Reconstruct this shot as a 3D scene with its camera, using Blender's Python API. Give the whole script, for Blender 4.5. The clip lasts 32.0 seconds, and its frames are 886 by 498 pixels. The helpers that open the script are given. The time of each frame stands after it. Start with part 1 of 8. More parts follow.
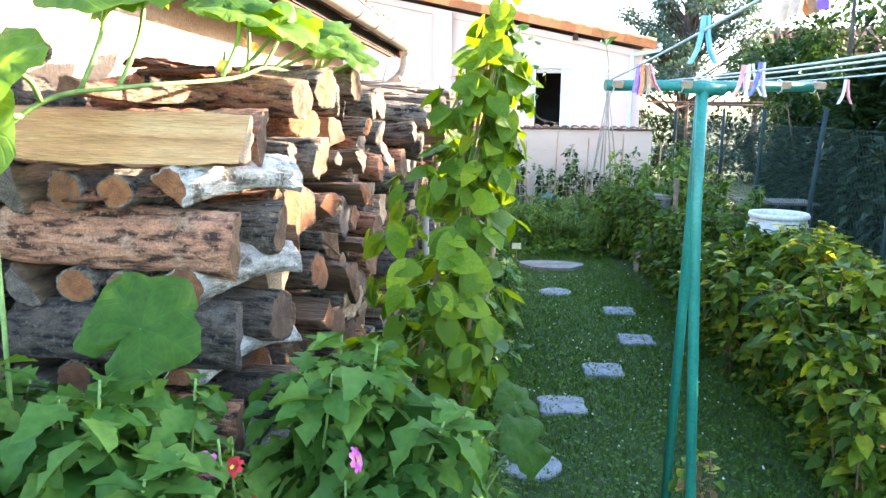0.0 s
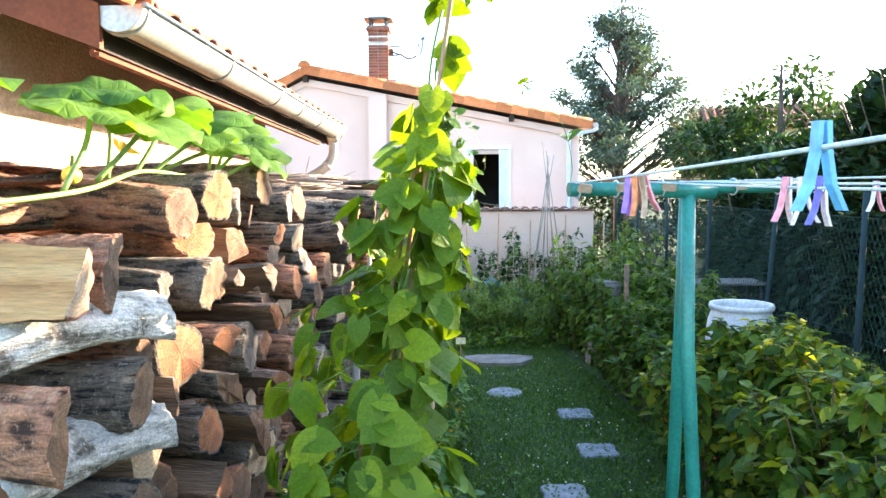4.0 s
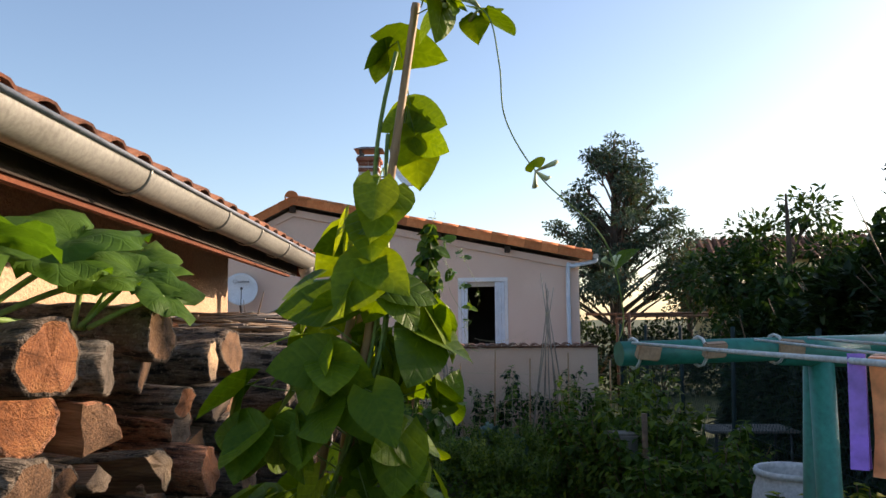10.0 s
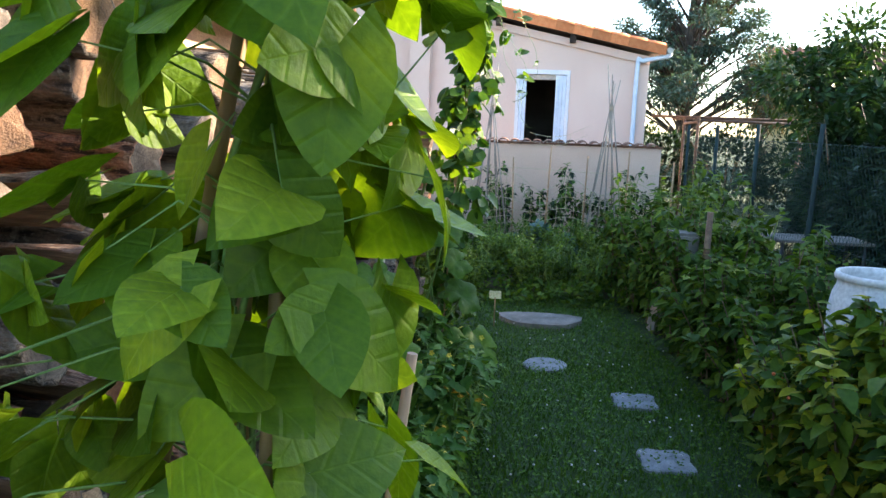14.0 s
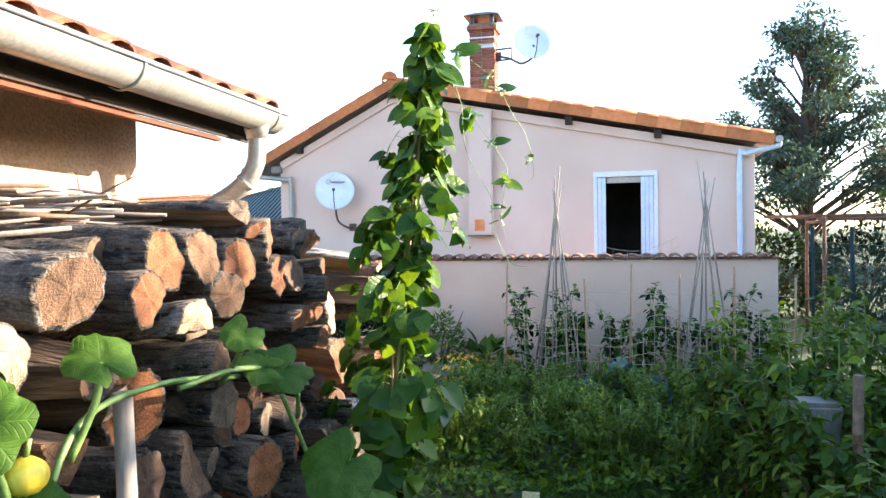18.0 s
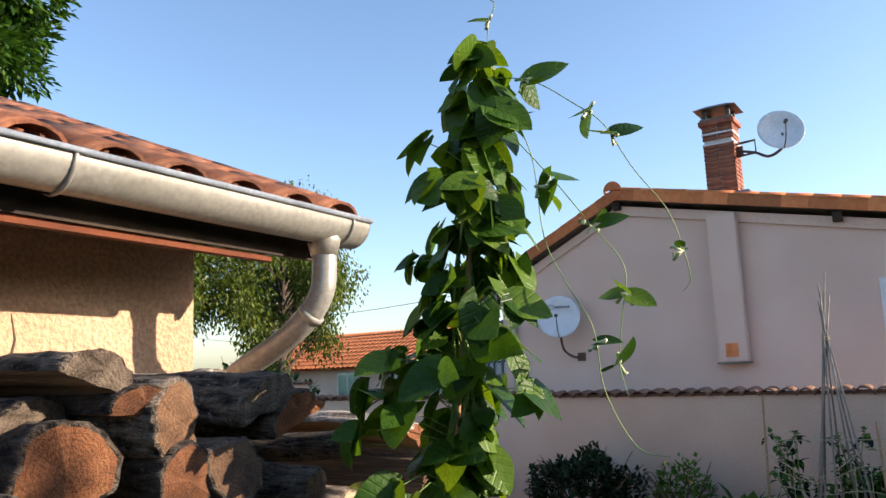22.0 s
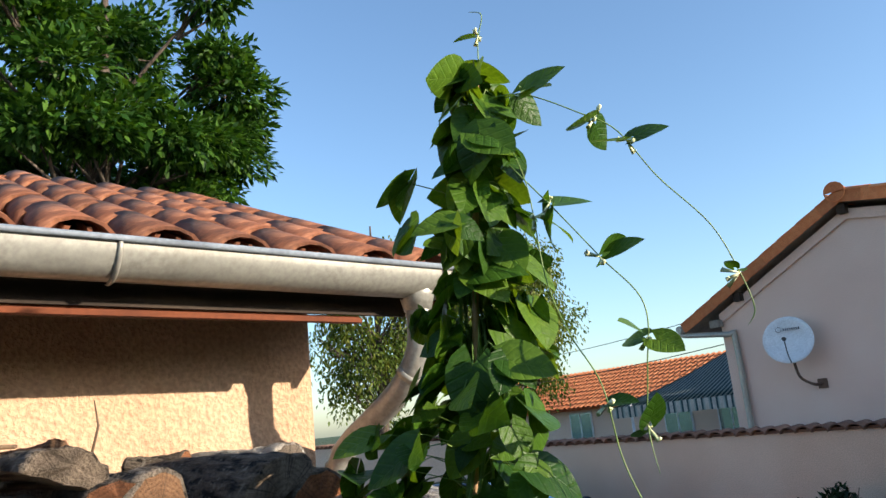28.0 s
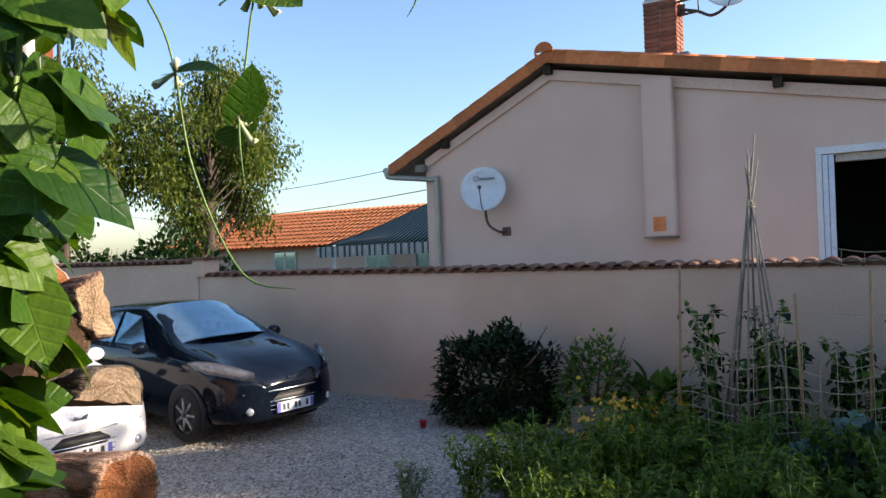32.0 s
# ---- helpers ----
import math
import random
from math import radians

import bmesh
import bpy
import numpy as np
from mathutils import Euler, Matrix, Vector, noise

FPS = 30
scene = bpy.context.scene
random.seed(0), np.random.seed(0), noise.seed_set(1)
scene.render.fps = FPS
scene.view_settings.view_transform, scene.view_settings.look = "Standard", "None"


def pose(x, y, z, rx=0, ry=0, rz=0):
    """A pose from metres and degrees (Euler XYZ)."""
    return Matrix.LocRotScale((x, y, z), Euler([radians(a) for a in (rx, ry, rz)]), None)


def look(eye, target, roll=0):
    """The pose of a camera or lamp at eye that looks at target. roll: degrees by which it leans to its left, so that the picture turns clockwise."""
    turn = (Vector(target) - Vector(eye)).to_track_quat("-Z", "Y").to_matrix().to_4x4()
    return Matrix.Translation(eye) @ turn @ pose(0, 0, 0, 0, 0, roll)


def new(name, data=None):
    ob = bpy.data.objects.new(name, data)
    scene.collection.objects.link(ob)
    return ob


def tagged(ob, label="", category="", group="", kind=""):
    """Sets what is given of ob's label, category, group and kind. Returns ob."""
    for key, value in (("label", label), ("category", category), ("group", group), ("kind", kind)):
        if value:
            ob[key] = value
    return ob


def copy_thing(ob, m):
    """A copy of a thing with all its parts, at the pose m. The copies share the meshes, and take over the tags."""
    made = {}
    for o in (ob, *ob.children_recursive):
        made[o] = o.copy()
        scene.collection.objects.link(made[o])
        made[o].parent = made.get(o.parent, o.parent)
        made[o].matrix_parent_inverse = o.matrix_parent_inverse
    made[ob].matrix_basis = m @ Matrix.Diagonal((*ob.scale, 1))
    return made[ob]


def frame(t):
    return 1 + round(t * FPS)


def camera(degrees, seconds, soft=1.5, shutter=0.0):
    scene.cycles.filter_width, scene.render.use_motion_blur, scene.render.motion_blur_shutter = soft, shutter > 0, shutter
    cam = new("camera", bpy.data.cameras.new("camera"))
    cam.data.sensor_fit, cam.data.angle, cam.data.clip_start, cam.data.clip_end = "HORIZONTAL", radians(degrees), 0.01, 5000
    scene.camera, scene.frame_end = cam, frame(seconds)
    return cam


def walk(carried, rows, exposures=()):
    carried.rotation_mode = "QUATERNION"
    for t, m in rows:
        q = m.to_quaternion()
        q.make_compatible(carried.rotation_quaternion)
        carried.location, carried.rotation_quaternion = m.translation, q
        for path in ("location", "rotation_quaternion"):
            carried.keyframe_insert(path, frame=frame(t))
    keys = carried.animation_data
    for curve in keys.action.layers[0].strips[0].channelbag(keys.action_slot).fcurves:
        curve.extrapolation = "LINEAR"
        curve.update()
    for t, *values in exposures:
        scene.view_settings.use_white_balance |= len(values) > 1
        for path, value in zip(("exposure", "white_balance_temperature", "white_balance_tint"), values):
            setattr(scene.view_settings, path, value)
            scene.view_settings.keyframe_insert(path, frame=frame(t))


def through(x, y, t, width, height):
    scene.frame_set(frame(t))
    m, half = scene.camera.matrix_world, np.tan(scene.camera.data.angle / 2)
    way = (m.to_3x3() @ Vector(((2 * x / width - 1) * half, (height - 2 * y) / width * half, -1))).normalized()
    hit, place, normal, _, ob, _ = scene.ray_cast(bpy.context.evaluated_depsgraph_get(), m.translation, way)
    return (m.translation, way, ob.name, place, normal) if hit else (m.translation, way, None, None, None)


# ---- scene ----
cam = camera(60.3, 32.0)
PATH = [
    (0, (3.519, 0.976, 2.091), (3.308, 2.932, 1.731), 0.8),
    (0.5, (3.47, 0.982, 2.089), (3.309, 2.932, 1.678), -0.1),
    (1, (3.483, 1.0, 2.101), (3.334, 2.947, 1.668), -0.4),
    (1.5, (3.545, 1.135, 2.118), (3.355, 3.087, 1.722), 0.8),
    (2, (3.559, 1.258, 2.13), (3.325, 3.207, 1.752), 2.2),
    (2.5, (3.51, 1.361, 2.156), (3.338, 3.331, 1.856), 1.7),
    (3, (3.467, 1.429, 2.169), (3.415, 3.413, 1.919), 0.7),
    (3.5, (3.498, 1.561, 2.188), (3.449, 3.549, 1.978), 0.0),
    (5.5, (3.481, 2.14, 2.252), (3.423, 4.139, 2.298), -1.3),
    (6, (3.472, 2.238, 2.272), (3.469, 4.234, 2.401), -0.9),
    (6.5, (3.508, 2.374, 2.274), (3.502, 4.364, 2.473), -0.4),
    (7, (3.532, 2.464, 2.274), (3.483, 4.451, 2.501), -0.3),
    (7.5, (3.516, 2.574, 2.289), (3.493, 4.559, 2.535), -1.0),
    (8, (3.475, 2.663, 2.301), (3.551, 4.641, 2.59), -1.7),
    (8.5, (3.475, 2.699, 2.289), (3.594, 4.675, 2.575), -1.5),
    (9, (3.511, 2.731, 2.286), (3.528, 4.714, 2.545), -0.8),
    (9.5, (3.529, 2.741, 2.278), (3.5, 4.728, 2.504), -0.5),
    (10, (3.541, 2.757, 2.259), (3.492, 4.748, 2.443), -0.5),
    (10.5, (3.548, 2.784, 2.253), (3.486, 4.778, 2.391), -0.4),
    (11, (3.549, 2.791, 2.222), (3.423, 4.783, 2.348), 0.1),
    (11.5, (3.561, 2.758, 2.178), (3.375, 4.749, 2.208), 0.4),
    (12, (3.538, 2.747, 2.121), (3.364, 4.736, 1.99), -0.4),
    (12.5, (3.524, 2.816, 2.107), (3.392, 4.805, 1.946), 0.1),
    (13, (3.576, 2.975, 2.084), (3.387, 4.947, 1.812), 2.3),
    (13.5, (3.595, 3.181, 2.039), (3.353, 5.138, 1.702), 3.0),
    (14, (3.583, 3.431, 2.008), (3.398, 5.396, 1.684), 2.2),
    (14.5, (3.591, 3.806, 1.969), (3.465, 5.771, 1.619), 1.8),
    (16.5, (3.68, 5.072, 2.09), (3.558, 7.055, 1.861), 2.5),
    (17, (3.836, 5.24, 2.109), (3.647, 7.223, 1.932), 1.6),
    (17.5, (3.991, 5.497, 2.134), (3.662, 7.467, 2.018), -0.7),
    (18, (4.121, 5.818, 2.147), (3.635, 7.758, 2.104), -0.8),
    (18.5, (4.122, 6.047, 2.198), (3.568, 7.969, 2.2), -0.3),
    (19, (4.039, 6.248, 2.21), (3.455, 8.156, 2.337), -1.7),
    (19.5, (4.018, 6.399, 2.202), (3.439, 8.305, 2.382), -1.8),
    (20, (4.083, 6.596, 2.201), (3.422, 8.471, 2.415), -1.6),
    (20.5, (4.112, 6.796, 2.184), (3.345, 8.63, 2.4), -1.3),
    (21, (4.065, 6.949, 2.193), (3.232, 8.756, 2.401), -2.2),
    (21.5, (4.146, 7.119, 2.187), (3.188, 8.854, 2.459), -3.8),
    (22, (4.218, 7.336, 2.209), (3.129, 8.986, 2.513), -2.4),
    (22.5, (4.227, 7.451, 2.216), (3.069, 9.046, 2.552), -3.1),
    (23, (4.322, 7.528, 2.215), (3.054, 9.035, 2.562), -3.3),
    (23.5, (4.418, 7.618, 2.214), (3.04, 9.025, 2.566), -4.2),
    (24, (4.444, 7.654, 2.219), (2.99, 8.981, 2.577), -5.4),
    (24.5, (4.43, 7.676, 2.218), (2.967, 9.0, 2.544), -5.4),
    (25, (4.416, 7.688, 2.219), (2.977, 9.042, 2.528), -5.5),
    (25.5, (4.384, 7.693, 2.22), (2.97, 9.073, 2.528), -5.1),
    (27.5, (4.425, 7.796, 2.244), (3.011, 9.136, 2.7), -4.5),
    (28, (4.451, 7.865, 2.241), (2.946, 9.106, 2.686), -5.8),
    (28.5, (4.411, 7.906, 2.237), (2.905, 9.147, 2.674), -6.9),
    (29, (4.372, 7.944, 2.232), (2.895, 9.217, 2.678), -7.6),
    (29.5, (4.366, 8.037, 2.233), (2.885, 9.296, 2.703), -6.6),
    (30, (4.351, 8.108, 2.205), (2.838, 9.324, 2.69), -3.8),
    (30.5, (4.333, 8.105, 2.142), (2.877, 9.407, 2.57), -2.9),
    (31, (4.294, 8.09, 2.081), (2.999, 9.579, 2.412), -2.2),
    (31.5, (4.264, 8.173, 2.053), (3.132, 9.814, 2.208), -2.5),
    (32, (4.246, 8.35, 2.038), (3.233, 10.075, 2.037), -2.1),
]
EXPO = [(0.0, 3.65, 6800, 12), (3.5, 3.4, 6800, 12), (5.5, 2.65, 6900, 13), (6.5, 1.88, 7000, 14), (7.5, 1.15, 7300, 17), (9.0, 0.85, 7400, 18), (11.0, 0.9, 7200, 16), (12.5, 1.3, 6900, 10), (13.5, 2.3, 6700, 10), (14.5, 2.75, 6700, 10), (16.5, 2.75, 6600, 11), (18.0, 2.6, 6550, 12), (19.0, 2.3, 6550, 13), (20.5, 1.7, 6650, 15), (22.0, 1.12, 6650, 14), (23.0, 1.02, 6550, 12), (28.0, 0.98, 6350, 8), (30.5, 1.0, 6350, 9), (32.0, 1.08, 6600, 12)]
walk(cam, [(t, look(eye, target, roll)) for t, eye, target, roll in PATH], EXPO)

# ---- world and sun ----
SUN_TO = Vector((0.65, 0.34, 0.215)).normalized()
world = bpy.data.worlds.new("evening_sky")
scene.world = world
world.use_nodes = True
wn = world.node_tree.nodes
sky = wn.new("ShaderNodeTexSky")
sky.sky_type = "NISHITA"
sky.sun_disc = False
sky.sun_elevation = math.asin(SUN_TO.z)
sky.sun_rotation = math.atan2(SUN_TO.x, SUN_TO.y)
sky.air_density, sky.dust_density, sky.ozone_density = 1.0, 1.0, 2.8
world.node_tree.links.new(sky.outputs[0], wn["Background"].inputs[0])
wn["Background"].inputs[1].default_value = 0.15
sun = new("sun", bpy.data.lights.new("sun", "SUN"))
sun.data.energy, sun.data.angle, sun.data.color = 5.0, radians(0.6), (1.0, 0.85, 0.68)
sun.matrix_world = look((20, 10, 8), Vector((20, 10, 8)) - SUN_TO)
tagged(sun, kind="structure")

# ---- materials ----
def nodes_of(name):
    m = bpy.data.materials.new(name)
    m.use_nodes = True
    nt = m.node_tree
    return m, nt, nt.nodes["Principled BSDF"], nt.nodes["Material Output"]


def ramp(nt, fac, stops):
    r = nt.nodes.new("ShaderNodeValToRGB")
    el = r.color_ramp.elements
    while len(el) < len(stops):
        el.new(0.5)
    for e, (p, c) in zip(el, stops):
        e.position, e.color = p, (*c, 1)
    nt.links.new(fac, r.inputs[0])
    return r.outputs[0]


def coords(nt, stretch=(1, 1, 1), space="Object"):
    tc, mp = nt.nodes.new("ShaderNodeTexCoord"), nt.nodes.new("ShaderNodeMapping")
    mp.inputs["Scale"].default_value = stretch
    nt.links.new(tc.outputs[space], mp.inputs[0])
    return mp.outputs[0]


def noise_tex(nt, co, scale, detail=4, rough=0.55):
    n = nt.nodes.new("ShaderNodeTexNoise")
    n.inputs["Scale"].default_value, n.inputs["Detail"].default_value, n.inputs["Roughness"].default_value = scale, detail, rough
    nt.links.new(co, n.inputs["Vector"])
    return n.outputs[0]


def mixed(nt, a, b, fac, mode="MIX"):
    m = nt.nodes.new("ShaderNodeMix")
    m.data_type, m.blend_type = "RGBA", mode
    for sock, v in ((m.inputs[6], a), (m.inputs[7], b), (m.inputs[0], fac)):
        if isinstance(v, (tuple, list)):
            sock.default_value = (*v, 1)
        elif isinstance(v, (int, float)):
            sock.default_value = v
        else:
            nt.links.new(v, sock)
    return m.outputs[2]


def bump(nt, bsdf, height, strength=0.3, dist=0.01):
    b = nt.nodes.new("ShaderNodeBump")
    b.inputs["Strength"].default_value, b.inputs["Distance"].default_value = strength, dist
    nt.links.new(height, b.inputs["Height"])
    nt.links.new(b.outputs[0], bsdf.inputs["Normal"])


def surface(name, dark, mid, light, scale=8, fine=60, rough=0.8, relief=0.3, depth=0.01, stretch=(1, 1, 1), metal=0.0, space="Object", vary=0.0, detail=5):
    """A weathered surface: broad stains, fine grain and relief."""
    m, nt, b, _ = nodes_of(name)
    co = coords(nt, stretch, space)
    big, small = noise_tex(nt, co, scale, detail), noise_tex(nt, co, fine, 3)
    col = ramp(nt, big, [(0.3, dark), (0.52, mid), (0.72, light)])
    col = mixed(nt, col, ramp(nt, small, [(0.3, (0.55, 0.55, 0.55)), (0.7, (1.2, 1.2, 1.2))]), 0.55, "MULTIPLY")
    if vary:
        info = nt.nodes.new("ShaderNodeObjectInfo")
        col = mixed(nt, col, ramp(nt, info.outputs["Random"], [(0, (1 - vary,) * 3), (0.5, (1, 1 - vary * 0.2, 1 - vary * 0.4)), (1, (1 + vary,) * 3)]), 1.0, "MULTIPLY")
    nt.links.new(col, b.inputs["Base Color"])
    b.inputs["Roughness"].default_value, b.inputs["Metallic"].default_value = rough, metal
    if relief:
        bump(nt, b, mixed(nt, big, small, 0.6), relief, depth)
    return m


def foliage(name, dark, mid, light, through=0.45, rough=0.45, back=(1.3, 1.25, 0.5), veins=""):
    """Leaves that let light through, each of its own shade; veins: 'rib' for a pinnate leaf, 'star' for a lobed one."""
    m, nt, b, out = nodes_of(name)

    def calc(op, a, c=0.0):
        n = nt.nodes.new("ShaderNodeMath")
        n.operation = op
        for i, v in enumerate((a, c)):
            if isinstance(v, (int, float)):
                n.inputs[i].default_value = v
            else:
                nt.links.new(v, n.inputs[i])
        return n.outputs[0]
    geo, info = nt.nodes.new("ShaderNodeNewGeometry"), nt.nodes.new("ShaderNodeObjectInfo")
    shade = calc("FRACT", calc("ADD", geo.outputs["Random Per Island"], info.outputs["Random"]))
    col = ramp(nt, shade, [(0.0, dark), (0.55, mid), (1.0, light)])
    co = coords(nt)
    n = noise_tex(nt, co, 40 if not veins else 9, 4)
    col = mixed(nt, col, ramp(nt, n, [(0.3, (0.62, 0.7, 0.62)), (0.7, (1.2, 1.15, 1.1))]), 0.75, "MULTIPLY")
    height = n
    if veins:
        sep = nt.nodes.new("ShaderNodeSeparateXYZ")
        nt.links.new(co, sep.inputs[0])
        ax = calc("ABSOLUTE", sep.outputs[0])
        if veins == "rib":
            side = calc("FRACT", calc("MULTIPLY", calc("SUBTRACT", sep.outputs[1], calc("MULTIPLY", ax, 0.8)), 4.0))
            line = calc("MINIMUM", calc("ABSOLUTE", calc("SUBTRACT", side, 0.5)), calc("MULTIPLY", ax, 9))
        else:
            ang = calc("ARCTAN2", sep.outputs[1], sep.outputs[0])
            ray = calc("ABSOLUTE", calc("SUBTRACT", calc("FRACT", calc("MULTIPLY", calc("ADD", ang, 4.71), 1.1141)), 0.5))
            rad = calc("SQRT", calc("ADD", calc("POWER", ax, 2), calc("POWER", sep.outputs[1], 2)))
            twig = calc("ABSOLUTE", calc("SUBTRACT", calc("FRACT", calc("MULTIPLY", calc("SUBTRACT", rad, calc("MULTIPLY", ray, 0.35)), 11)), 0.5))
            line = calc("MINIMUM", calc("MULTIPLY", calc("MULTIPLY", ray, rad), 9), twig)
        vein = ramp(nt, line, [(0.0, (1, 1, 1)), (0.16, (0, 0, 0))])
        col = mixed(nt, col, mixed(nt, col, (1.18, 1.15, 1.18), 1.0, "MULTIPLY"), vein)
        height = calc("SUBTRACT", n, calc("MULTIPLY", vein, 0.7))
    nt.links.new(col, b.inputs["Base Color"])
    b.inputs["Roughness"].default_value = rough
    b.inputs["Specular IOR Level"].default_value = 0.22
    bump(nt, b, height, 0.3 if veins else 0.25, 0.008 if veins else 0.004)
    tr = nt.nodes.new("ShaderNodeBsdfTranslucent")
    nt.links.new(mixed(nt, col, back, 1.0, "MULTIPLY"), tr.inputs[0])
    mx = nt.nodes.new("ShaderNodeMixShader")
    mx.inputs[0].default_value = through
    nt.links.new(b.outputs[0], mx.inputs[1])
    nt.links.new(tr.outputs[0], mx.inputs[2])
    nt.links.new(mx.outputs[0], out.inputs[0])
    return m


M = {}
M["grass"] = foliage("grass", (0.033, 0.083, 0.008), (0.065, 0.147, 0.013), (0.118, 0.206, 0.021), 0.3)
M["bean"] = foliage("bean_leaf", (0.06, 0.125, 0.009), (0.115, 0.205, 0.014), (0.2, 0.285, 0.02), 0.45, 0.45, (1.85, 1.55, 0.32), "rib")
M["beanb"] = foliage("bean_leaf_dark", (0.022, 0.064, 0.008), (0.05, 0.118, 0.012), (0.11, 0.19, 0.02), 0.32, 0.4, (1.9, 1.7, 0.4), "rib")
M["squash"] = foliage("squash_leaf", (0.045, 0.115, 0.014), (0.075, 0.16, 0.02), (0.11, 0.205, 0.026), 0.45, 0.55, (1.8, 1.7, 0.5), "star")
M["tomato"] = foliage("tomato_leaf", (0.037, 0.104, 0.017), (0.079, 0.177, 0.028), (0.152, 0.256, 0.044), 0.35, 0.55)
M["rasp"] = foliage("raspberry_leaf", (0.022, 0.056, 0.008), (0.058, 0.118, 0.013), (0.134, 0.202, 0.025), 0.4, 0.7)
M["raspy"] = foliage("raspberry_leaf_yellow", (0.06, 0.125, 0.011), (0.16, 0.22, 0.018), (0.42, 0.39, 0.03), 0.4, 0.5)
M["herb"] = foliage("herb_leaf", (0.034, 0.073, 0.007), (0.081, 0.151, 0.013), (0.171, 0.244, 0.022), 0.35, 0.55)
M["greyherb"] = foliage("grey_herb_leaf", (0.09, 0.12, 0.09), (0.16, 0.2, 0.15), (0.24, 0.28, 0.21), 0.25, 0.7)
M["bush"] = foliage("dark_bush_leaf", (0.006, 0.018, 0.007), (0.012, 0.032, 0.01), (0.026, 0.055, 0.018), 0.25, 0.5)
M["cabbage"] = foliage("cabbage_leaf", (0.06, 0.12, 0.11), (0.1, 0.18, 0.165), (0.16, 0.25, 0.23), 0.2, 0.5)
M["cedar"] = foliage("cedar_needles", (0.035, 0.065, 0.055), (0.065, 0.11, 0.09), (0.11, 0.165, 0.135), 0.2, 0.6)
M["cedarbrown"] = foliage("brown_needles", (0.06, 0.045, 0.02), (0.1, 0.07, 0.032), (0.15, 0.11, 0.05), 0.2, 0.7)
M["roundtree"] = foliage("broad_tree_leaf", (0.012, 0.035, 0.01), (0.024, 0.06, 0.016), (0.05, 0.095, 0.024), 0.3, 0.5)
M["acacia"] = foliage("acacia_leaf", (0.01, 0.04, 0.006), (0.03, 0.085, 0.011), (0.08, 0.165, 0.022), 0.35, 0.5)
M["birch"] = foliage("birch_leaf", (0.04, 0.075, 0.012), (0.09, 0.135, 0.022), (0.18, 0.2, 0.04), 0.4, 0.5)
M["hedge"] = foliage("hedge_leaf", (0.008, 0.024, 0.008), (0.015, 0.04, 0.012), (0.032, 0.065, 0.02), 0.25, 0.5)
M["drygrass"] = foliage("dry_leaf", (0.12, 0.07, 0.03), (0.22, 0.13, 0.05), (0.34, 0.24, 0.1), 0.3, 0.7)
M["stem"] = surface("green_stem", (0.10, 0.18, 0.04), (0.16, 0.26, 0.06), (0.24, 0.34, 0.09), 20, 150, 0.5, 0.15)
M["woody"] = surface("brown_cane", (0.08, 0.05, 0.03), (0.15, 0.09, 0.05), (0.23, 0.15, 0.08), 20, 150, 0.7, 0.2)
M["bamboo"] = surface("bamboo", (0.24, 0.13, 0.06), (0.36, 0.21, 0.1), (0.45, 0.29, 0.15), 6, 60, 0.55, 0.15, 0.004, (1, 1, 0.2))
M["cane"] = surface("weathered_cane", (0.18, 0.145, 0.11), (0.29, 0.245, 0.195), (0.4, 0.35, 0.29), 6, 80, 0.7, 0.2, 0.004, (1, 1, 0.2))
def log_bark(name, furrow, ridge, lichen, spots, scale=1.0):
    """Furrowed bark along a log, with pale lichen."""
    m, nt, b, _ = nodes_of(name)
    info = nt.nodes.new("ShaderNodeObjectInfo")
    add = nt.nodes.new("ShaderNodeVectorMath")
    add.operation = "ADD"
    nt.links.new(coords(nt), add.inputs[0])
    far = nt.nodes.new("ShaderNodeVectorMath")
    far.operation = "SCALE"
    far.inputs[0].default_value = (17, 31, 23)
    nt.links.new(info.outputs["Random"], far.inputs["Scale"])
    nt.links.new(far.outputs[0], add.inputs[1])
    mp = nt.nodes.new("ShaderNodeMapping")
    mp.inputs["Scale"].default_value = (0.22, 1, 1)
    nt.links.new(add.outputs[0], mp.inputs[0])
    crack = noise_tex(nt, mp.outputs[0], 34 * scale, 6, 0.6)
    patch, grain = noise_tex(nt, add.outputs[0], 9, 5, 0.65), noise_tex(nt, add.outputs[0], 120, 3)
    col = ramp(nt, crack, [(0.39, furrow), (0.48, ridge), (0.64, tuple(min(1, v * 1.8) for v in ridge))])
    col = mixed(nt, col, lichen, ramp(nt, patch, [(spots, (0, 0, 0)), (spots + 0.12, (0.8, 0.8, 0.8))]))
    fleck = noise_tex(nt, add.outputs[0], 46, 4, 0.7)
    col = mixed(nt, col, lichen, ramp(nt, fleck, [(0.57, (0, 0, 0)), (0.64, (0.75, 0.75, 0.75))]))
    col = mixed(nt, col, ramp(nt, grain, [(0.3, (0.5, 0.5, 0.5)), (0.7, (1.25, 1.25, 1.25))]), 0.7, "MULTIPLY")
    col = mixed(nt, col, ramp(nt, info.outputs["Random"], [(0, (0.65, 0.62, 0.6)), (0.5, (1, 0.95, 0.9)), (1, (1.3, 1.25, 1.2))]), 1.0, "MULTIPLY")
    nt.links.new(col, b.inputs["Base Color"])
    b.inputs["Roughness"].default_value = 0.95
    bump(nt, b, crack, 1.0, 0.09)
    return m


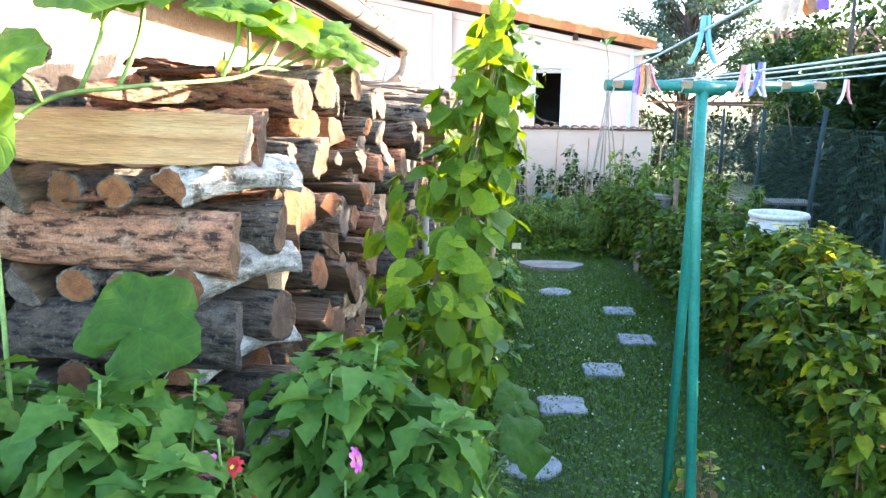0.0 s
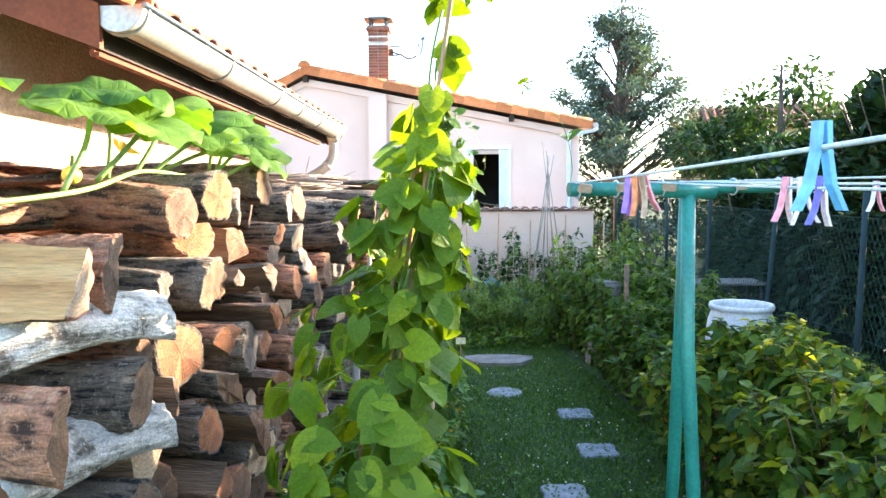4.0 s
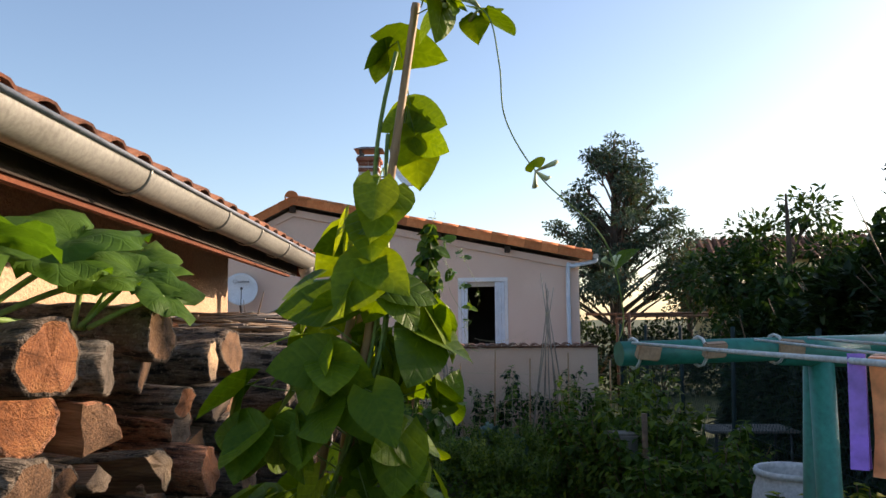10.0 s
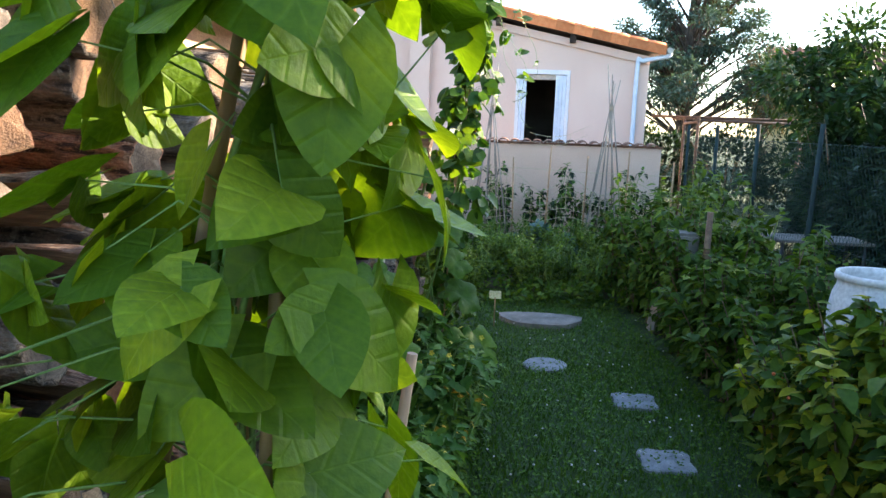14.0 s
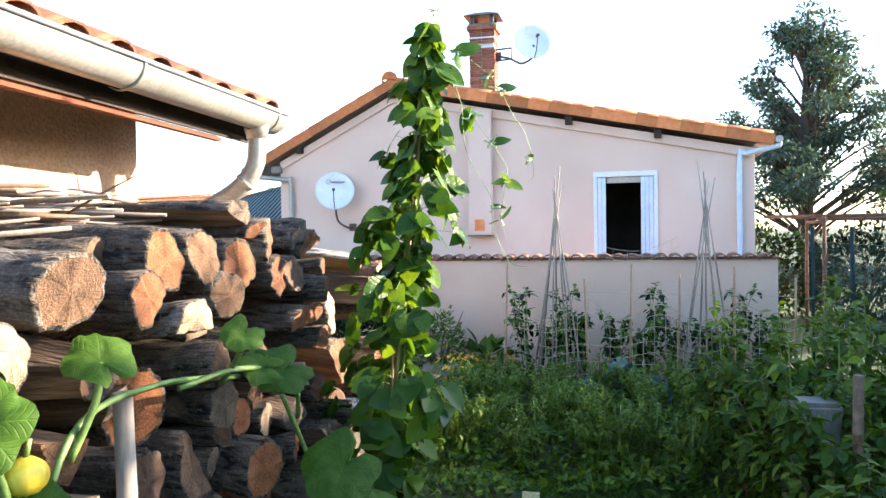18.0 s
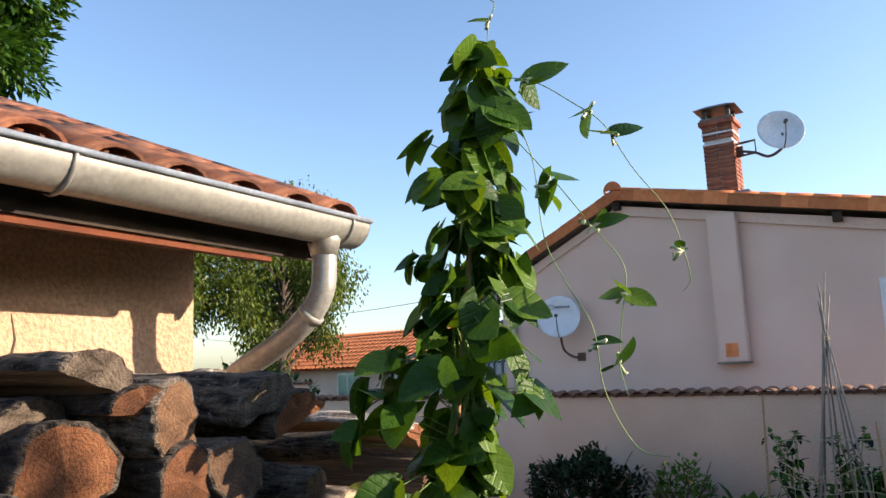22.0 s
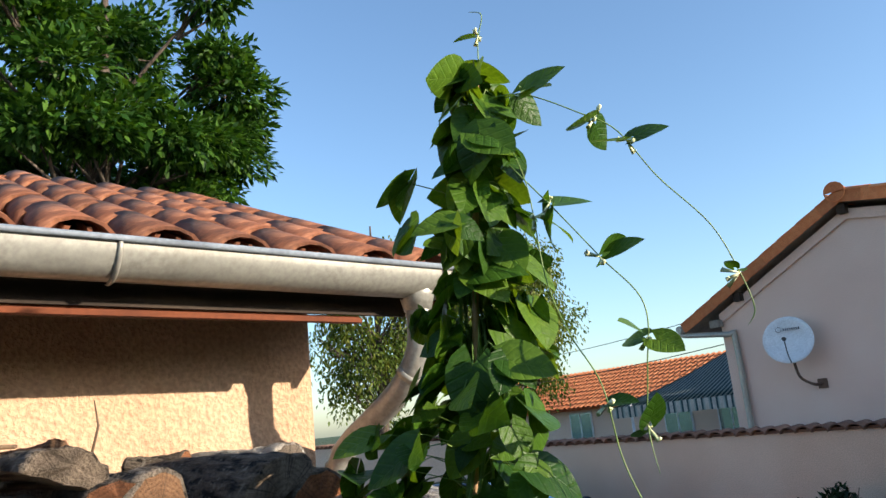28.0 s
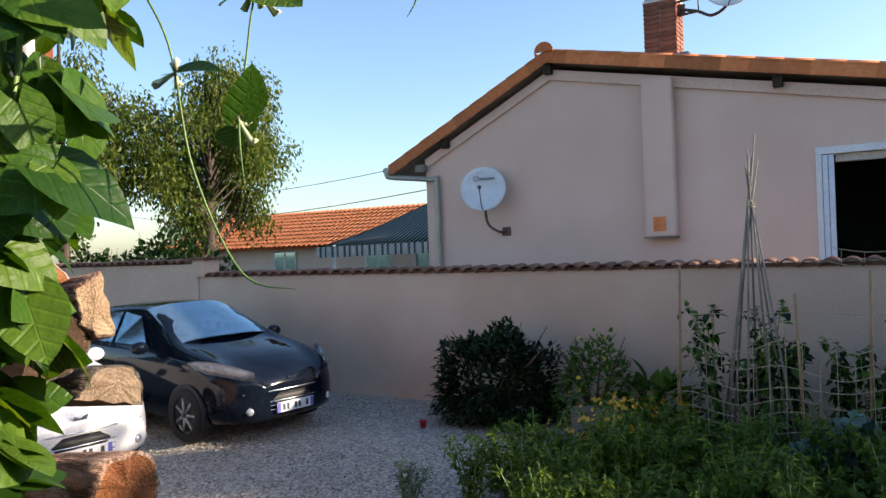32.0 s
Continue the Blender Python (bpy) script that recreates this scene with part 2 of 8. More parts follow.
M["bark"] = log_bark("log_bark", (0.008, 0.006, 0.005), (0.1, 0.077, 0.057), (0.24, 0.21, 0.175), 0.56)
M["barkpale"] = log_bark("pale_log_bark", (0.015, 0.012, 0.009), (0.155, 0.127, 0.098), (0.34, 0.31, 0.265), 0.52)
M["barkwhite"] = log_bark("white_log_bark", (0.12, 0.1, 0.08), (0.4, 0.37, 0.32), (0.62, 0.59, 0.54), 0.45, 0.6)
M["barkred"] = log_bark("red_brown_log_bark", (0.05, 0.02, 0.011), (0.33, 0.15, 0.085), (0.5, 0.31, 0.2), 0.55)
M["barkrose"] = log_bark("pinkish_peeled_bark", (0.12, 0.06, 0.04), (0.36, 0.22, 0.155), (0.55, 0.42, 0.33), 0.5, 0.7)
M["treebark"] = surface("tree_bark", (0.03, 0.022, 0.017), (0.08, 0.06, 0.045), (0.15, 0.12, 0.1), 6, 30, 0.95, 1.0, 0.04, (1, 1, 0.25))


def cut_wood(name, a, b_, c, crack=0.5):
    """Sawn log ends with faint rings, darker heart and drying cracks that run out from it."""
    m, nt, b, _ = nodes_of(name)
    co = coords(nt)
    sep = nt.nodes.new("ShaderNodeSeparateXYZ")
    nt.links.new(co, sep.inputs[0])
    w = nt.nodes.new("ShaderNodeTexWave")
    w.wave_type, w.rings_direction = "RINGS", "X"
    w.inputs["Scale"].default_value, w.inputs["Distortion"].default_value, w.inputs["Detail"].default_value = 26, 5, 3
    nt.links.new(co, w.inputs[0])
    info = nt.nodes.new("ShaderNodeObjectInfo")
    ang = nt.nodes.new("ShaderNodeMath")
    ang.operation = "ARCTAN2"
    nt.links.new(sep.outputs[1], ang.inputs[0])
    nt.links.new(sep.outputs[2], ang.inputs[1])
    comb = nt.nodes.new("ShaderNodeCombineXYZ")
    nt.links.new(ang.outputs[0], comb.inputs[0])
    off = nt.nodes.new("ShaderNodeMath")
    off.operation = "MULTIPLY"
    off.inputs[1].default_value = 90
    nt.links.new(info.outputs["Random"], off.inputs[0])
    nt.links.new(off.outputs[0], comb.inputs[1])
    spoke = noise_tex(nt, comb.outputs[0], 3.2, 3, 0.6)
    big, fine = noise_tex(nt, co, 9, 6, 0.65), noise_tex(nt, coords(nt, (1, 5, 5)), 40, 4, 0.65)
    col = ramp(nt, big, [(0.3, a), (0.5, b_), (0.7, c)])
    col = mixed(nt, col, ramp(nt, w.outputs[0], [(0.0, (0.6, 0.55, 0.5)), (0.6, (1.1, 1.1, 1.1))]), 0.45, "MULTIPLY")
    col = mixed(nt, col, ramp(nt, fine, [(0.3, (0.35, 0.3, 0.28)), (0.52, (1.1, 1.1, 1.1))]), 0.65, "MULTIPLY")
    col = mixed(nt, col, ramp(nt, spoke, [(0.40, (1, 1, 1)), (0.425, (0.2, 0.15, 0.12)), (0.45, (1, 1, 1))]), crack, "MULTIPLY")
    col = mixed(nt, col, ramp(nt, info.outputs["Random"], [(0, (0.62, 0.6, 0.6)), (0.35, (0.85, 0.81, 0.77)), (0.7, (1.05, 0.97, 0.88)), (1, (1.25, 1.12, 0.98))]), 1.0, "MULTIPLY")
    nt.links.new(col, b.inputs["Base Color"])
    b.inputs["Roughness"].default_value = 0.88
    bump(nt, b, fine, 0.8, 0.012)
    return m


M["cut"] = cut_wood("sawn_log_end", (0.055, 0.029, 0.015), (0.17, 0.098, 0.053), (0.306, 0.196, 0.115))
M["cutgrey"] = cut_wood("grey_log_end", (0.045, 0.036, 0.028), (0.15, 0.124, 0.098), (0.29, 0.25, 0.205), 0.8)
M["cutorange"] = cut_wood("fresh_orange_log_end", (0.13, 0.048, 0.017), (0.28, 0.112, 0.042), (0.4, 0.205, 0.09))
M["cutpale"] = cut_wood("pale_dry_log_end", (0.32, 0.22, 0.14), (0.52, 0.39, 0.26), (0.64, 0.52, 0.38), 0.3)
M["split"] = surface("split_wood_face", (0.055, 0.034, 0.021), (0.19, 0.125, 0.078), (0.36, 0.255, 0.168), 5, 40, 0.88, 0.9, 0.02, (0.25, 3, 3), vary=0.4)
M["splitfresh"] = surface("fresh_split_wood", (0.4, 0.18, 0.065), (0.58, 0.31, 0.12), (0.68, 0.44, 0.2), 6, 60, 0.8, 1.0, 0.03, (0.22, 2.4, 2.4))
M["pink"] = surface("pinkish_render", (0.68, 0.495, 0.41), (0.73, 0.54, 0.45), (0.77, 0.59, 0.5), 0.8, 90, 0.92, 0.35, 0.006)
M["wallpink"] = surface("boundary_wall_render", (0.61, 0.425, 0.315), (0.68, 0.485, 0.365), (0.73, 0.545, 0.42), 0.9, 80, 0.93, 0.45, 0.008)
M["stucco"] = surface("rough_beige_stucco", (0.5, 0.31, 0.19), (0.57, 0.365, 0.23), (0.62, 0.42, 0.28), 1.5, 55, 0.95, 1.0, 0.025)
M["white"] = surface("white_paint", (0.66, 0.67, 0.7), (0.74, 0.75, 0.78), (0.8, 0.81, 0.84), 3, 60, 0.6, 0.1)
M["shutter"] = surface("pale_blue_white_shutter", (0.55, 0.64, 0.76), (0.64, 0.73, 0.84), (0.74, 0.8, 0.88), 5, 90, 0.55, 0.2)
M["terra"] = surface("clay_roof_tile", (0.48, 0.14, 0.045), (0.6, 0.2, 0.07), (0.68, 0.28, 0.11), 5, 70, 0.85, 0.4, 0.008, vary=0.3)
M["terraold"] = surface("old_clay_roof_tile", (0.075, 0.032, 0.02), (0.2, 0.073, 0.036), (0.34, 0.15, 0.08), 10, 60, 0.9, 0.5, 0.01, vary=0.35)
M["coping"] = surface("dark_clay_coping", (0.1, 0.05, 0.035), (0.2, 0.1, 0.065), (0.3, 0.17, 0.11), 6, 60, 0.9, 0.4, 0.008, vary=0.25)
M["zinc"] = surface("zinc_gutter", (0.3, 0.29, 0.255), (0.38, 0.37, 0.33), (0.45, 0.44, 0.395), 2.5, 50, 0.42, 0.08, 0.004, metal=0.35)
M["brownpaint"] = surface("peeling_red_brown_paint", (0.1, 0.025, 0.008), (0.15, 0.038, 0.012), (0.2, 0.055, 0.018), 3, 50, 0.9, 0.3, 0.004)
# wood darkened to near-black, with the shade under the eaves in its colour
M["darkwood"] = surface("eaves_wood_shade_toned", (0.02, 0.012, 0.008), (0.035, 0.022, 0.015), (0.06, 0.04, 0.026), 5, 50, 0.9, 0.3)
M["greywood"] = surface("grey_eaves_board", (0.16, 0.13, 0.11), (0.26, 0.22, 0.19), (0.35, 0.31, 0.27), 3, 50, 0.9, 0.3, 0.006, (0.2, 1, 1))
M["greenpipe"] = surface("green_painted_steel", (0.008, 0.15, 0.115), (0.014, 0.2, 0.15), (0.025, 0.25, 0.19), 4, 80, 0.42, 0.12, 0.002)
M["fencegreen"] = surface("dark_green_fence_post", (0.005, 0.02, 0.02), (0.008, 0.028, 0.028), (0.012, 0.04, 0.038), 6, 80, 0.85, 0.1)
M["wire"] = surface("green_wire", (0.006, 0.03, 0.025), (0.012, 0.045, 0.038), (0.02, 0.06, 0.05), 10, 80, 0.5, 0)
M["cord"] = surface("grey_clothes_cord", (0.42, 0.46, 0.47), (0.55, 0.6, 0.6), (0.66, 0.7, 0.7), 30, 200, 0.6, 0.1)
M["string"] = surface("straw_coloured_string", (0.4, 0.33, 0.2), (0.52, 0.44, 0.28), (0.62, 0.54, 0.38), 30, 200, 0.8, 0.1)
M["pegwood"] = surface("wooden_peg", (0.3, 0.17, 0.1), (0.44, 0.28, 0.18), (0.56, 0.39, 0.27), 12, 120, 0.7, 0.2)
for key, c in (("pegblue", (0.13, 0.42, 0.68)), ("pegpurple", (0.3, 0.14, 0.55)), ("pegorange", (0.85, 0.3, 0.12)), ("pegpink", (0.82, 0.3, 0.33)), ("pegpale", (0.78, 0.66, 0.66)), ("pegnavy", (0.12, 0.12, 0.45))):
    M[key] = surface(key, tuple(v * 0.85 for v in c), c, tuple(min(1, v * 1.1) for v in c), 20, 100, 0.4, 0.05)
M["slab"] = surface("concrete_stepping_stone", (0.16, 0.165, 0.175), (0.24, 0.245, 0.255), (0.33, 0.335, 0.34), 9, 120, 0.85, 0.5, 0.006)
M["concrete"] = surface("old_concrete", (0.12, 0.11, 0.09), (0.2, 0.18, 0.15), (0.28, 0.25, 0.215), 5, 60, 0.92, 0.5, 0.01)
M["brick"] = surface("chimney_brick", (0.16, 0.055, 0.035), (0.25, 0.09, 0.055), (0.33, 0.13, 0.08), 12, 80, 0.88, 0.4, 0.006, vary=0.3)
M["mortar"] = surface("pale_mortar", (0.5, 0.46, 0.42), (0.6, 0.56, 0.52), (0.7, 0.66, 0.62), 9, 90, 0.95, 0.3)
M["darkmetal"] = surface("dark_metal", (0.03, 0.03, 0.032), (0.05, 0.05, 0.052), (0.08, 0.08, 0.08), 8, 60, 0.5, 0.15)
M["rust"] = surface("rusty_steel", (0.07, 0.04, 0.03), (0.13, 0.08, 0.055), (0.2, 0.12, 0.08), 10, 80, 0.85, 0.3)
M["lead"] = surface("lead_flashing", (0.12, 0.14, 0.17), (0.18, 0.21, 0.25), (0.25, 0.28, 0.32), 5, 60, 0.6, 0.2)
M["dish"] = surface("white_dish_paint", (0.6, 0.64, 0.68), (0.68, 0.72, 0.76), (0.74, 0.78, 0.81), 4, 60, 0.5, 0.05)
M["ink"] = surface("dark_print", (0.03, 0.03, 0.035), (0.05, 0.05, 0.055), (0.08, 0.08, 0.085), 20, 80, 0.5, 0)
M["barrel"] = surface("white_plastic_barrel", (0.5, 0.48, 0.44), (0.62, 0.6, 0.57), (0.7, 0.68, 0.65), 4, 40, 0.5, 0.12)
M["yellow"] = surface("yellow_fruit_or_petal", (0.7, 0.48, 0.03), (0.8, 0.6, 0.05), (0.85, 0.7, 0.12), 12, 60, 0.5, 0.1)
M["marigold"] = surface("golden_petal", (0.62, 0.3, 0.015), (0.72, 0.4, 0.025), (0.78, 0.5, 0.05), 30, 100, 0.6, 0.1)
M["red"] = surface("dark_red_petal", (0.35, 0.005, 0.008), (0.48, 0.01, 0.012), (0.58, 0.02, 0.02), 30, 100, 0.6, 0.1)
M["pinkpetal"] = surface("pink_petal", (0.7, 0.08, 0.35), (0.82, 0.15, 0.48), (0.88, 0.3, 0.6), 30, 100, 0.6, 0.1)
M["orangeberry"] = surface("orange_berry", (0.6, 0.09, 0.02), (0.7, 0.14, 0.03), (0.75, 0.22, 0.06), 30, 100, 0.5, 0.1)
M["paleflower"] = surface("pale_bean_flower", (0.55, 0.6, 0.3), (0.68, 0.72, 0.42), (0.78, 0.8, 0.55), 40, 120, 0.6, 0.1)
M["ochre"] = surface("ochre_farm_render", (0.62, 0.5, 0.26), (0.7, 0.58, 0.33), (0.76, 0.64, 0.4), 1, 50, 0.92, 0.3)
# near-black colour carries the shade of the unlit room
M["inside"] = surface("room_wall_shade_toned", (0.05, 0.045, 0.04), (0.07, 0.065, 0.06), (0.09, 0.085, 0.08), 2, 40, 0.95, 0)
M["tyre"] = surface("tyre_rubber", (0.015, 0.015, 0.015), (0.022, 0.022, 0.022), (0.03, 0.03, 0.03), 20, 100, 0.85, 0.3)
M["alloy"] = surface("alloy_wheel", (0.32, 0.33, 0.34), (0.42, 0.43, 0.44), (0.5, 0.51, 0.52), 10, 80, 0.35, 0.05, metal=0.6)
M["carblack"] = surface("black_blue_car_paint", (0.004, 0.006, 0.012), (0.005, 0.008, 0.015), (0.007, 0.01, 0.018), 3, 60, 0.06, 0)
M["carblack"].node_tree.nodes["Principled BSDF"].inputs["Specular IOR Level"].default_value = 0.3
M["carwhite"] = surface("white_car_paint", (0.7, 0.7, 0.71), (0.75, 0.75, 0.76), (0.79, 0.79, 0.8), 3, 60, 0.18, 0)
M["plasticblack"] = surface("black_plastic", (0.015, 0.015, 0.017), (0.022, 0.022, 0.025), (0.035, 0.035, 0.038), 12, 100, 0.5, 0.1)
M["chrome"] = surface("chrome_trim", (0.6, 0.6, 0.61), (0.68, 0.68, 0.69), (0.74, 0.74, 0.75), 20, 80, 0.15, 0, metal=1.0)
M["lamp"] = surface("headlamp_lens", (0.45, 0.47, 0.5), (0.58, 0.6, 0.63), (0.7, 0.72, 0.75), 14, 40, 0.08, 0.1, metal=0.5)
# pale blue metal colour imitates the bright sky mirrored in glass
M["carglass"] = surface("sky_toned_mirror_glass", (0.36, 0.52, 0.6), (0.42, 0.6, 0.69), (0.48, 0.66, 0.75), 1.5, 20, 0.05, 0, metal=0.85)
M["tomatofruit"] = surface("ripening_tomato", (0.5, 0.06, 0.02), (0.62, 0.12, 0.03), (0.68, 0.2, 0.05), 10, 60, 0.3, 0)


def ground_material():
    """Mown clover lawn, garden soil, weeds and, beyond the beds, a gravel yard, by place."""
    m, nt, b, _ = nodes_of("garden_ground")
    co = coords(nt)
    sep = nt.nodes.new("ShaderNodeSeparateXYZ")
    warp = noise_tex(nt, co, 1.2, 4)
    nt.links.new(co, sep.inputs[0])
    fine, mid = noise_tex(nt, co, 55, 5), noise_tex(nt, co, 5, 5)
    lawn = ramp(nt, mid, [(0.3, (0.014, 0.034, 0.006)), (0.55, (0.025, 0.055, 0.009)), (0.75, (0.042, 0.075, 0.015))])
    soil = ramp(nt, fine, [(0.3, (0.03, 0.021, 0.014)), (0.6, (0.07, 0.051, 0.035)), (0.8, (0.11, 0.085, 0.062))])
    vor = nt.nodes.new("ShaderNodeTexVoronoi")
    vor.inputs["Scale"].default_value = 38
    nt.links.new(co, vor.inputs["Vector"])
    gravel = ramp(nt, vor.outputs["Color"], [(0.1, (0.18, 0.16, 0.135)), (0.5, (0.36, 0.325, 0.28)), (0.9, (0.59, 0.54, 0.475))])

    def math_node(op, a, c):
        n = nt.nodes.new("ShaderNodeMath")
        n.operation = op
        for i, v in enumerate((a, c)):
            if isinstance(v, (int, float)):
                n.inputs[i].default_value = v
            else:
                nt.links.new(v, n.inputs[i])
        return n.outputs[0]
    wob = math_node("MULTIPLY", math_node("SUBTRACT", warp, 0.5), 1.2)
    xw, yw = math_node("ADD", sep.outputs[0], wob), math_node("ADD", sep.outputs[1], wob)
    lawn_at = math_node("MAXIMUM", math_node("MULTIPLY", math_node("GREATER_THAN", xw, 3.1), math_node("LESS_THAN", yw, 12.6)), math_node("GREATER_THAN", sep.outputs[0], 6.6))
    far_at = math_node("GREATER_THAN", math_node("MAXIMUM", math_node("ABSOLUTE", sep.outputs[0], 0), math_node("ABSOLUTE", sep.outputs[1], 0)), 24)
    grav_at = math_node("MULTIPLY", math_node("LESS_THAN", xw, 1.35), math_node("GREATER_THAN", sep.outputs[1], 9.6))
    col = mixed(nt, soil, lawn, math_node("MAXIMUM", lawn_at, far_at))
    col = mixed(nt, col, gravel, math_node("MULTIPLY", grav_at, math_node("SUBTRACT", 1, far_at)))
    nt.links.new(col, b.inputs["Base Color"])
    b.inputs["Roughness"].default_value = 0.95
    bump(nt, b, mixed(nt, fine, vor.outputs["Distance"], grav_at), 0.7, 0.02)
    return m


M["ground"] = ground_material()


def pane_material():
    m, nt, b, _ = nodes_of("window_glass")
    b.inputs["Base Color"].default_value = (0.8, 0.85, 0.85, 1)
    b.inputs["Roughness"].default_value = 0.03
    b.inputs["Transmission Weight"].default_value = 0.9
    return m


M["glass"] = pane_material()


def awning_material():
    m, nt, b, _ = nodes_of("striped_awning_cloth")
    w = nt.nodes.new("ShaderNodeTexWave")
    w.bands_direction = "X"
    w.inputs["Scale"].default_value = 2.2
    nt.links.new(coords(nt), w.inputs[0])
    nt.links.new(ramp(nt, w.outputs[0], [(0.35, (0.03, 0.07, 0.085)), (0.5, (0.08, 0.14, 0.15)), (0.8, (0.34, 0.39, 0.37))]), b.inputs["Base Color"])
    b.inputs["Roughness"].default_value = 0.9
    return m


M["awning"] = awning_material()

# ---- mesh helpers ----
def mesh_of(name, bm, *mats):
    me = bpy.data.meshes.new(name)
    bm.to_mesh(me)
    bm.free()
    for m in mats:
        me.materials.append(m)
    return me


def raw_mesh(name, verts, faces, *mats, smooth=False):
    me = bpy.data.meshes.new(name)
    me.from_pydata([tuple(v) for v in verts], [], [tuple(f) for f in faces])
    for m in mats:
        me.materials.append(m)
    if smooth:
        me.polygons.foreach_set("use_smooth", [True] * len(me.polygons))
    return me


def put(name, me, parent=None, label="", m=None):
    ob = new(name, me)
    if parent is not None:
        ob.parent = parent
    if m is not None:
        ob.matrix_basis = m
    if label:
        ob["label"] = label
    return ob


def part(name, bm, material, parent, label="", smooth=False, m=None):
    me = mesh_of(name, bm, *(material if isinstance(material, (list, tuple)) else (material,)))
    if smooth:
        me.polygons.foreach_set("use_smooth", [True] * len(me.polygons))
    return put(name, me, parent, label, m)


def thing(name, label, category, group="", kind="", m=None):
    ob = new(name)
    ob.empty_display_size = 0.1
    if m is not None:
        ob.matrix_basis = m
    return tagged(ob, label, category, group, kind)


def box(bm, x0, x1, y0, y1, z0, z1, bevel=0.0, mat=0):
    vs = [bm.verts.new(p) for p in ((x0, y0, z0), (x1, y0, z0), (x1, y1, z0), (x0, y1, z0), (x0, y0, z1), (x1, y0, z1), (x1, y1, z1), (x0, y1, z1))]
    fs = [bm.faces.new([vs[i] for i in q]) for q in ((3, 2, 1, 0), (4, 5, 6, 7), (0, 1, 5, 4), (1, 2, 6, 5), (2, 3, 7, 6), (3, 0, 4, 7))]
    for f in fs:
        f.material_index = mat
    if bevel:
        bmesh.ops.bevel(bm, geom=list({e for f in fs for e in f.edges}), offset=bevel, segments=2, affect="EDGES")
    return bm


def slab_bm(*a, **k):
    return box(bmesh.new(), *a, **k)


def prism(bm, outline, y0, y1, mat=0):
    """A polygon in x, z drawn out from y0 to y1."""
    a = [bm.verts.new((x, y0, z)) for x, z in outline]
    b = [bm.verts.new((x, y1, z)) for x, z in outline]
    n = len(a)
    for f in [bm.faces.new(a), bm.faces.new(b[::-1])] + [bm.faces.new((a[(i + 1) % n], a[i], b[i], b[(i + 1) % n])) for i in range(n)]:
        f.material_index = mat
    bmesh.ops.recalc_face_normals(bm, faces=bm.faces)
    return bm


def tube(bm, pts, r, n=6, cap=True, mat=0):
    """A round bar along points; r is one radius or one for each point."""
    pts = [Vector(p) for p in pts]
    rs = r if isinstance(r, (list, tuple)) else [r] * len(pts)
    rings, ref = [], None
    for i, p in enumerate(pts):
        d = (pts[min(i + 1, len(pts) - 1)] - pts[max(i - 1, 0)]).normalized()
        if ref is None:
            ref = d.orthogonal().normalized()
        u = (ref - d * ref.dot(d))
        u = u.normalized() if u.length > 1e-5 else d.orthogonal().normalized()
        v, ref = d.cross(u), u
        rings.append([bm.verts.new(p + rs[i] * (math.cos(2 * math.pi * k / n) * u + math.sin(2 * math.pi * k / n) * v)) for k in range(n)])
    for a, b in zip(rings, rings[1:]):
        for k in range(n):
            f = bm.faces.new((a[k], a[(k + 1) % n], b[(k + 1) % n], b[k]))
            f.smooth, f.material_index = True, mat
    if cap:
        bm.faces.new(rings[0][::-1]).material_index = mat
        bm.faces.new(rings[-1]).material_index = mat
    return bm


def lathe(bm, prof, n=24, mat=0, smooth=True):
    rings = [[bm.verts.new((r * math.cos(2 * math.pi * k / n), r * math.sin(2 * math.pi * k / n), z)) for k in range(n)] for r, z in prof]
    for a, b in zip(rings, rings[1:]):
        for k in range(n):
            f = bm.faces.new((a[k], a[(k + 1) % n], b[(k + 1) % n], b[k]))
            f.smooth, f.material_index = smooth, mat
    return bm


def spline(pts, n=8):
    """A smooth line through points."""
    pts = [Vector(p) for p in pts]
    out = []
    for i in range(len(pts) - 1):
        p0, p1, p2, p3 = pts[max(i - 1, 0)], pts[i], pts[i + 1], pts[min(i + 2, len(pts) - 1)]
        for k in range(n):
            t = k / n
            out.append(0.5 * ((2 * p1) + (p2 - p0) * t + (2 * p0 - 5 * p1 + 4 * p2 - p3) * t * t + (3 * p1 - p0 - 3 * p2 + p3) * t ** 3))
    return out + [pts[-1]]


def leaf_shape(width, rows=5, heart=0.12, curl=0.15, fold=0.12, tip=1.0, jag=0.0, peak=0.32, seed=0):
    """A leaf one long along +y from its stalk, folded along its rib: points and faces."""
    rng = random.Random(seed)
    vs, fs = [], []
    for i in range(rows + 1):
        u = i / rows
        w = width * (math.sin(math.pi * u ** (math.log(0.5) / math.log(peak))) ** 0.8 if 0 < u < 1 else 0)
        if i == 0:
            w = width * 0.45
        for s in (-1, -0.5, 0, 0.5, 1):
            back = -heart * abs(s) * (1 - u) ** 3
            ww = w * (1 + (jag * (rng.random() - 0.5) if abs(s) == 1 else 0))
            vs.append((s * ww, u * tip + back, fold * abs(s) * ww * 2 - curl * u * u - 0.1 * curl * rng.random()))
    for i in range(rows):
        for k in range(4):
            a = i * 5 + k
            fs.append((a, a + 1, a + 6, a + 5))
    return np.array(vs, float), np.array(fs, int)


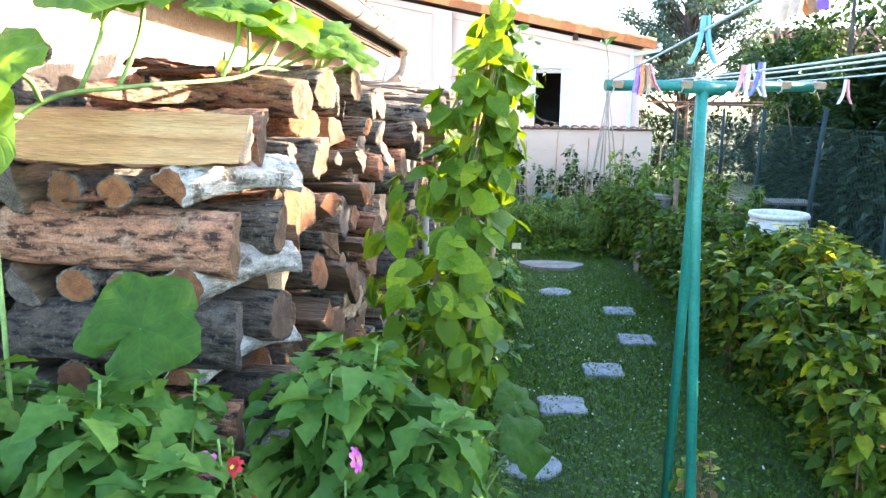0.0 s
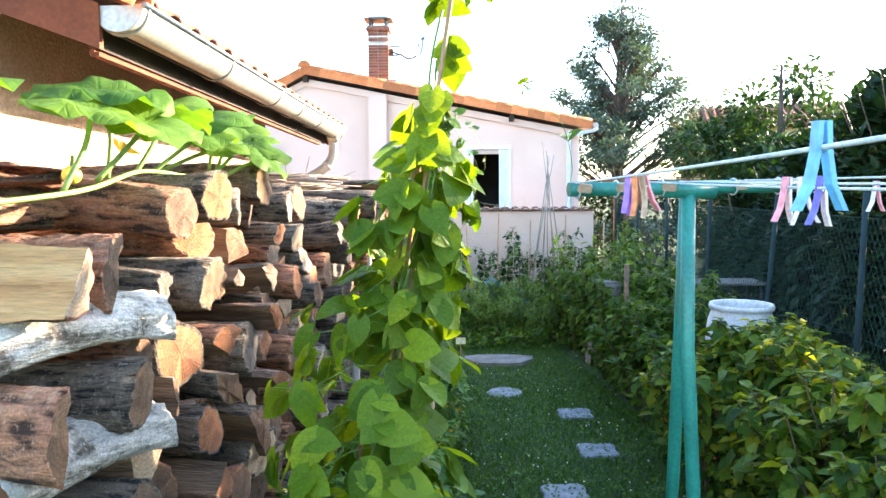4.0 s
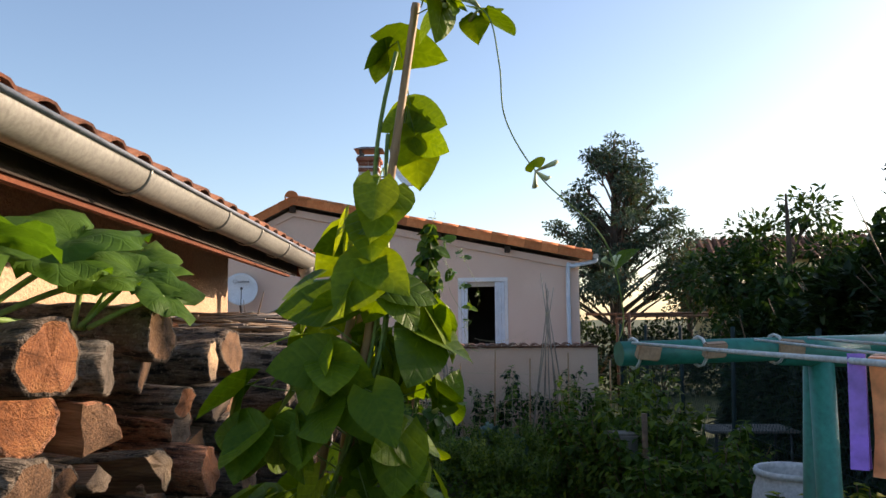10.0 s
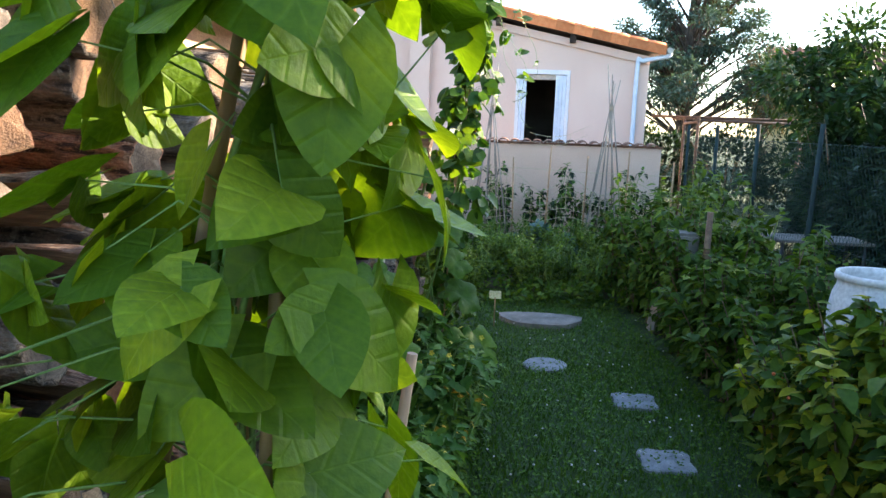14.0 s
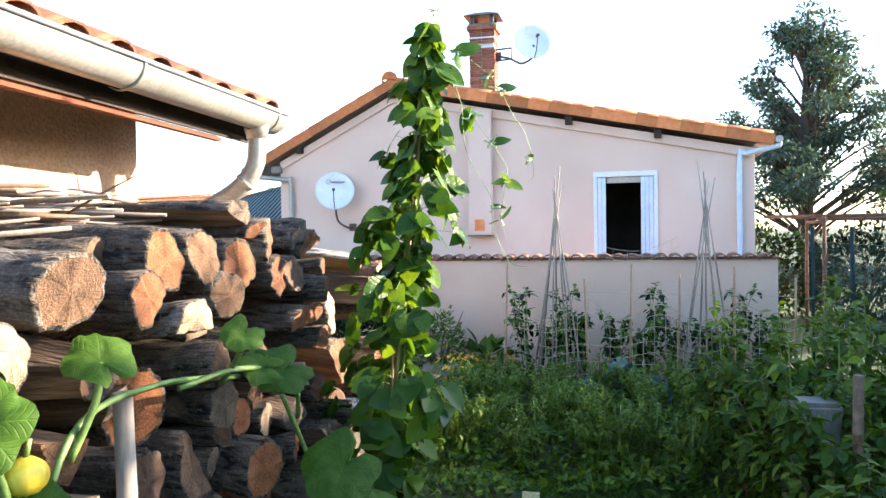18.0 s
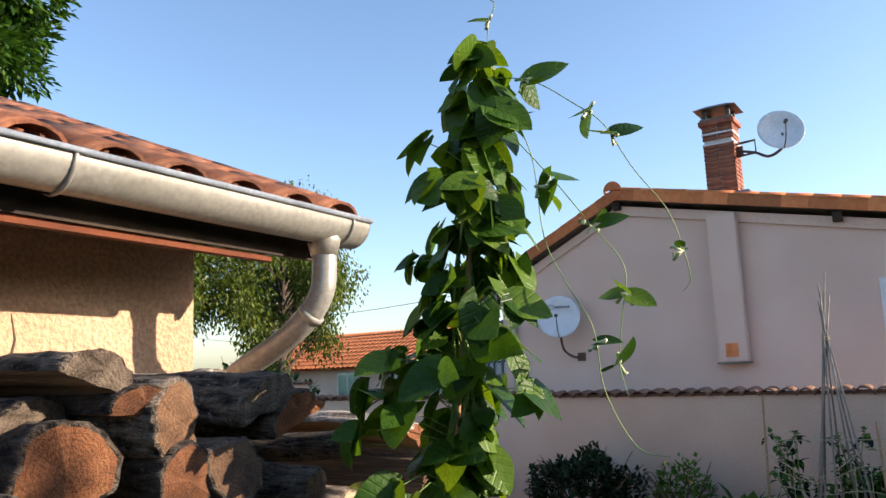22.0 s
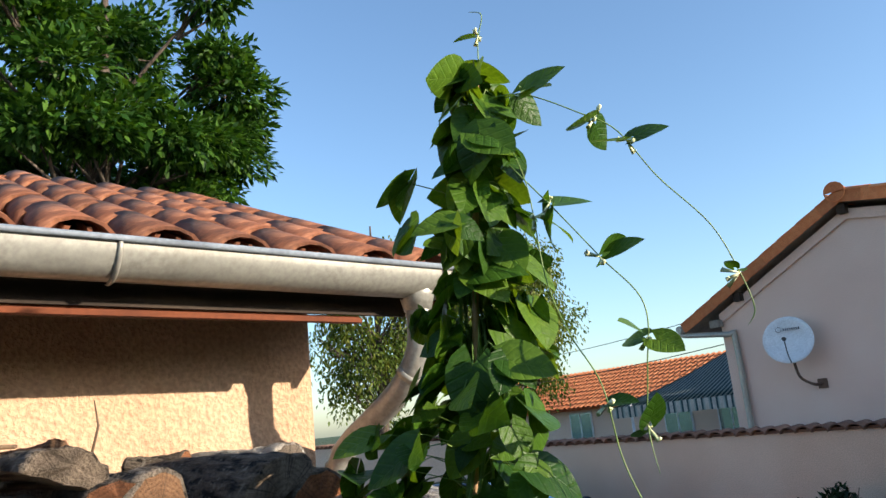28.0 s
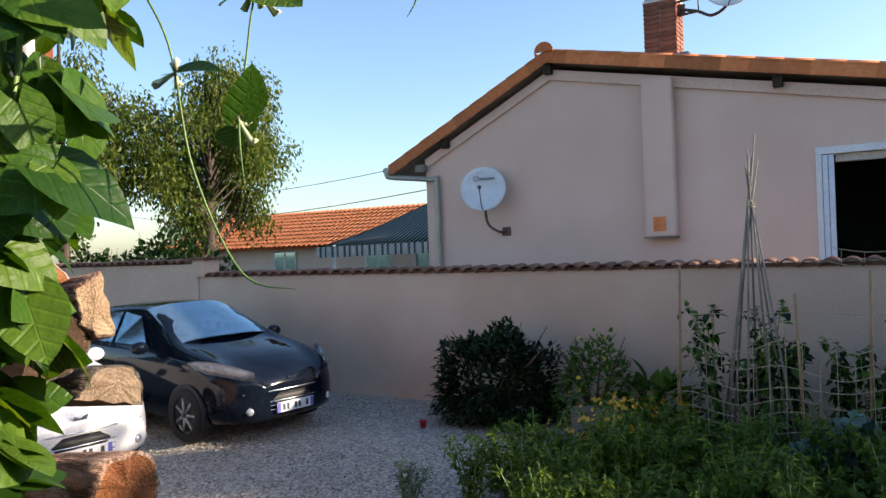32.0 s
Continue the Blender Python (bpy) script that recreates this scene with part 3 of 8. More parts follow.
def round_leaf(n=20, lobes=5, depth=0.12, cup=0.2, wave=0.05, seed=0):
    """A broad five-cornered leaf about its stalk, one across, notched at the stalk, with raised veins and wavy edges."""
    rng = random.Random(seed)
    vs, fs = [(0, 0, 0)], []
    for rr in (0.25, 0.5, 0.78, 1.0):
        for k in range(n):
            a = 2 * math.pi * k / n - math.pi / 2
            lobe = math.cos(lobes * (a + math.pi / 2) + math.pi)
            notch = (0.42, 0.86)[k != 0] if k in (0, 1, n - 1) else 1
            r = 0.5 * rr * (notch if rr > 0.3 else 1) * (1 + depth * lobe * rr) * (1 + 0.1 * (rng.random() - 0.5) * (rr == 1.0))
            z = cup * (0.55 * rr - 0.5 * rr ** 2.4) + 0.016 * lobe * rr * (1 - 0.4 * rr) + wave * rr * rr * (rng.random() - 0.5) * 2 + 0.1 * cup * rr * math.sin(2 * a + seed)
            vs.append((r * math.cos(a), r * math.sin(a), z))
    for k in range(n):
        fs.append((0, 1 + k, 1 + (k + 1) % n))
    for ring in range(3):
        for k in range(n):
            a, b = 1 + ring * n + k, 1 + ring * n + (k + 1) % n
            fs.append((a, a + n, b + n))
            fs.append((a, b + n, b))
    return np.array(vs, float), fs


def cloud(name, shapes, places, mats, matof=None):
    """Many small leaves as one mesh: places are (position, direction, up, size)."""
    V, Fc, MI, base = [], [], [], 0
    for i, (p, d, u, s) in enumerate(places):
        sv, sf = shapes[i % len(shapes)]
        d = np.asarray(d, float)
        d /= np.linalg.norm(d) + 1e-9
        x = np.cross(d, u)
        x /= np.linalg.norm(x) + 1e-9
        z = np.cross(x, d)
        V.append(sv @ np.array([x, d, z]) * s + np.asarray(p))
        Fc.extend([[int(j) + base for j in f] for f in sf])
        if matof:
            MI.extend([matof(i)] * len(sf))
        base += len(sv)
    me = raw_mesh(name, np.concatenate(V) if V else [], Fc, *mats, smooth=True)
    if matof:
        me.polygons.foreach_set("material_index", MI)
    return me


def ball_dir(rng):
    z, a = rng.uniform(-1, 1), rng.uniform(0, 2 * math.pi)
    r = math.sqrt(1 - z * z)
    return np.array([r * math.cos(a), r * math.sin(a), z])


SMALL = [leaf_shape(0.3, 2, 0.05, 0.2, 0.15, seed=s) for s in range(3)]
TINY = [(np.array([(-0.22, 0.4, 0.03), (0, 0, 0), (0.22, 0.4, 0.03), (0, 1, -0.05)]), np.array([(0, 1, 2, 3)]))]
MIDL = [leaf_shape(0.33, 4, 0.1, 0.25, 0.14, jag=0.25, seed=s) for s in range(4)]
HEART = [leaf_shape(0.47, 7, 0.34, c, f, peak=0.3, seed=s) for s, (c, f) in enumerate(((0.12, 0.05), (0.24, 0.03), (0.3, 0.1), (0.16, 0.12), (-0.06, 0.08), (0.42, 0.05)))]
TOOTHED = [leaf_shape(0.29, 9, 0.1, 0.34, 0.14, jag=1.15, peak=0.36, seed=s) for s in range(5)]
SQUASH = [round_leaf(30, 5, 0.085, 0.5, 0.055, s) for s in range(5)]

# ---- ground ----
def hill(x, y):
    return 0.02 * noise.noise((x * 0.5, y * 0.5, 0)) if abs(x) < 24 and abs(y) < 30 else 0.0


def build_ground():
    xs = sorted({-900, -300, -120, -60, -30, *np.arange(-20, 20.1, 0.5).tolist(), 30, 60, 120, 300, 900})
    ys = sorted({-900, -300, -100, -40, -15, *np.arange(-5, 30.1, 0.5).tolist(), 40, 70, 130, 300, 900})
    vs = [(x, y, hill(x, y) - 0.02) for y in ys for x in xs]
    n = len(xs)
    fs = [(j * n + i, j * n + i + 1, (j + 1) * n + i + 1, (j + 1) * n + i) for j in range(len(ys) - 1) for i in range(n - 1)]
    tagged(put("ground", raw_mesh("ground", vs, fs, M["ground"], smooth=True)), "clover lawn, dark soil beds and grey gravel yard", "ground", kind="structure")


build_ground()


def half_tile(length, r0, r1, n=7, t=0.014, sag=1.0):
    """A half-round clay tile along +x, tapering, hollow below."""
    bm = bmesh.new()
    rows = []
    for x, r in ((0, r0), (length, r1)):
        for rr in (r, r - t):
            rows.append([bm.verts.new((x, rr * math.cos(math.pi * k / n), sag * rr * math.sin(math.pi * k / n))) for k in range(n + 1)])
    o0, i0, o1, i1 = rows
    for k in range(n):
        bm.faces.new((o0[k], o0[k + 1], o1[k + 1], o1[k])).smooth = True
        bm.faces.new((i0[k + 1], i0[k], i1[k], i1[k + 1])).smooth = True
        bm.faces.new((o0[k + 1], o0[k], i0[k], i0[k + 1]))
        bm.faces.new((o1[k], o1[k + 1], i1[k + 1], i1[k]))
    bmesh.ops.recalc_face_normals(bm, faces=bm.faces)
    return bm


def frame_from(o, ex, ey):
    """A pose at o whose x runs along ex and whose y lies near ey."""
    ex = Vector(ex).normalized()
    ez = ex.cross(Vector(ey)).normalized()
    ey = ez.cross(ex)
    m = Matrix((ex, ey, ez)).transposed().to_4x4()
    m.translation = o
    return m


# ---- shed with clay roof ----
SX, SY0, SY1 = 1.45, 4.98, 9.52


def build_shed():
    shed = thing("shed", "beige stucco shed with an old clay tile roof", "shed")
    part("wall", slab_bm(SX - 0.2, SX, SY0 + 0.002, SY1, -0.05, 3.05), M["stucco"], shed, "rough beige stucco wall")
    part("wall", slab_bm(SX - 0.2, SX, 3.3, SY0 - 0.002, -0.05, 2.72), M["stucco"], shed, "rough beige stucco wall carried on past the gable")
    bm = bmesh.new()
    prism(bm, [(-3.6, -0.05), (SX - 0.202, -0.05), (SX - 0.202, 3.0), (-0.35, 3.7), (-1.6, 3.2), (-3.6, 2.4)], SY0, SY0 + 0.2)
    part("wall", bm, M["stucco"], shed, "rough beige stucco end wall")
    bm = bmesh.new()
    prism(bm, [(-3.6, -0.05), (SX - 0.202, -0.05), (SX - 0.202, 3.0), (-0.35, 3.7), (-1.6, 3.2), (-3.6, 2.4)], SY1 - 0.2, SY1)
    part("wall", bm, M["stucco"], shed, "rough beige stucco end wall")
    part("wall", slab_bm(-3.8, -3.602, SY0, SY1, -0.05, 2.4), M["stucco"], shed)
    # roof decks and fascia, near-black to carry the shade under the eaves
    ex, ez, rx, rz = 2.12, 2.84, -0.35, 3.83
    s = (rz - ez) / (ex - rx)
    deck = bmesh.new()
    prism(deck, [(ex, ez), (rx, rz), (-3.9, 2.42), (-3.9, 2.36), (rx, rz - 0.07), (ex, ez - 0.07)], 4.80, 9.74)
    part("roof_deck", deck, M["darkwood"], shed, "roof boards, the shade below them painted near-black")
    part("fascia", slab_bm(2.003, 2.022, 4.79, 9.735, 2.724, 2.86), M["darkwood"], shed, "fascia behind the gutter, its shade painted near-black")
    strip = bmesh.new()
    prism(strip, [(1.985, 2.695), (2.024, 2.695), (2.024, 2.712), (2.004, 2.712), (2.004, 2.722), (1.985, 2.722)], 4.80, 9.44)
    part("eaves_trim", strip, M["brownpaint"], shed, "red-brown painted eaves trim")
    for y0, y1 in ((4.73, 4.765), (9.742, 9.77)):
        bm = bmesh.new()
        prism(bm, [(2.06, 2.71), (2.06, 2.885), (rx, rz + 0.005), (-3.9, 2.43), (-3.9, 2.2), (rx, rz - 0.24)], y0, y1)
        part("barge_board", bm, M["brownpaint"], shed, "peeling red-brown barge board")
    # tiles: channels below, covers above
    L = math.hypot(ex - rx, rz - ez)
    up = Vector((rx - ex, 0, rz - ez)).normalized()
    cover = mesh_of("cover_tile", half_tile(0.46, 0.108, 0.088, sag=0.72), M["terraold"])
    trough = mesh_of("channel_tile", half_tile(0.46, 0.105, 0.088), M["terraold"])
    rng = random.Random(4)
    n = 20
    for i in range(n):
        y = 4.80 + 0.09 + i * (9.74 - 4.80 - 0.18) / (n - 1)
        for j in range(7):
            o = Vector((ex + 0.07, y + rng.uniform(-0.008, 0.008), ez - 0.012)) + up * (j * 0.385) + Vector((0, 0, 0.036 + rng.uniform(0, 0.008)))
            put("roof_tile", cover, shed, m=frame_from(o, up + Vector((0, rng.uniform(-0.025, 0.025), 0.035)), (0, -1, 0)))
            if i < n - 1 and j < 3:
                put("channel_tile", trough, shed, m=frame_from(o + Vector((0, 0.125, 0.05)), up, (0, 1, 0)))
    ridge = mesh_of("ridge_tile", half_tile(0.42, 0.105, 0.095), M["terraold"])
    for j in range(13):
        put("ridge_tile", ridge, shed, m=frame_from((rx, 4.78 + j * 0.385, rz + 0.06), (0, 1, 0.012), (1, 0, 0)))
    vtile = mesh_of("verge_tile", half_tile(0.46, 0.09, 0.08), M["terra"])
    for yv in (4.755,):
        for j in range(6):
            put("verge_tile", vtile, shed, m=frame_from(Vector((ex + 0.1, yv, ez + 0.02)) + up * (j * 0.385), up + Vector((0, 0, 0.03)), (0, -1, 0)))
    back = bmesh.new()
    prism(back, [(rx, rz + 0.07), (-3.95, 2.53), (-3.95, 2.44), (rx, rz + 0.01)], 4.80, 9.74)
    part("roof_slope", back, M["terraold"], shed, "far clay roof slope")
    return shed


SHED = build_shed()
# the roof and its gutter fall a little towards the downpipe
FALL = Matrix.Translation((0, 7.0, 2.85)) @ Matrix.Rotation(-0.021, 4, "X") @ Matrix.Translation((0, -7.0, -2.85))
for ob in SHED.children:
    if not ob.name.startswith("wall"):
        ob.matrix_basis = FALL @ ob.matrix_basis


def build_gutter():
    g = thing("roof_gutter", "half-round zinc gutter with swan-neck downpipe along the shed eaves", "gutter")
    R, cx, cz, y0, y1 = 0.103, 2.13, 2.878, 4.74, 9.80
    bm = bmesh.new()
    n = 14
    outer, inner = [], []
    for y in (y0, y1):
        outer.append([bm.verts.new((cx + R * math.cos(math.pi + math.pi * k / n), y, cz + R * math.sin(math.pi + math.pi * k / n))) for k in range(n + 1)])
        inner.append([bm.verts.new((cx + (R - 0.004) * math.cos(math.pi + math.pi * k / n), y, cz + (R - 0.004) * math.sin(math.pi + math.pi * k / n))) for k in range(n + 1)])
    for k in range(n):
        bm.faces.new((outer[0][k], outer[0][k + 1], outer[1][k + 1], outer[1][k])).smooth = True
        bm.faces.new((inner[0][k + 1], inner[0][k], inner[1][k], inner[1][k + 1])).smooth = True
    part("trough", bm, M["zinc"], g)
    part("front_bead", tube(bmesh.new(), [(cx + R + 0.006, y0, cz + 0.004), (cx + R + 0.006, y1, cz + 0.004)], 0.011, 8), M["lead"], g, "dark rolled gutter bead")
    for y in (y0 + 0.001, y1 - 0.004):
        bm = bmesh.new()
        prism(bm, [(cx + R * math.cos(math.pi + math.pi * k / n), cz + R * math.sin(math.pi + math.pi * k / n)) for k in range(n + 1)], y, y + 0.004)
        part("end_cap", bm, M["zinc"], g, "round zinc end cap")
    for y in (4.79, 5.9, 7.0, 7.7, 8.5, 9.69):
        bm = bmesh.new()
        tube(bm, [(cx + (R + 0.003) * math.cos(math.pi + math.pi * k / n), y, cz + (R + 0.003) * math.sin(math.pi + math.pi * k / n)) for k in range(n + 1)], 0.0075, 6)
        part("joint_ring", bm, M["zinc"], g, "soldered joint ring")
    yp = 9.63
    bm = bmesh.new()
    tube(bm, [(2.125, yp, cz - 0.05), (2.125, yp, cz - 0.10), (2.125, yp, cz - 0.15)], [0.082, 0.066, 0.053], 16)
    part("outlet", bm, M["zinc"], g, "tapered zinc outlet")
    bm = bmesh.new()
    tube(bm, spline([(2.125, yp, 2.78), (2.125, yp, 2.62), (2.11, yp - 0.005, 2.52), (2.04, yp - 0.02, 2.42), (1.9, yp - 0.03, 2.33), (1.64, yp - 0.05, 2.2), (1.55, yp - 0.06, 2.1), (1.53, yp - 0.06, 1.9), (1.53, yp - 0.06, 0.0)], 6), 0.05, 16)
    part("downpipe", bm, M["zinc"], g, "swan-neck zinc downpipe")
    for z in (2.70,):
        part("collar", tube(bmesh.new(), [(2.125, yp, z - 0.012), (2.125, yp, z + 0.012)], 0.056, 16), M["zinc"], g, "pipe collar")
    part("collar", tube(bmesh.new(), [(2.07, yp - 0.012, 2.449), (2.05, yp - 0.016, 2.43)], 0.056, 16), M["zinc"], g, "pipe collar")
    return g


GUTTER = build_gutter()
for ob in GUTTER.children:
    if not ob.name.startswith(("downpipe", "collar")):
        ob.matrix_basis = FALL @ ob.matrix_basis

# ---- pink house ----
GY = 19.2
HX0, HX1 = -2.40, 6.05
RXH, RZH, EL, ER = -0.12, 4.90, (-3.0, 3.43), (6.33, 3.62)


def roof_z(x):
    return RZH + (x - RXH) * ((ER[1] - RZH) / (ER[0] - RXH) if x > RXH else (EL[1] - RZH) / (EL[0] - RXH))


def build_house():
    h = thing("house", "low pale pink rendered house with clay tile roof", "house")
    wx0, wx1, wz0, wz1 = 3.47, 4.50, 1.72, 3.13
    d = 0.22

    def gable(x0, x1, z0=None, z1=None):
        bm = bmesh.new()
        tops = [x for x in (RXH,) if x0 < x < x1]
        top = [(x1, z1 if z1 is not None else roof_z(x1) - d)] + [(x, roof_z(x) - d) for x in tops] + [(x0, z1 if z1 is not None else roof_z(x0) - d)]
        prism(bm, [(x0, z0 if z0 is not None else -0.05), (x1, z0 if z0 is not None else -0.05)] + top, GY, GY + 0.28)
        return bm
    part("wall", gable(HX0, wx0), M["pink"], h, "pale pink gable wall")
    part("wall", gable(wx1, HX1), M["pink"], h, "pale pink gable wall")
    part("wall", gable(wx0, wx1, None, wz0), M["pink"], h, "pale pink wall below the window")
    part("wall", gable(wx0, wx1, wz1, None), M["pink"], h, "pale pink wall above the window")
    part("wall", slab_bm(HX0, HX0 + 0.28, GY + 0.282, 31, -0.05, roof_z(HX0) - d - 0.02), M["pink"], h)
    part("wall", slab_bm(HX1 - 0.28, HX1, GY + 0.282, 31, -0.05, roof_z(HX1) - d - 0.02), M["pink"], h)
    part("wall", slab_bm(HX0, HX1, 31.002, 31.28, -0.05, 3.2), M["pink"], h)
    # the room behind the window, its walls coloured near-black for the unlit inside
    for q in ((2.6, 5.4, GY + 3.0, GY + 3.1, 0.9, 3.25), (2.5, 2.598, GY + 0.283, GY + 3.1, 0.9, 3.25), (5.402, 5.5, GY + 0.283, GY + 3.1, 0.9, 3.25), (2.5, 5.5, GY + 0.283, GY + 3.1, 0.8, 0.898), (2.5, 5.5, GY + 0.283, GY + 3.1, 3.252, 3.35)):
        part("room_wall", slab_bm(*q), M["inside"], h, "wall of the room behind the window, its shade painted near-black")
    # plaster band under the verge
    for x0, x1 in ((HX0 + 0.02, RXH), (RXH, HX1 - 0.02)):
        bm = bmesh.new()
        prism(bm, [(x0, roof_z(x0) - d - 0.15), (x1, roof_z(x1) - d - 0.15), (x1, roof_z(x1) - d), (x0, roof_z(x0) - d)], GY - 0.05, GY - 0.001)
        part("plaster_band", bm, M["pink"], h, "smooth plaster band under the verge")
    # roof
    for (x0, z0), name in ((EL, "roof_slope"), (ER, "roof_slope")):
        bm = bmesh.new()
        prism(bm, [(x0, z0 - 0.02), (RXH, RZH - 0.02), (RXH, RZH - 0.13), (x0, z0 - 0.13)], GY - 0.2, 31.5)
        part(name, bm, M["greywood"], h, "grey boarded roof edge")
        dx, dz = RXH - x0, RZH - z0
        L = math.hypot(dx, dz)
        up = Vector((dx, 0, dz)).normalized()
        nt = round(L / 0.36)
        step = L / nt
        # orange verge tiles along the gable, and courses of tiles behind
        bm = bmesh.new()
        lip = 0.15
        box(bm, 0, step + 0.015, 0, 0.2, 0.0, 0.028, 0.006)
        box(bm, 0, step + 0.015, 0, 0.022, -lip, -0.001, 0.005)
        verge = mesh_of("verge_tile", bm, M["terra"])
        rngv = random.Random(int(x0 * 10))
        for j in range(nt):
            o = Vector((x0, GY - 0.235 + rngv.uniform(-0.006, 0.006), z0 + 0.002 + 0.008)) + up * (j * step)
            right = Vector((0, 1, 0))
            m = frame_from(o, up + Vector((0, 0, -0.025 if dx > 0 else -0.025)), right)
            if dx < 0:
                m = Matrix.Translation(o) @ Matrix(((up.x, 0, -up.z * -1, 0), (0, 1, 0, 0), (up.z, 0, -up.x, 0), (0, 0, 0, 1)))
            put("verge_tile", verge, h, m=m)
        cov = mesh_of("cover_tile", half_tile(step + 0.06, 0.095, 0.08, 6), M["terra"])
        for i in range(3):
            for j in range(nt):
                o = Vector((x0, GY + 0.08 + 0.21 * i, z0 + 0.02)) + up * (j * step) + Vector((0, 0, 0.01))
                put("cover_tile", cov, h, m=frame_from(o, up + Vector((0, 0, 0.02)), (0, -1 if dx < 0 else 1, 0)))
        bm = bmesh.new()
        prism(bm, [(x0, z0 + 0.0), (RXH, RZH + 0.0), (RXH, RZH + 0.05), (x0, z0 + 0.05)], GY + 0.6, 31.5)
        part("tile_slope", bm, M["terra"], h, "orange clay roof slope")
    rt = mesh_of("ridge_tile", half_tile(0.44, 0.15, 0.14, 9), M["terra"])
    for j in range(28):
        put("ridge_tile", rt, h, m=frame_from((RXH, GY - 0.26 + j * 0.42, RZH + 0.01), (0, 1, 0.01), (1, 0, 0)))
    bm = bmesh.new()
    prism(bm, [(RXH + 0.15 * math.cos(math.pi * k / 8), RZH + 0.01 + 0.15 * math.sin(math.pi * k / 8)) for k in range(9)], GY - 0.262, GY - 0.24)
    part("ridge_end", bm, M["terra"], h, "round orange ridge end")
    # purlin ends
    for x in (-1.95, RXH, 3.05, 4.52):
        z = roof_z(x) - 0.16
        part("purlin_end", slab_bm(x - 0.06, x + 0.06, GY - 0.17, GY - 0.052, z - 0.14, z, 0.006), M["darkwood"], h, "dark purlin end")
    # boxed duct on the gable
    part("duct", slab_bm(1.29, 1.71, GY - 0.2, GY - 0.052, 2.10, roof_z(1.71) - d - 0.02, 0.012), M["pink"], h, "boxed rendered flue duct")
    part("duct_sill", slab_bm(1.27, 1.73, GY - 0.22, GY - 0.053, 2.07, 2.098, 0.005), M["concrete"], h, "stained duct sill")
    part("vent", slab_bm(1.405, 1.58, GY - 0.212, GY - 0.2, 2.17, 2.37, 0.004), M["terra"], h, "square rusty vent plate")
    # window
    win = thing("window_1", "", "", kind="")
    win.parent = h
    win["label"] = "open window with folded pale shutters"
    part("frame", slab_bm(wx0 - 0.02, wx0 + 0.05, GY - 0.03, GY + 0.2, wz0, wz1 - 0.072, 0.005), M["white"], win)
    part("frame", slab_bm(wx1 - 0.05, wx1 + 0.02, GY - 0.03, GY + 0.2, wz0, wz1 - 0.072, 0.005), M["white"], win)
    part("frame", slab_bm(wx0 - 0.02, wx1 + 0.02, GY - 0.03, GY + 0.2, wz1 - 0.07, wz1 + 0.02, 0.005), M["white"], win)
    part("roller_box", slab_bm(wx0 + 0.2, wx1 - 0.22, GY + 0.06, GY + 0.2, wz1 - 0.17, wz1 - 0.073, 0.005), M["mortar"], win, "cream roller blind box")
    for x0, x1, dy in ((wx0 + 0.052, wx0 + 0.19, 0.0), (wx1 - 0.26, wx1 - 0.052, 0.0)):
        bm = bmesh.new()
        k = 3 if x1 - x0 > 0.16 else 2
        for i in range(k):
            a, b = x0 + (x1 - x0) * i / k, x0 + (x1 - x0) * (i + 1) / k
            box(bm, a + 0.002, b - 0.002, GY - 0.02 + 0.012 * (i % 2), GY + 0.03 + 0.012 * (i % 2), wz0 + 0.02, wz1 - 0.08, 0.004)
        part("shutter", bm, M["shutter"], win, "folded pale blue shutter")
    part("sill", slab_bm(wx0 - 0.06, wx1 + 0.06, GY - 0.08, GY + 0.25, wz0 - 0.06, wz0 - 0.002, 0.006), M["concrete"], win)
    # gutters and downpipes at the two eaves
    for x, z, s in ((EL[0], EL[1], -1), (ER[0], ER[1], 1)):
        bm = bmesh.new()
        n = 8
        gx, gz = x + 0.06 * s, z - 0.05
        tube(bm, [(gx, GY - 0.22, gz), (gx, 31.4, gz)], 0.06, 10)
        part("eaves_gutter", bm, M["zinc"], h, "zinc eaves gutter")
        wxx = (HX0 + 0.24) if s < 0 else (HX1 - 0.24)
        pts = spline([(gx, GY - 0.13, gz - 0.03), (gx - 0.02 * s, GY - 0.13, gz - 0.1), (wxx + 0.1 * s, GY - 0.1, gz - 0.2), (wxx, GY - 0.07, gz - 0.3), (wxx, GY - 0.065, 1.6), (wxx, GY - 0.065, 0.0)], 5)
        part("downpipe", tube(bmesh.new(), pts, 0.045, 10), M["shutter"] if s > 0 else M["zinc"], h, "pale downpipe at the house corner")
    part("eaves_beam", slab_bm(HX0 - 0.12, HX0 + 0.06, GY - 0.16, GY - 0.02, roof_z(HX0) - 0.42, roof_z(HX0) - 0.3, 0.01), M["concrete"], h, "corbel under the eaves")
    return h


build_house()


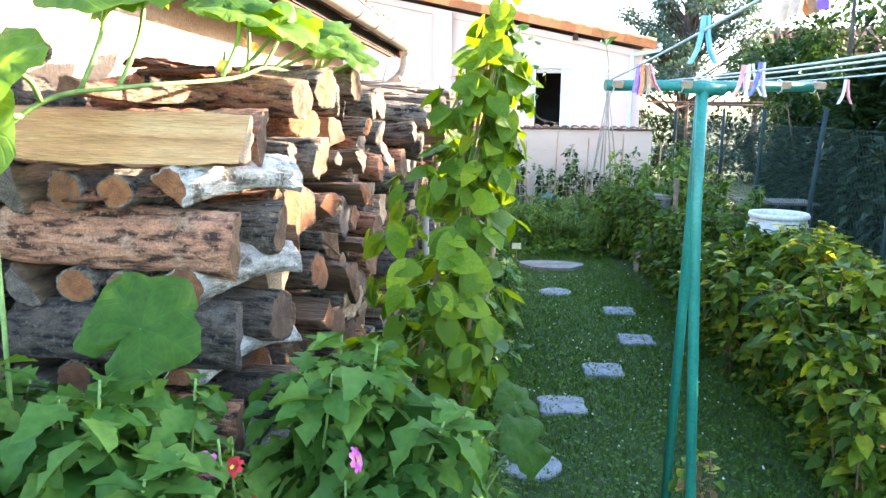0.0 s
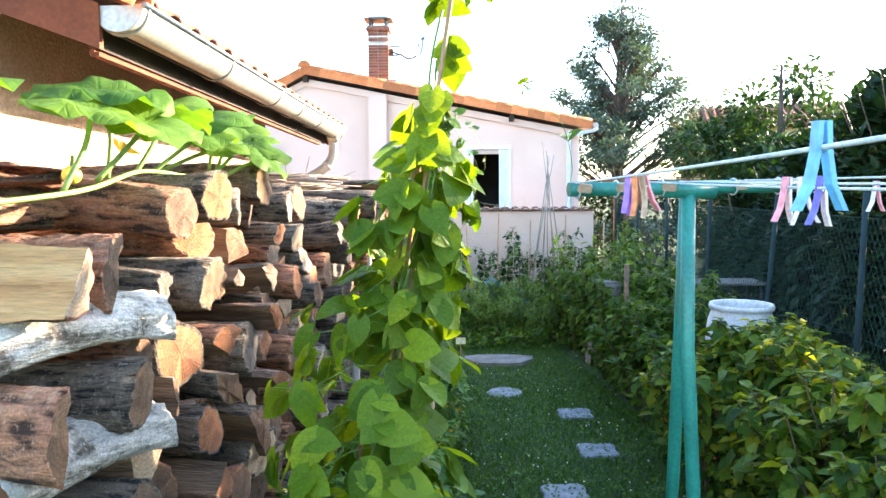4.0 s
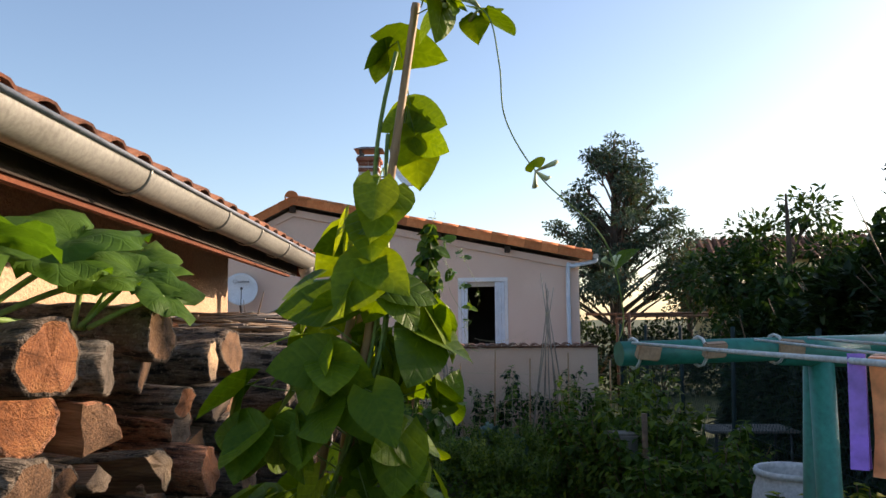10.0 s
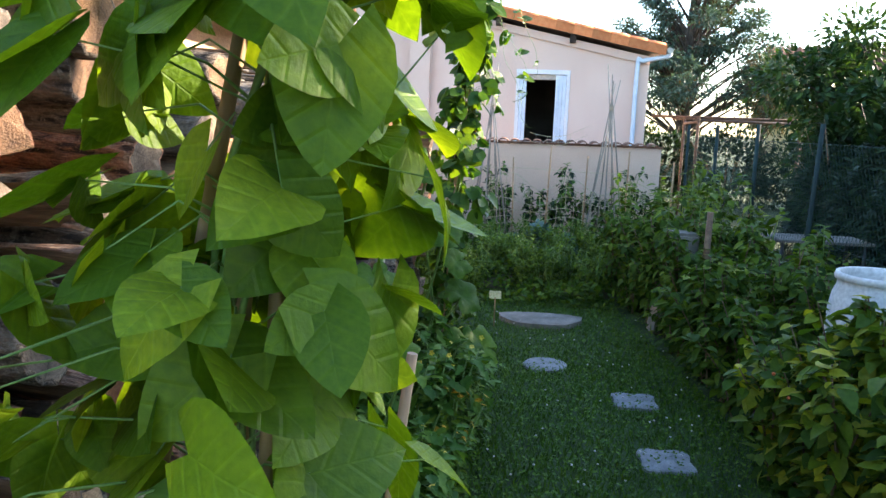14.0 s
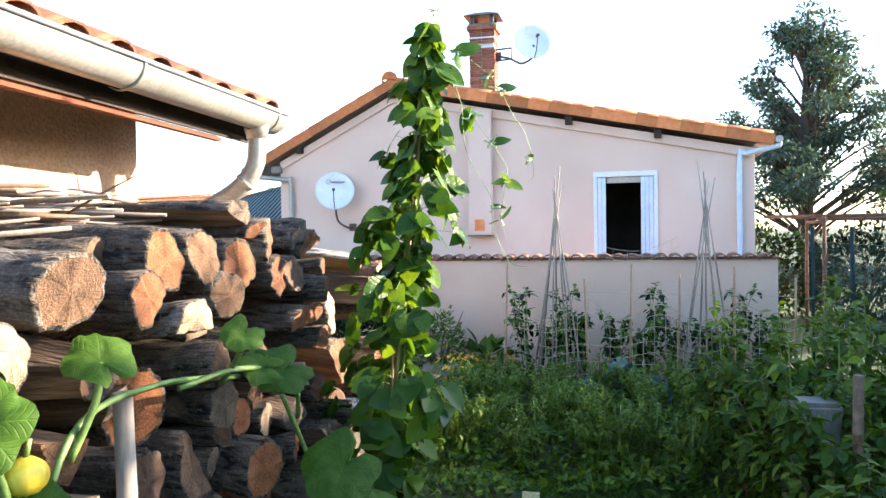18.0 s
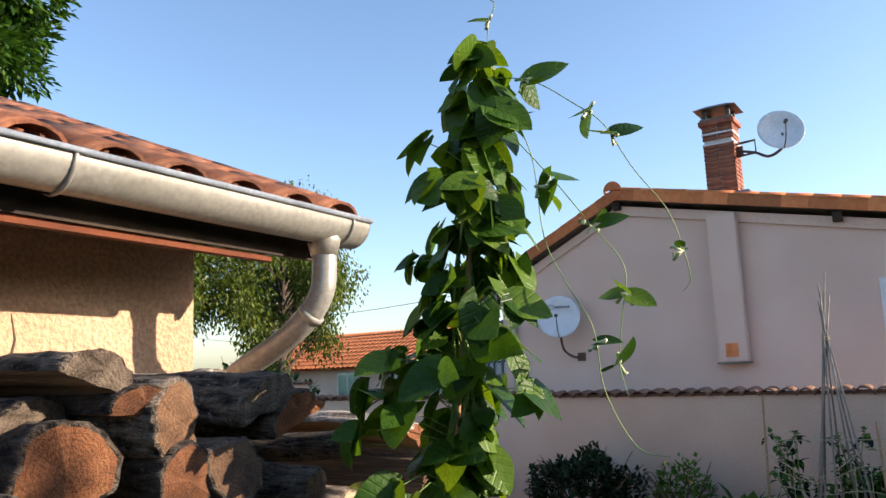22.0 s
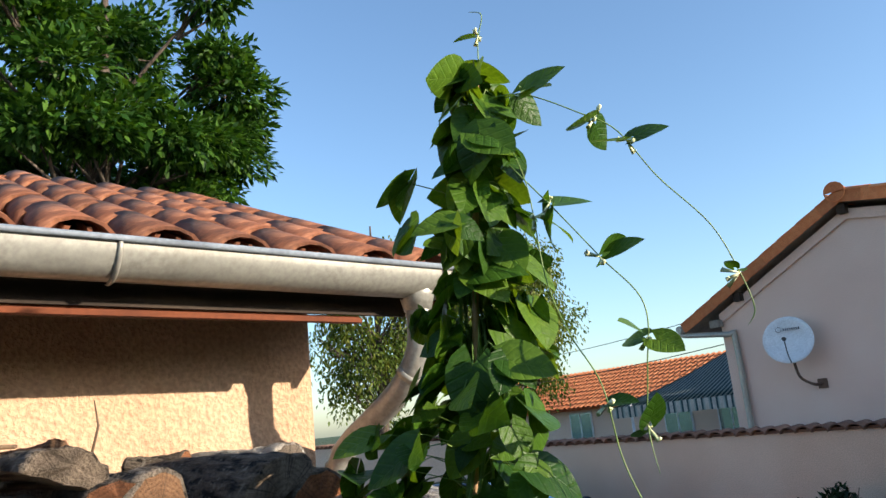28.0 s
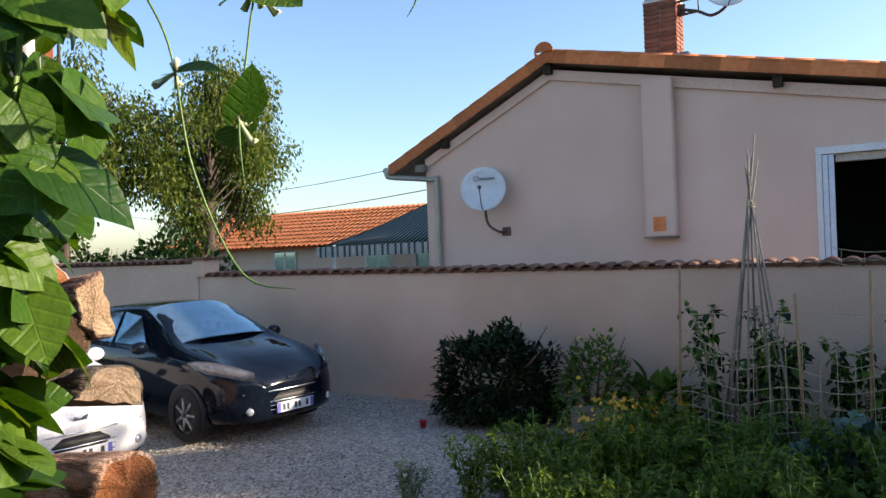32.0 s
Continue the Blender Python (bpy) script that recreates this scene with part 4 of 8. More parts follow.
def build_chimney():
    c = thing("chimney", "red brick chimney with white bands and dark metal cowl", "chimney")
    x0, x1, y0, y1 = 1.27, 1.73, 19.35, 19.8
    zb = 4.5
    part("core", slab_bm(x0 + 0.02, x1 - 0.02, y0 + 0.02, y1 - 0.02, zb, 5.72), M["mortar"], c)
    brick = mesh_of("brick", slab_bm(0, 0.215, 0, 0.03, 0, 0.056, 0.004), M["brick"])
    rng = random.Random(3)
    z = 4.53
    while z < 5.68:
        if not (5.36 < z < 5.4 or 5.53 < z < 5.57):
            off = rng.choice((0, 0.11))
            for side in range(4):
                for k in range(2):
                    a = 0.005 + k * 0.225
                    m = (pose(x0 + a, y0, z), pose(x1, y0 + a, z, 0, 0, 90), pose(x1 - a, y1, z, 0, 0, 180), pose(x0, y1 - a, z, 0, 0, 270))[side]
                    put("brick", brick, c, m=m)
        z += 0.066
    for z in (5.37, 5.54):
        part("white_band", slab_bm(x0 - 0.006, x1 + 0.006, y0 - 0.006, y1 + 0.006, z, z + 0.03, 0.004), M["white"], c, "white painted band")
    part("crown", slab_bm(x0 - 0.04, x1 + 0.04, y0 - 0.04, y1 + 0.04, 5.69, 5.77, 0.008), M["brick"], c, "projecting brick crown")
    part("crown", slab_bm(x0 - 0.015, x1 + 0.015, y0 - 0.015, y1 + 0.015, 5.772, 5.81, 0.006), M["concrete"], c, "concrete crown slab")
    for x in (x0 + 0.02, x1 - 0.08):
        for y in (y0 + 0.02, y1 - 0.08):
            part("post", slab_bm(x, x + 0.06, y, y + 0.06, 5.812, 5.95), M["darkmetal"], c)
    bm = bmesh.new()
    vs = [bm.verts.new(p) for p in ((x0 - 0.09, y0 - 0.09, 5.95), (x1 + 0.09, y0 - 0.09, 5.95), (x1 + 0.09, y1 + 0.09, 5.95), (x0 - 0.09, y1 + 0.09, 5.95), (x0 + 0.08, y0 + 0.08, 6.03), (x1 - 0.08, y0 + 0.08, 6.03), (x1 - 0.08, y1 - 0.08, 6.03), (x0 + 0.08, y1 - 0.08, 6.03))]
    for q in ((3, 2, 1, 0), (4, 5, 6, 7), (0, 1, 5, 4), (1, 2, 6, 5), (2, 3, 7, 6), (3, 0, 4, 7)):
        bm.faces.new([vs[i] for i in q])
    part("cowl", bm, M["darkmetal"], c, "dark metal chimney cowl")
    part("flashing", slab_bm(x0 - 0.22, x1 + 0.2, y0 - 0.12, y1 + 0.1, 4.45, 4.575, 0.02), M["lead"], c, "grey lead flashing")
    return c


CHIMNEY = build_chimney()
CHIMNEY.matrix_basis = pose(0, 0, 0.08)


def dish(name, label, at, face, r, arm, letters):
    d = thing(name, label, "satellite dish")
    f = Vector(face).normalized()
    m = frame_from(at, Vector((0, 0, 1)).cross(f), Vector((0, 0, 1)) - f * f.z)
    bm = bmesh.new()
    lathe(bm, [(0.001, -0.085), (r * 0.3, -0.078), (r * 0.6, -0.05), (r * 0.85, -0.02), (r, 0.0), (r * 1.012, -0.006), (r * 0.85, -0.028), (r * 0.6, -0.058), (r * 0.3, -0.086), (0.001, -0.093)], 32)
    bmesh.ops.recalc_face_normals(bm, faces=bm.faces)
    part("reflector", bm, M["dish"], d, "white round reflector", m=m)
    bm = bmesh.new()
    tube(bm, spline([m @ Vector((0, -r * 0.98, -0.02)), m @ Vector((0, -r * 0.8, 0.18)), m @ Vector((0, -r * 0.25, 0.34))], 4), 0.009, 6)
    part("feed_arm", bm, M["darkmetal"], d, "thin feed arm")
    bm = bmesh.new()
    tube(bm, [m @ Vector((0, -r * 0.25, 0.36)), m @ Vector((0, -r * 0.2, 0.29))], 0.028, 10)
    part("receiver", bm, M["darkmetal"], d, "small dark receiver head")
    part("mast_arm", tube(bmesh.new(), spline(arm, 5), 0.022, 8), M["rust"] if letters else M["darkmetal"], d, "bent steel mast arm")
    part("wall_plate", slab_bm(arm[-1][0] - 0.07, arm[-1][0] + 0.07, arm[-1][1] - 0.01, arm[-1][1] + 0.012, arm[-1][2] - 0.07, arm[-1][2] + 0.07, 0.004), M["rust"], d, "rusty wall plate")
    if letters:
        # a round mark with a row of dark shapes beside it
        for k in range(8):
            bm = bmesh.new()
            x = -0.055 + k * 0.03
            w = m @ Matrix.Translation((x, r * 0.42, -0.02))
            v = [bm.verts.new(w @ Vector(p)) for p in ((0, 0, 0), (0.018, 0, 0), (0.018, 0.035, 0), (0, 0.035, 0))]
            bm.faces.new(v)
            part("mark", bm, M["ink"], d, "small dark bar")
        bm = bmesh.new()
        tube(bm, [m @ Vector((-0.115 + 0.04 * math.cos(a), r * 0.48 + 0.04 * math.sin(a), -0.018)) for a in np.linspace(0, 2 * math.pi, 17)], 0.004, 4)
        part("mark", bm, M["ink"], d, "dark ring mark")
    return d


dish("satellite_dish", "white satellite dish on the pink gable wall", (-1.15, 18.82, 2.94), (0.3, -0.9, 0.22), 0.35,
     [(-1.2, 18.95, 2.85), (-1.19, 18.98, 2.5), (-1.14, 19.0, 2.36), (-1.02, 19.08, 2.27), (-0.95, 19.19, 2.27)], True)
dish("satellite_dish", "white satellite dish on an arm beside the chimney", (2.42, 19.35, 5.50), (0.35, -0.9, 0.28), 0.33,
     [(2.42, 19.43, 5.46), (2.4, 19.45, 5.25), (2.2, 19.47, 5.15), (2.0, 19.5, 5.25), (1.76, 19.5, 5.32)], False)
tagged(put("dish_bracket", mesh_of("dish_bracket", tube(bmesh.new(), [(1.74, 19.45, 5.42), (2.02, 19.46, 5.44), (2.02, 19.46, 5.24), (1.74, 19.45, 5.22)], 0.02, 6), M["darkmetal"])), "dark steel bracket on the chimney", "bracket")

# ---- boundary wall with clay coping ----
WY = 17.15


def build_wall():
    w = thing("boundary_wall", "pinkish rendered garden wall with a clay tile coping", "wall", kind="structure")
    part("wall", slab_bm(-5.6, 6.05, WY, WY + 0.22, -0.05, 1.715), M["wallpink"], w)
    part("wall", slab_bm(-15, -5.602, WY - 0.02, WY + 0.24, -0.05, 1.93), M["wallpink"], w, "higher stretch of wall")
    part("pillar", slab_bm(-5.7, -5.42, WY - 0.06, WY + 0.28, 1.717, 2.0, 0.01), M["wallpink"], w, "rendered wall end")
    part("pillar_cap", slab_bm(-5.77, -5.35, WY - 0.12, WY + 0.34, 2.002, 2.04, 0.008), M["coping"], w, "flat clay cap")
    tile = mesh_of("coping_tile", half_tile(0.34, 0.105, 0.09, 6, 0.014, 0.75), M["coping"])
    rng = random.Random(9)
    n = 57
    for i in range(n):
        x = -5.3 + 0.2 * i
        put("coping_tile", tile, w, m=frame_from((x + rng.uniform(-0.008, 0.008), WY - 0.06, 1.705 + rng.uniform(0, 0.01)), (0, 1, 0.1), (-1, 0, 0)))
    part("coping_bed", slab_bm(-5.4, 6.07, WY - 0.02, WY + 0.25, 1.717, 1.75), M["coping"], w, "mortar bed of the coping")
    for i in range(40):
        put("coping_tile", tile, w, m=frame_from((-5.9 - 0.2 * i, WY - 0.09, 1.925 + rng.uniform(0, 0.01)), (0, 1, 0.1), (-1, 0, 0)))


build_wall()

# ---- firewood ----
def log_mesh(seed, r, length=1.0, kind="round", mats=None, turn=None):
    """A piece of firewood along +x: rugged bark side, sawn ends, split faces; a half has its flat side down before its turn."""
    rng = random.Random(seed)
    n, segs = 34, 20
    off = Vector((seed * 3.7, seed * 1.3, 0))
    ring = [(math.cos(2 * math.pi * k / n), math.sin(2 * math.pi * k / n)) for k in range(n)]
    cutang = rng.uniform(0, 2 * math.pi) if turn is None else turn
    barkn = n
    if kind == "half":
        ring = [(math.cos(a), math.sin(a)) for a in np.linspace(0, math.pi, 21)] + [(-0.7, -0.02), (-0.35, 0.04), (0, -0.03), (0.35, 0.04), (0.7, -0.02)]
        barkn = 20
    elif kind == "wedge":
        w = rng.uniform(1.2, 2.1)
        ring = [(math.cos(a) * 1.25, math.sin(a) * 1.25) for a in np.linspace(0, w, 15)] + [(0.8 * math.cos(w), 0.8 * math.sin(w)), (0.4 * math.cos(w), 0.4 * math.sin(w) - 0.04), (0.02, 0.0), (0.4, 0.04), (0.8, 0.0)]
        ring = [(x - 0.6 * math.cos(w / 2), y - 0.6 * math.sin(w / 2)) for x, y in ring]
        barkn = 14
    n = len(ring)
    ca, sa = math.cos(cutang), math.sin(cutang)
    bend, swell = rng.uniform(-0.05, 0.05), rng.uniform(-0.12, 0.12)
    squash = rng.uniform(0.82, 1.0)
    vs, fs, mi = [], [], []
    tilt0, tilt1 = rng.uniform(-0.28, 0.28), rng.uniform(-0.28, 0.28)
    for j in range(segs + 1):
        u = j / segs
        for k, (x, y) in enumerate(ring):
            x, y = x * ca - y * sa, (x * sa + y * ca) * squash
            lump = 1 + swell * (u - 0.5) + 0.16 * noise.noise(Vector((x * 1.2, y * 1.2, u * 2.0)) + off) + 0.08 * noise.noise(Vector((x * 3, y * 3, u * 5)) + off)
            if k <= barkn:
                lump += 0.15 * abs(noise.noise(Vector((x * 6, y * 6, u * 7)) + off)) + 0.1 * abs(noise.noise(Vector((x * 13, y * 13, u * 11)) + off)) - 0.08
            px = (u - 0.5) * length
            if j == 0:
                px += tilt0 * r * x + 0.15 * r * noise.noise(Vector((x * 2, y * 2, 9)) + off)
            if j == segs:
                px += tilt1 * r * y + 0.15 * r * noise.noise(Vector((x * 2, y * 2, 5)) + off)
            vs.append((px, r * lump * x, r * lump * y + bend * math.sin(math.pi * u)))
    for j in range(segs):
        for k in range(n):
            a, b = j * n + k, j * n + (k + 1) % n
            fs.append((a, b, b + n, a + n))
            mi.append(0 if k < barkn else 2)
    for j, sgn in ((0, -1), (segs, 1)):
        c = [vs[j * n + k] for k in range(n)]
        m = tuple(sum(v[i] for v in c) / n for i in range(3))
        inner = len(vs)
        for k, v in enumerate(c):
            inset = 0.89 if k <= barkn else 0.98
            vs.append(tuple(m[i] + (v[i] - m[i]) * inset + (sgn * 0.002 if i == 0 else 0) for i in range(3)))
        vs.append((m[0] + sgn * 0.006, m[1], m[2]))
        for k in range(n):
            a, b = j * n + k, j * n + (k + 1) % n
            fs.append((a, inner + k, inner + (k + 1) % n, b) if sgn > 0 else (b, inner + (k + 1) % n, inner + k, a))
            mi.append(0 if k < barkn else 1)
            fs.append((inner + k, inner + (k + 1) % n, inner + n) if sgn > 0 else (inner + (k + 1) % n, inner + k, inner + n))
            mi.append(1)
    me = raw_mesh("log", vs, fs, *mats)
    me.polygons.foreach_set("material_index", mi)
    bm = bmesh.new()
    bm.from_mesh(me)
    bmesh.ops.recalc_face_normals(bm, faces=bm.faces)
    for f in bm.faces:
        f.smooth = f.material_index == 0
    bm.to_mesh(me)
    bm.free()
    return me


BARKS = [M["bark"], M["barkpale"], M["bark"], M["bark"], M["barkpale"], M["barkred"], M["bark"]]
CUTS = [M["cut"], M["cutgrey"], M["cut"], M["cutorange"], M["cutgrey"], M["cutpale"], M["cut"]]
KINDS = ("round", "half", "round", "wedge", "round", "round", "wedge")
LOGS = [log_mesh(i, 0.1, 1.0, KINDS[i % 7], (BARKS[(i * 5 + i // 7) % 7], CUTS[(i * 3 + i // 7) % 7], M["split"])) for i in range(35)]
WARM_BARKS, WARM_CUTS = [M["barkred"], M["barkpale"], M["barkrose"]], [M["cut"], M["cutorange"], M["cutpale"]]
WARM = [log_mesh(40 + i, 0.1, 1.0, KINDS[i % 7], (WARM_BARKS[i % 3], WARM_CUTS[(i // 2) % 3], M["split"])) for i in range(21)]
FRESH = log_mesh(101, 0.1, 1.0, "half", (M["barkred"], M["cutpale"], M["splitfresh"]), 0)
REDLOG = log_mesh(102, 0.1, 1.0, "half", (M["barkred"], M["cut"], M["split"]), 0)
PALELOG = log_mesh(103, 0.1, 1.0, "half", (M["barkwhite"], M["cutorange"], M["splitfresh"]), 0)
PALEROUND = log_mesh(104, 0.1, 1.0, "round", (M["barkpale"], M["cutorange"], M["split"]))
DARKROUND = log_mesh(105, 0.1, 1.0, "round", (M["bark"], M["cut"], M["split"]))
DARKHALF = log_mesh(106, 0.1, 1.0, "half", (M["bark"], M["cutgrey"], M["split"]), 0)
GREYLOG = log_mesh(109, 0.1, 1.0, "round", (M["barkpale"], M["cut"], M["split"]))
ORANGEROUND = log_mesh(111, 0.1, 1.0, "round", (M["bark"], M["cutorange"], M["split"]))
ORANGEHALF = log_mesh(112, 0.1, 1.0, "half", (M["bark"], M["cutorange"], M["splitfresh"]), 0.4)
PALEHALF = log_mesh(113, 0.1, 1.0, "half", (M["barkpale"], M["cutpale"], M["split"]), -0.5)
SPLITEND = log_mesh(114, 0.1, 1.0, "half", (M["barkrose"], M["cutpale"], M["splitfresh"]), 1.6)
LICHENLOG = log_mesh(107, 0.1, 1.0, "round", (M["barkwhite"], M["cutgrey"], M["split"]))


def face_x(y):
    return 2.44 + (y - 3.4) * 0.075


def heap(rng, y0, y1):
    """Logs of many sizes, each dropped into the lowest gap: place along the pile, height, radius."""
    ys = np.arange(y0, y1, 0.02)
    got = []
    top = 2.02 + 0.08 * np.sin(ys * 1.7) - np.maximum(0, ys - 8.6) * 0.1
    while len(got) < 900:
        r = rng.choice((0.05, 0.062, 0.07, 0.08, 0.088, 0.1, 0.112, 0.125))
        z = np.full(len(ys), r)
        for y, zz, rr in got:
            d, s = np.abs(ys - y), (r + rr) * 0.98
            near = d < s
            z[near] = np.maximum(z[near], zz + np.sqrt(s * s - d[near] ** 2))
        z[(ys < y0 + r) | (ys > y1 - r)] = 99
        k = int(np.argmin(z))
        if z[k] + r * 0.6 > top[k] and len(got) > 60:
            if r < 0.06:
                break
            if z[k] > top[k]:
                break
        got.append((ys[k], z[k], r))
    return got


def build_woodpile():
    pile = thing("woodpile", "stacked firewood, sawn ends showing, along the shed wall", "woodpile")
    rng = random.Random(11)
    low = []
    logs = heap(rng, 3.98, 9.3)
    # large ends that stand out: how far out, place along the pile, height, radius, piece
    show = ((2.6, 4.66, 2.19, 0.1, ORANGEROUND), (2.58, 5.36, 2.23, 0.088, DARKROUND), (2.56, 4.4, 1.66, 0.12, ORANGEROUND), (2.56, 4.34, 2.12, 0.105, WARM[0]), (2.62, 5.48, 1.98, 0.06, PALEROUND), (2.58, 4.58, 1.86, 0.11, GREYLOG), (2.6, 4.75, 1.62, 0.1, WARM[3]), (2.62, 5.2, 1.8, 0.08, PALEHALF),
            (2.82, 8.2, 2.05, 0.105, ORANGEROUND), (2.78, 8.22, 2.19, 0.085, DARKHALF), (2.84, 8.4, 1.99, 0.075, ORANGEROUND), (2.8, 8.36, 2.14, 0.07, ORANGEHALF), (2.84, 8.57, 1.99, 0.085, GREYLOG), (2.8, 8.8, 2.08, 0.09, ORANGEHALF), (2.86, 7.71, 2.08, 0.09, ORANGEROUND), (2.88, 7.56, 1.99, 0.08, ORANGEROUND), (2.84, 7.9, 2.1, 0.085, DARKROUND), (2.88, 7.78, 1.86, 0.1, PALEHALF), (2.86, 8.03, 1.97, 0.08, GREYLOG), (2.86, 8.6, 1.8, 0.09, ORANGEHALF), (2.9, 7.3, 2.04, 0.11, GREYLOG), (2.88, 6.9, 2.1, 0.1, DARKROUND), (2.86, 7.1, 1.9, 0.09, PALEHALF), (2.8, 6.6, 2.02, 0.1, PALEROUND),
            (2.95, 9.31, 1.94, 0.075, SPLITEND), (2.9, 9.28, 1.77, 0.08, PALEHALF), (2.93, 9.3, 1.59, 0.085, WARM[2]), (2.9, 9.29, 1.41, 0.085, ORANGEHALF), (2.92, 9.3, 1.22, 0.09, WARM[5]), (2.9, 9.3, 1.03, 0.09, PALEHALF))
    for x, y, z, r, me in show:
        put("log", me, pile, m=pose(x - 0.5, y, z, rng.uniform(-35, 35) if me not in (ORANGEROUND, DARKROUND, GREYLOG) else rng.uniform(0, 360), rng.uniform(-2, 2), rng.uniform(-5, 5) - 16 * max(0, min(1, (6.6 - y) / 1.2))) @ Matrix.Diagonal((1, r / 0.1, r / 0.1, 1)))
    logs = [g for g in logs if all(math.hypot(g[0] - q[1], g[1] - q[2]) > 0.8 * (g[2] + q[3]) for q in show)]
    logs.sort(key=lambda g: -g[1])
    for i, (y, z, r) in enumerate(logs):
        k = rng.randrange(35)
        s = r / 0.1 * (1.0 if KINDS[k % 7] == "round" else 1.12)
        m = pose(face_x(y) - 0.5 + rng.uniform(-0.13, 0.08), y, z, rng.uniform(0, 360), rng.uniform(-3, 3), rng.uniform(-8, 8) - 14 * max(0, min(1, (6.6 - y) / 1.2))) @ Matrix.Diagonal((1, s, s, 1))
        if i < 245:
            put("log", WARM[k % 21] if y < 6.3 and rng.random() < 0.75 else LOGS[k], pile, m=m)
        else:
            low.append((k, m))
    # crossed layers at the near end
    z, layer = 1.63, 0
    x0 = 2.14
    put("log", FRESH, pile, m=pose(x0, 3.5, 1.99, -125, 1, 2) @ Matrix.Diagonal((0.84, 1.05, 1.0, 1)))
    put("log", REDLOG, pile, m=pose(x0 - 0.02, 3.78, 1.98, 70, 0, -3) @ Matrix.Diagonal((0.86, 1.1, 1.1, 1)))
    for zz, flat in ((1.63, REDLOG), (1.29, DARKHALF), (0.95, REDLOG), (0.6, DARKHALF), (0.26, REDLOG)):
        put("log", flat, pile, m=pose(x0 - 0.03 + rng.uniform(-0.04, 0.04), 3.49, zz, 75 + rng.uniform(-12, 12), rng.uniform(-2, 2), rng.uniform(-3, 3)) @ Matrix.Diagonal((0.86, 1.15, 1.1, 1)))
        put("log", DARKROUND, pile, m=pose(x0, 3.77, zz, rng.uniform(0, 360), 0, rng.uniform(-4, 4)) @ Matrix.Diagonal((0.9, 1, 1, 1)))
        for x, s, me in ((1.45, 0.8, PALEROUND), (1.6, 0.7, DARKROUND), (1.76, 0.85, DARKHALF), (1.94, 0.72, PALEROUND), (2.13, 0.66, PALEROUND)):
            put("log", me, pile, m=pose(x + rng.uniform(-0.02, 0.02), 3.72, zz + 0.17, 0, 0, -90 + rng.uniform(-5, 5)) @ pose(0, 0, 0, rng.uniform(-30, 200)) @ Matrix.Diagonal((0.55, s, s, 1)))
        put("log", PALELOG, pile, m=pose(2.45 + rng.uniform(-0.03, 0.02), 3.72, zz + 0.165, 0, 0, -112 + rng.uniform(-4, 4)) @ pose(0, 0, 0, rng.uniform(-40, 10)) @ Matrix.Diagonal((0.6, 1.0, 1.0, 1)))
    for x, z, s in ((1.5, 1.98, 0.75), (1.62, 2.11, 0.6), (1.46, 2.14, 0.7), (1.52, 2.3, 0.55), (1.5, 1.63, 0.85), (1.5, 1.29, 0.9), (1.5, 0.95, 0.9), (1.5, 0.6, 0.9)):
        put("log", rng.choice((DARKROUND, PALEROUND, LOGS[4])), pile, m=pose(x, 3.76, z, 0, 0, -90 + rng.uniform(-6, 6)) @ pose(0, 0, 0, rng.uniform(0, 360)) @ Matrix.Diagonal((0.55, s, s, 1)))
    # big pieces laid on top: place, turn about z, length and thickness
    for me, x, y, zz, turn, L, s in ((REDLOG, 2.0, 3.95, 2.13, 72, 0.75, 0.8), (PALEROUND, 2.1, 4.3, 2.16, 62, 0.7, 0.75), (REDLOG, 1.9, 4.6, 2.16, 80, 0.6, 0.8), (LOGS[5], 2.2, 4.75, 2.13, 25, 0.75, 0.8),
                                     (DARKROUND, 2.05, 5.25, 2.14, 8, 0.86, 1.12), (LOGS[4], 2.15, 5.75, 2.1, 6, 0.8, 0.9), (DARKROUND, 2.13, 6.15, 2.13, -6, 0.8, 1.0), (DARKHALF, 2.15, 6.6, 2.08, 9, 0.85, 0.8),
                                     (LOGS[0], 2.3, 7.5, 2.08, 12, 0.85, 0.85), (DARKHALF, 2.2, 8.12, 2.1, 8, 0.9, 0.95), (GREYLOG, 2.36, 8.36, 2.12, 6, 0.9, 0.98), (DARKHALF, 2.38, 8.65, 2.12, 5, 0.85, 1.05),
                                     (LICHENLOG, 1.98, 8.95, 2.17, 12, 0.5, 0.65), (PALEROUND, 1.75, 8.75, 2.2, 38, 0.22, 0.4), (REDLOG, 1.82, 8.3, 2.26, 30, 0.36, 0.62), (PALELOG, 2.42, 9.17, 1.98, 4, 0.9, 0.75), (LOGS[2], 2.5, 9.0, 2.0, 14, 0.5, 0.45), (LOGS[3], 1.9, 9.15, 2.08, 20, 0.5, 0.6)):
        put("log", me, pile, m=pose(x, y, zz, rng.uniform(-20, 20) if me in (DARKHALF, REDLOG) else rng.uniform(0, 360), 0, turn) @ Matrix.Diagonal((L, s, s, 1)))
    # the low rows, half hidden by plants, as one
    V, Fc, MI, base = [], [], [], 0
    mats = [M["bark"], M["cut"], M["split"]]
    for k, m in low:
        me = LOGS[k]
        co = np.empty(len(me.vertices) * 3)
        me.vertices.foreach_get("co", co)
        a = np.array(m)
        V.append(co.reshape(-1, 3) @ a[:3, :3].T + a[:3, 3])
        for p in me.polygons:
            Fc.append([v + base for v in p.vertices])
            MI.append(p.material_index)
        base += len(me.vertices)
    me = raw_mesh("low_rows", np.concatenate(V), Fc, *mats)
    me.polygons.foreach_set("material_index", MI)
    ob = put("firewood", me, pile, "lower rows of stacked firewood")
    tagged(ob, kind="stuff")
    return pile


build_woodpile()


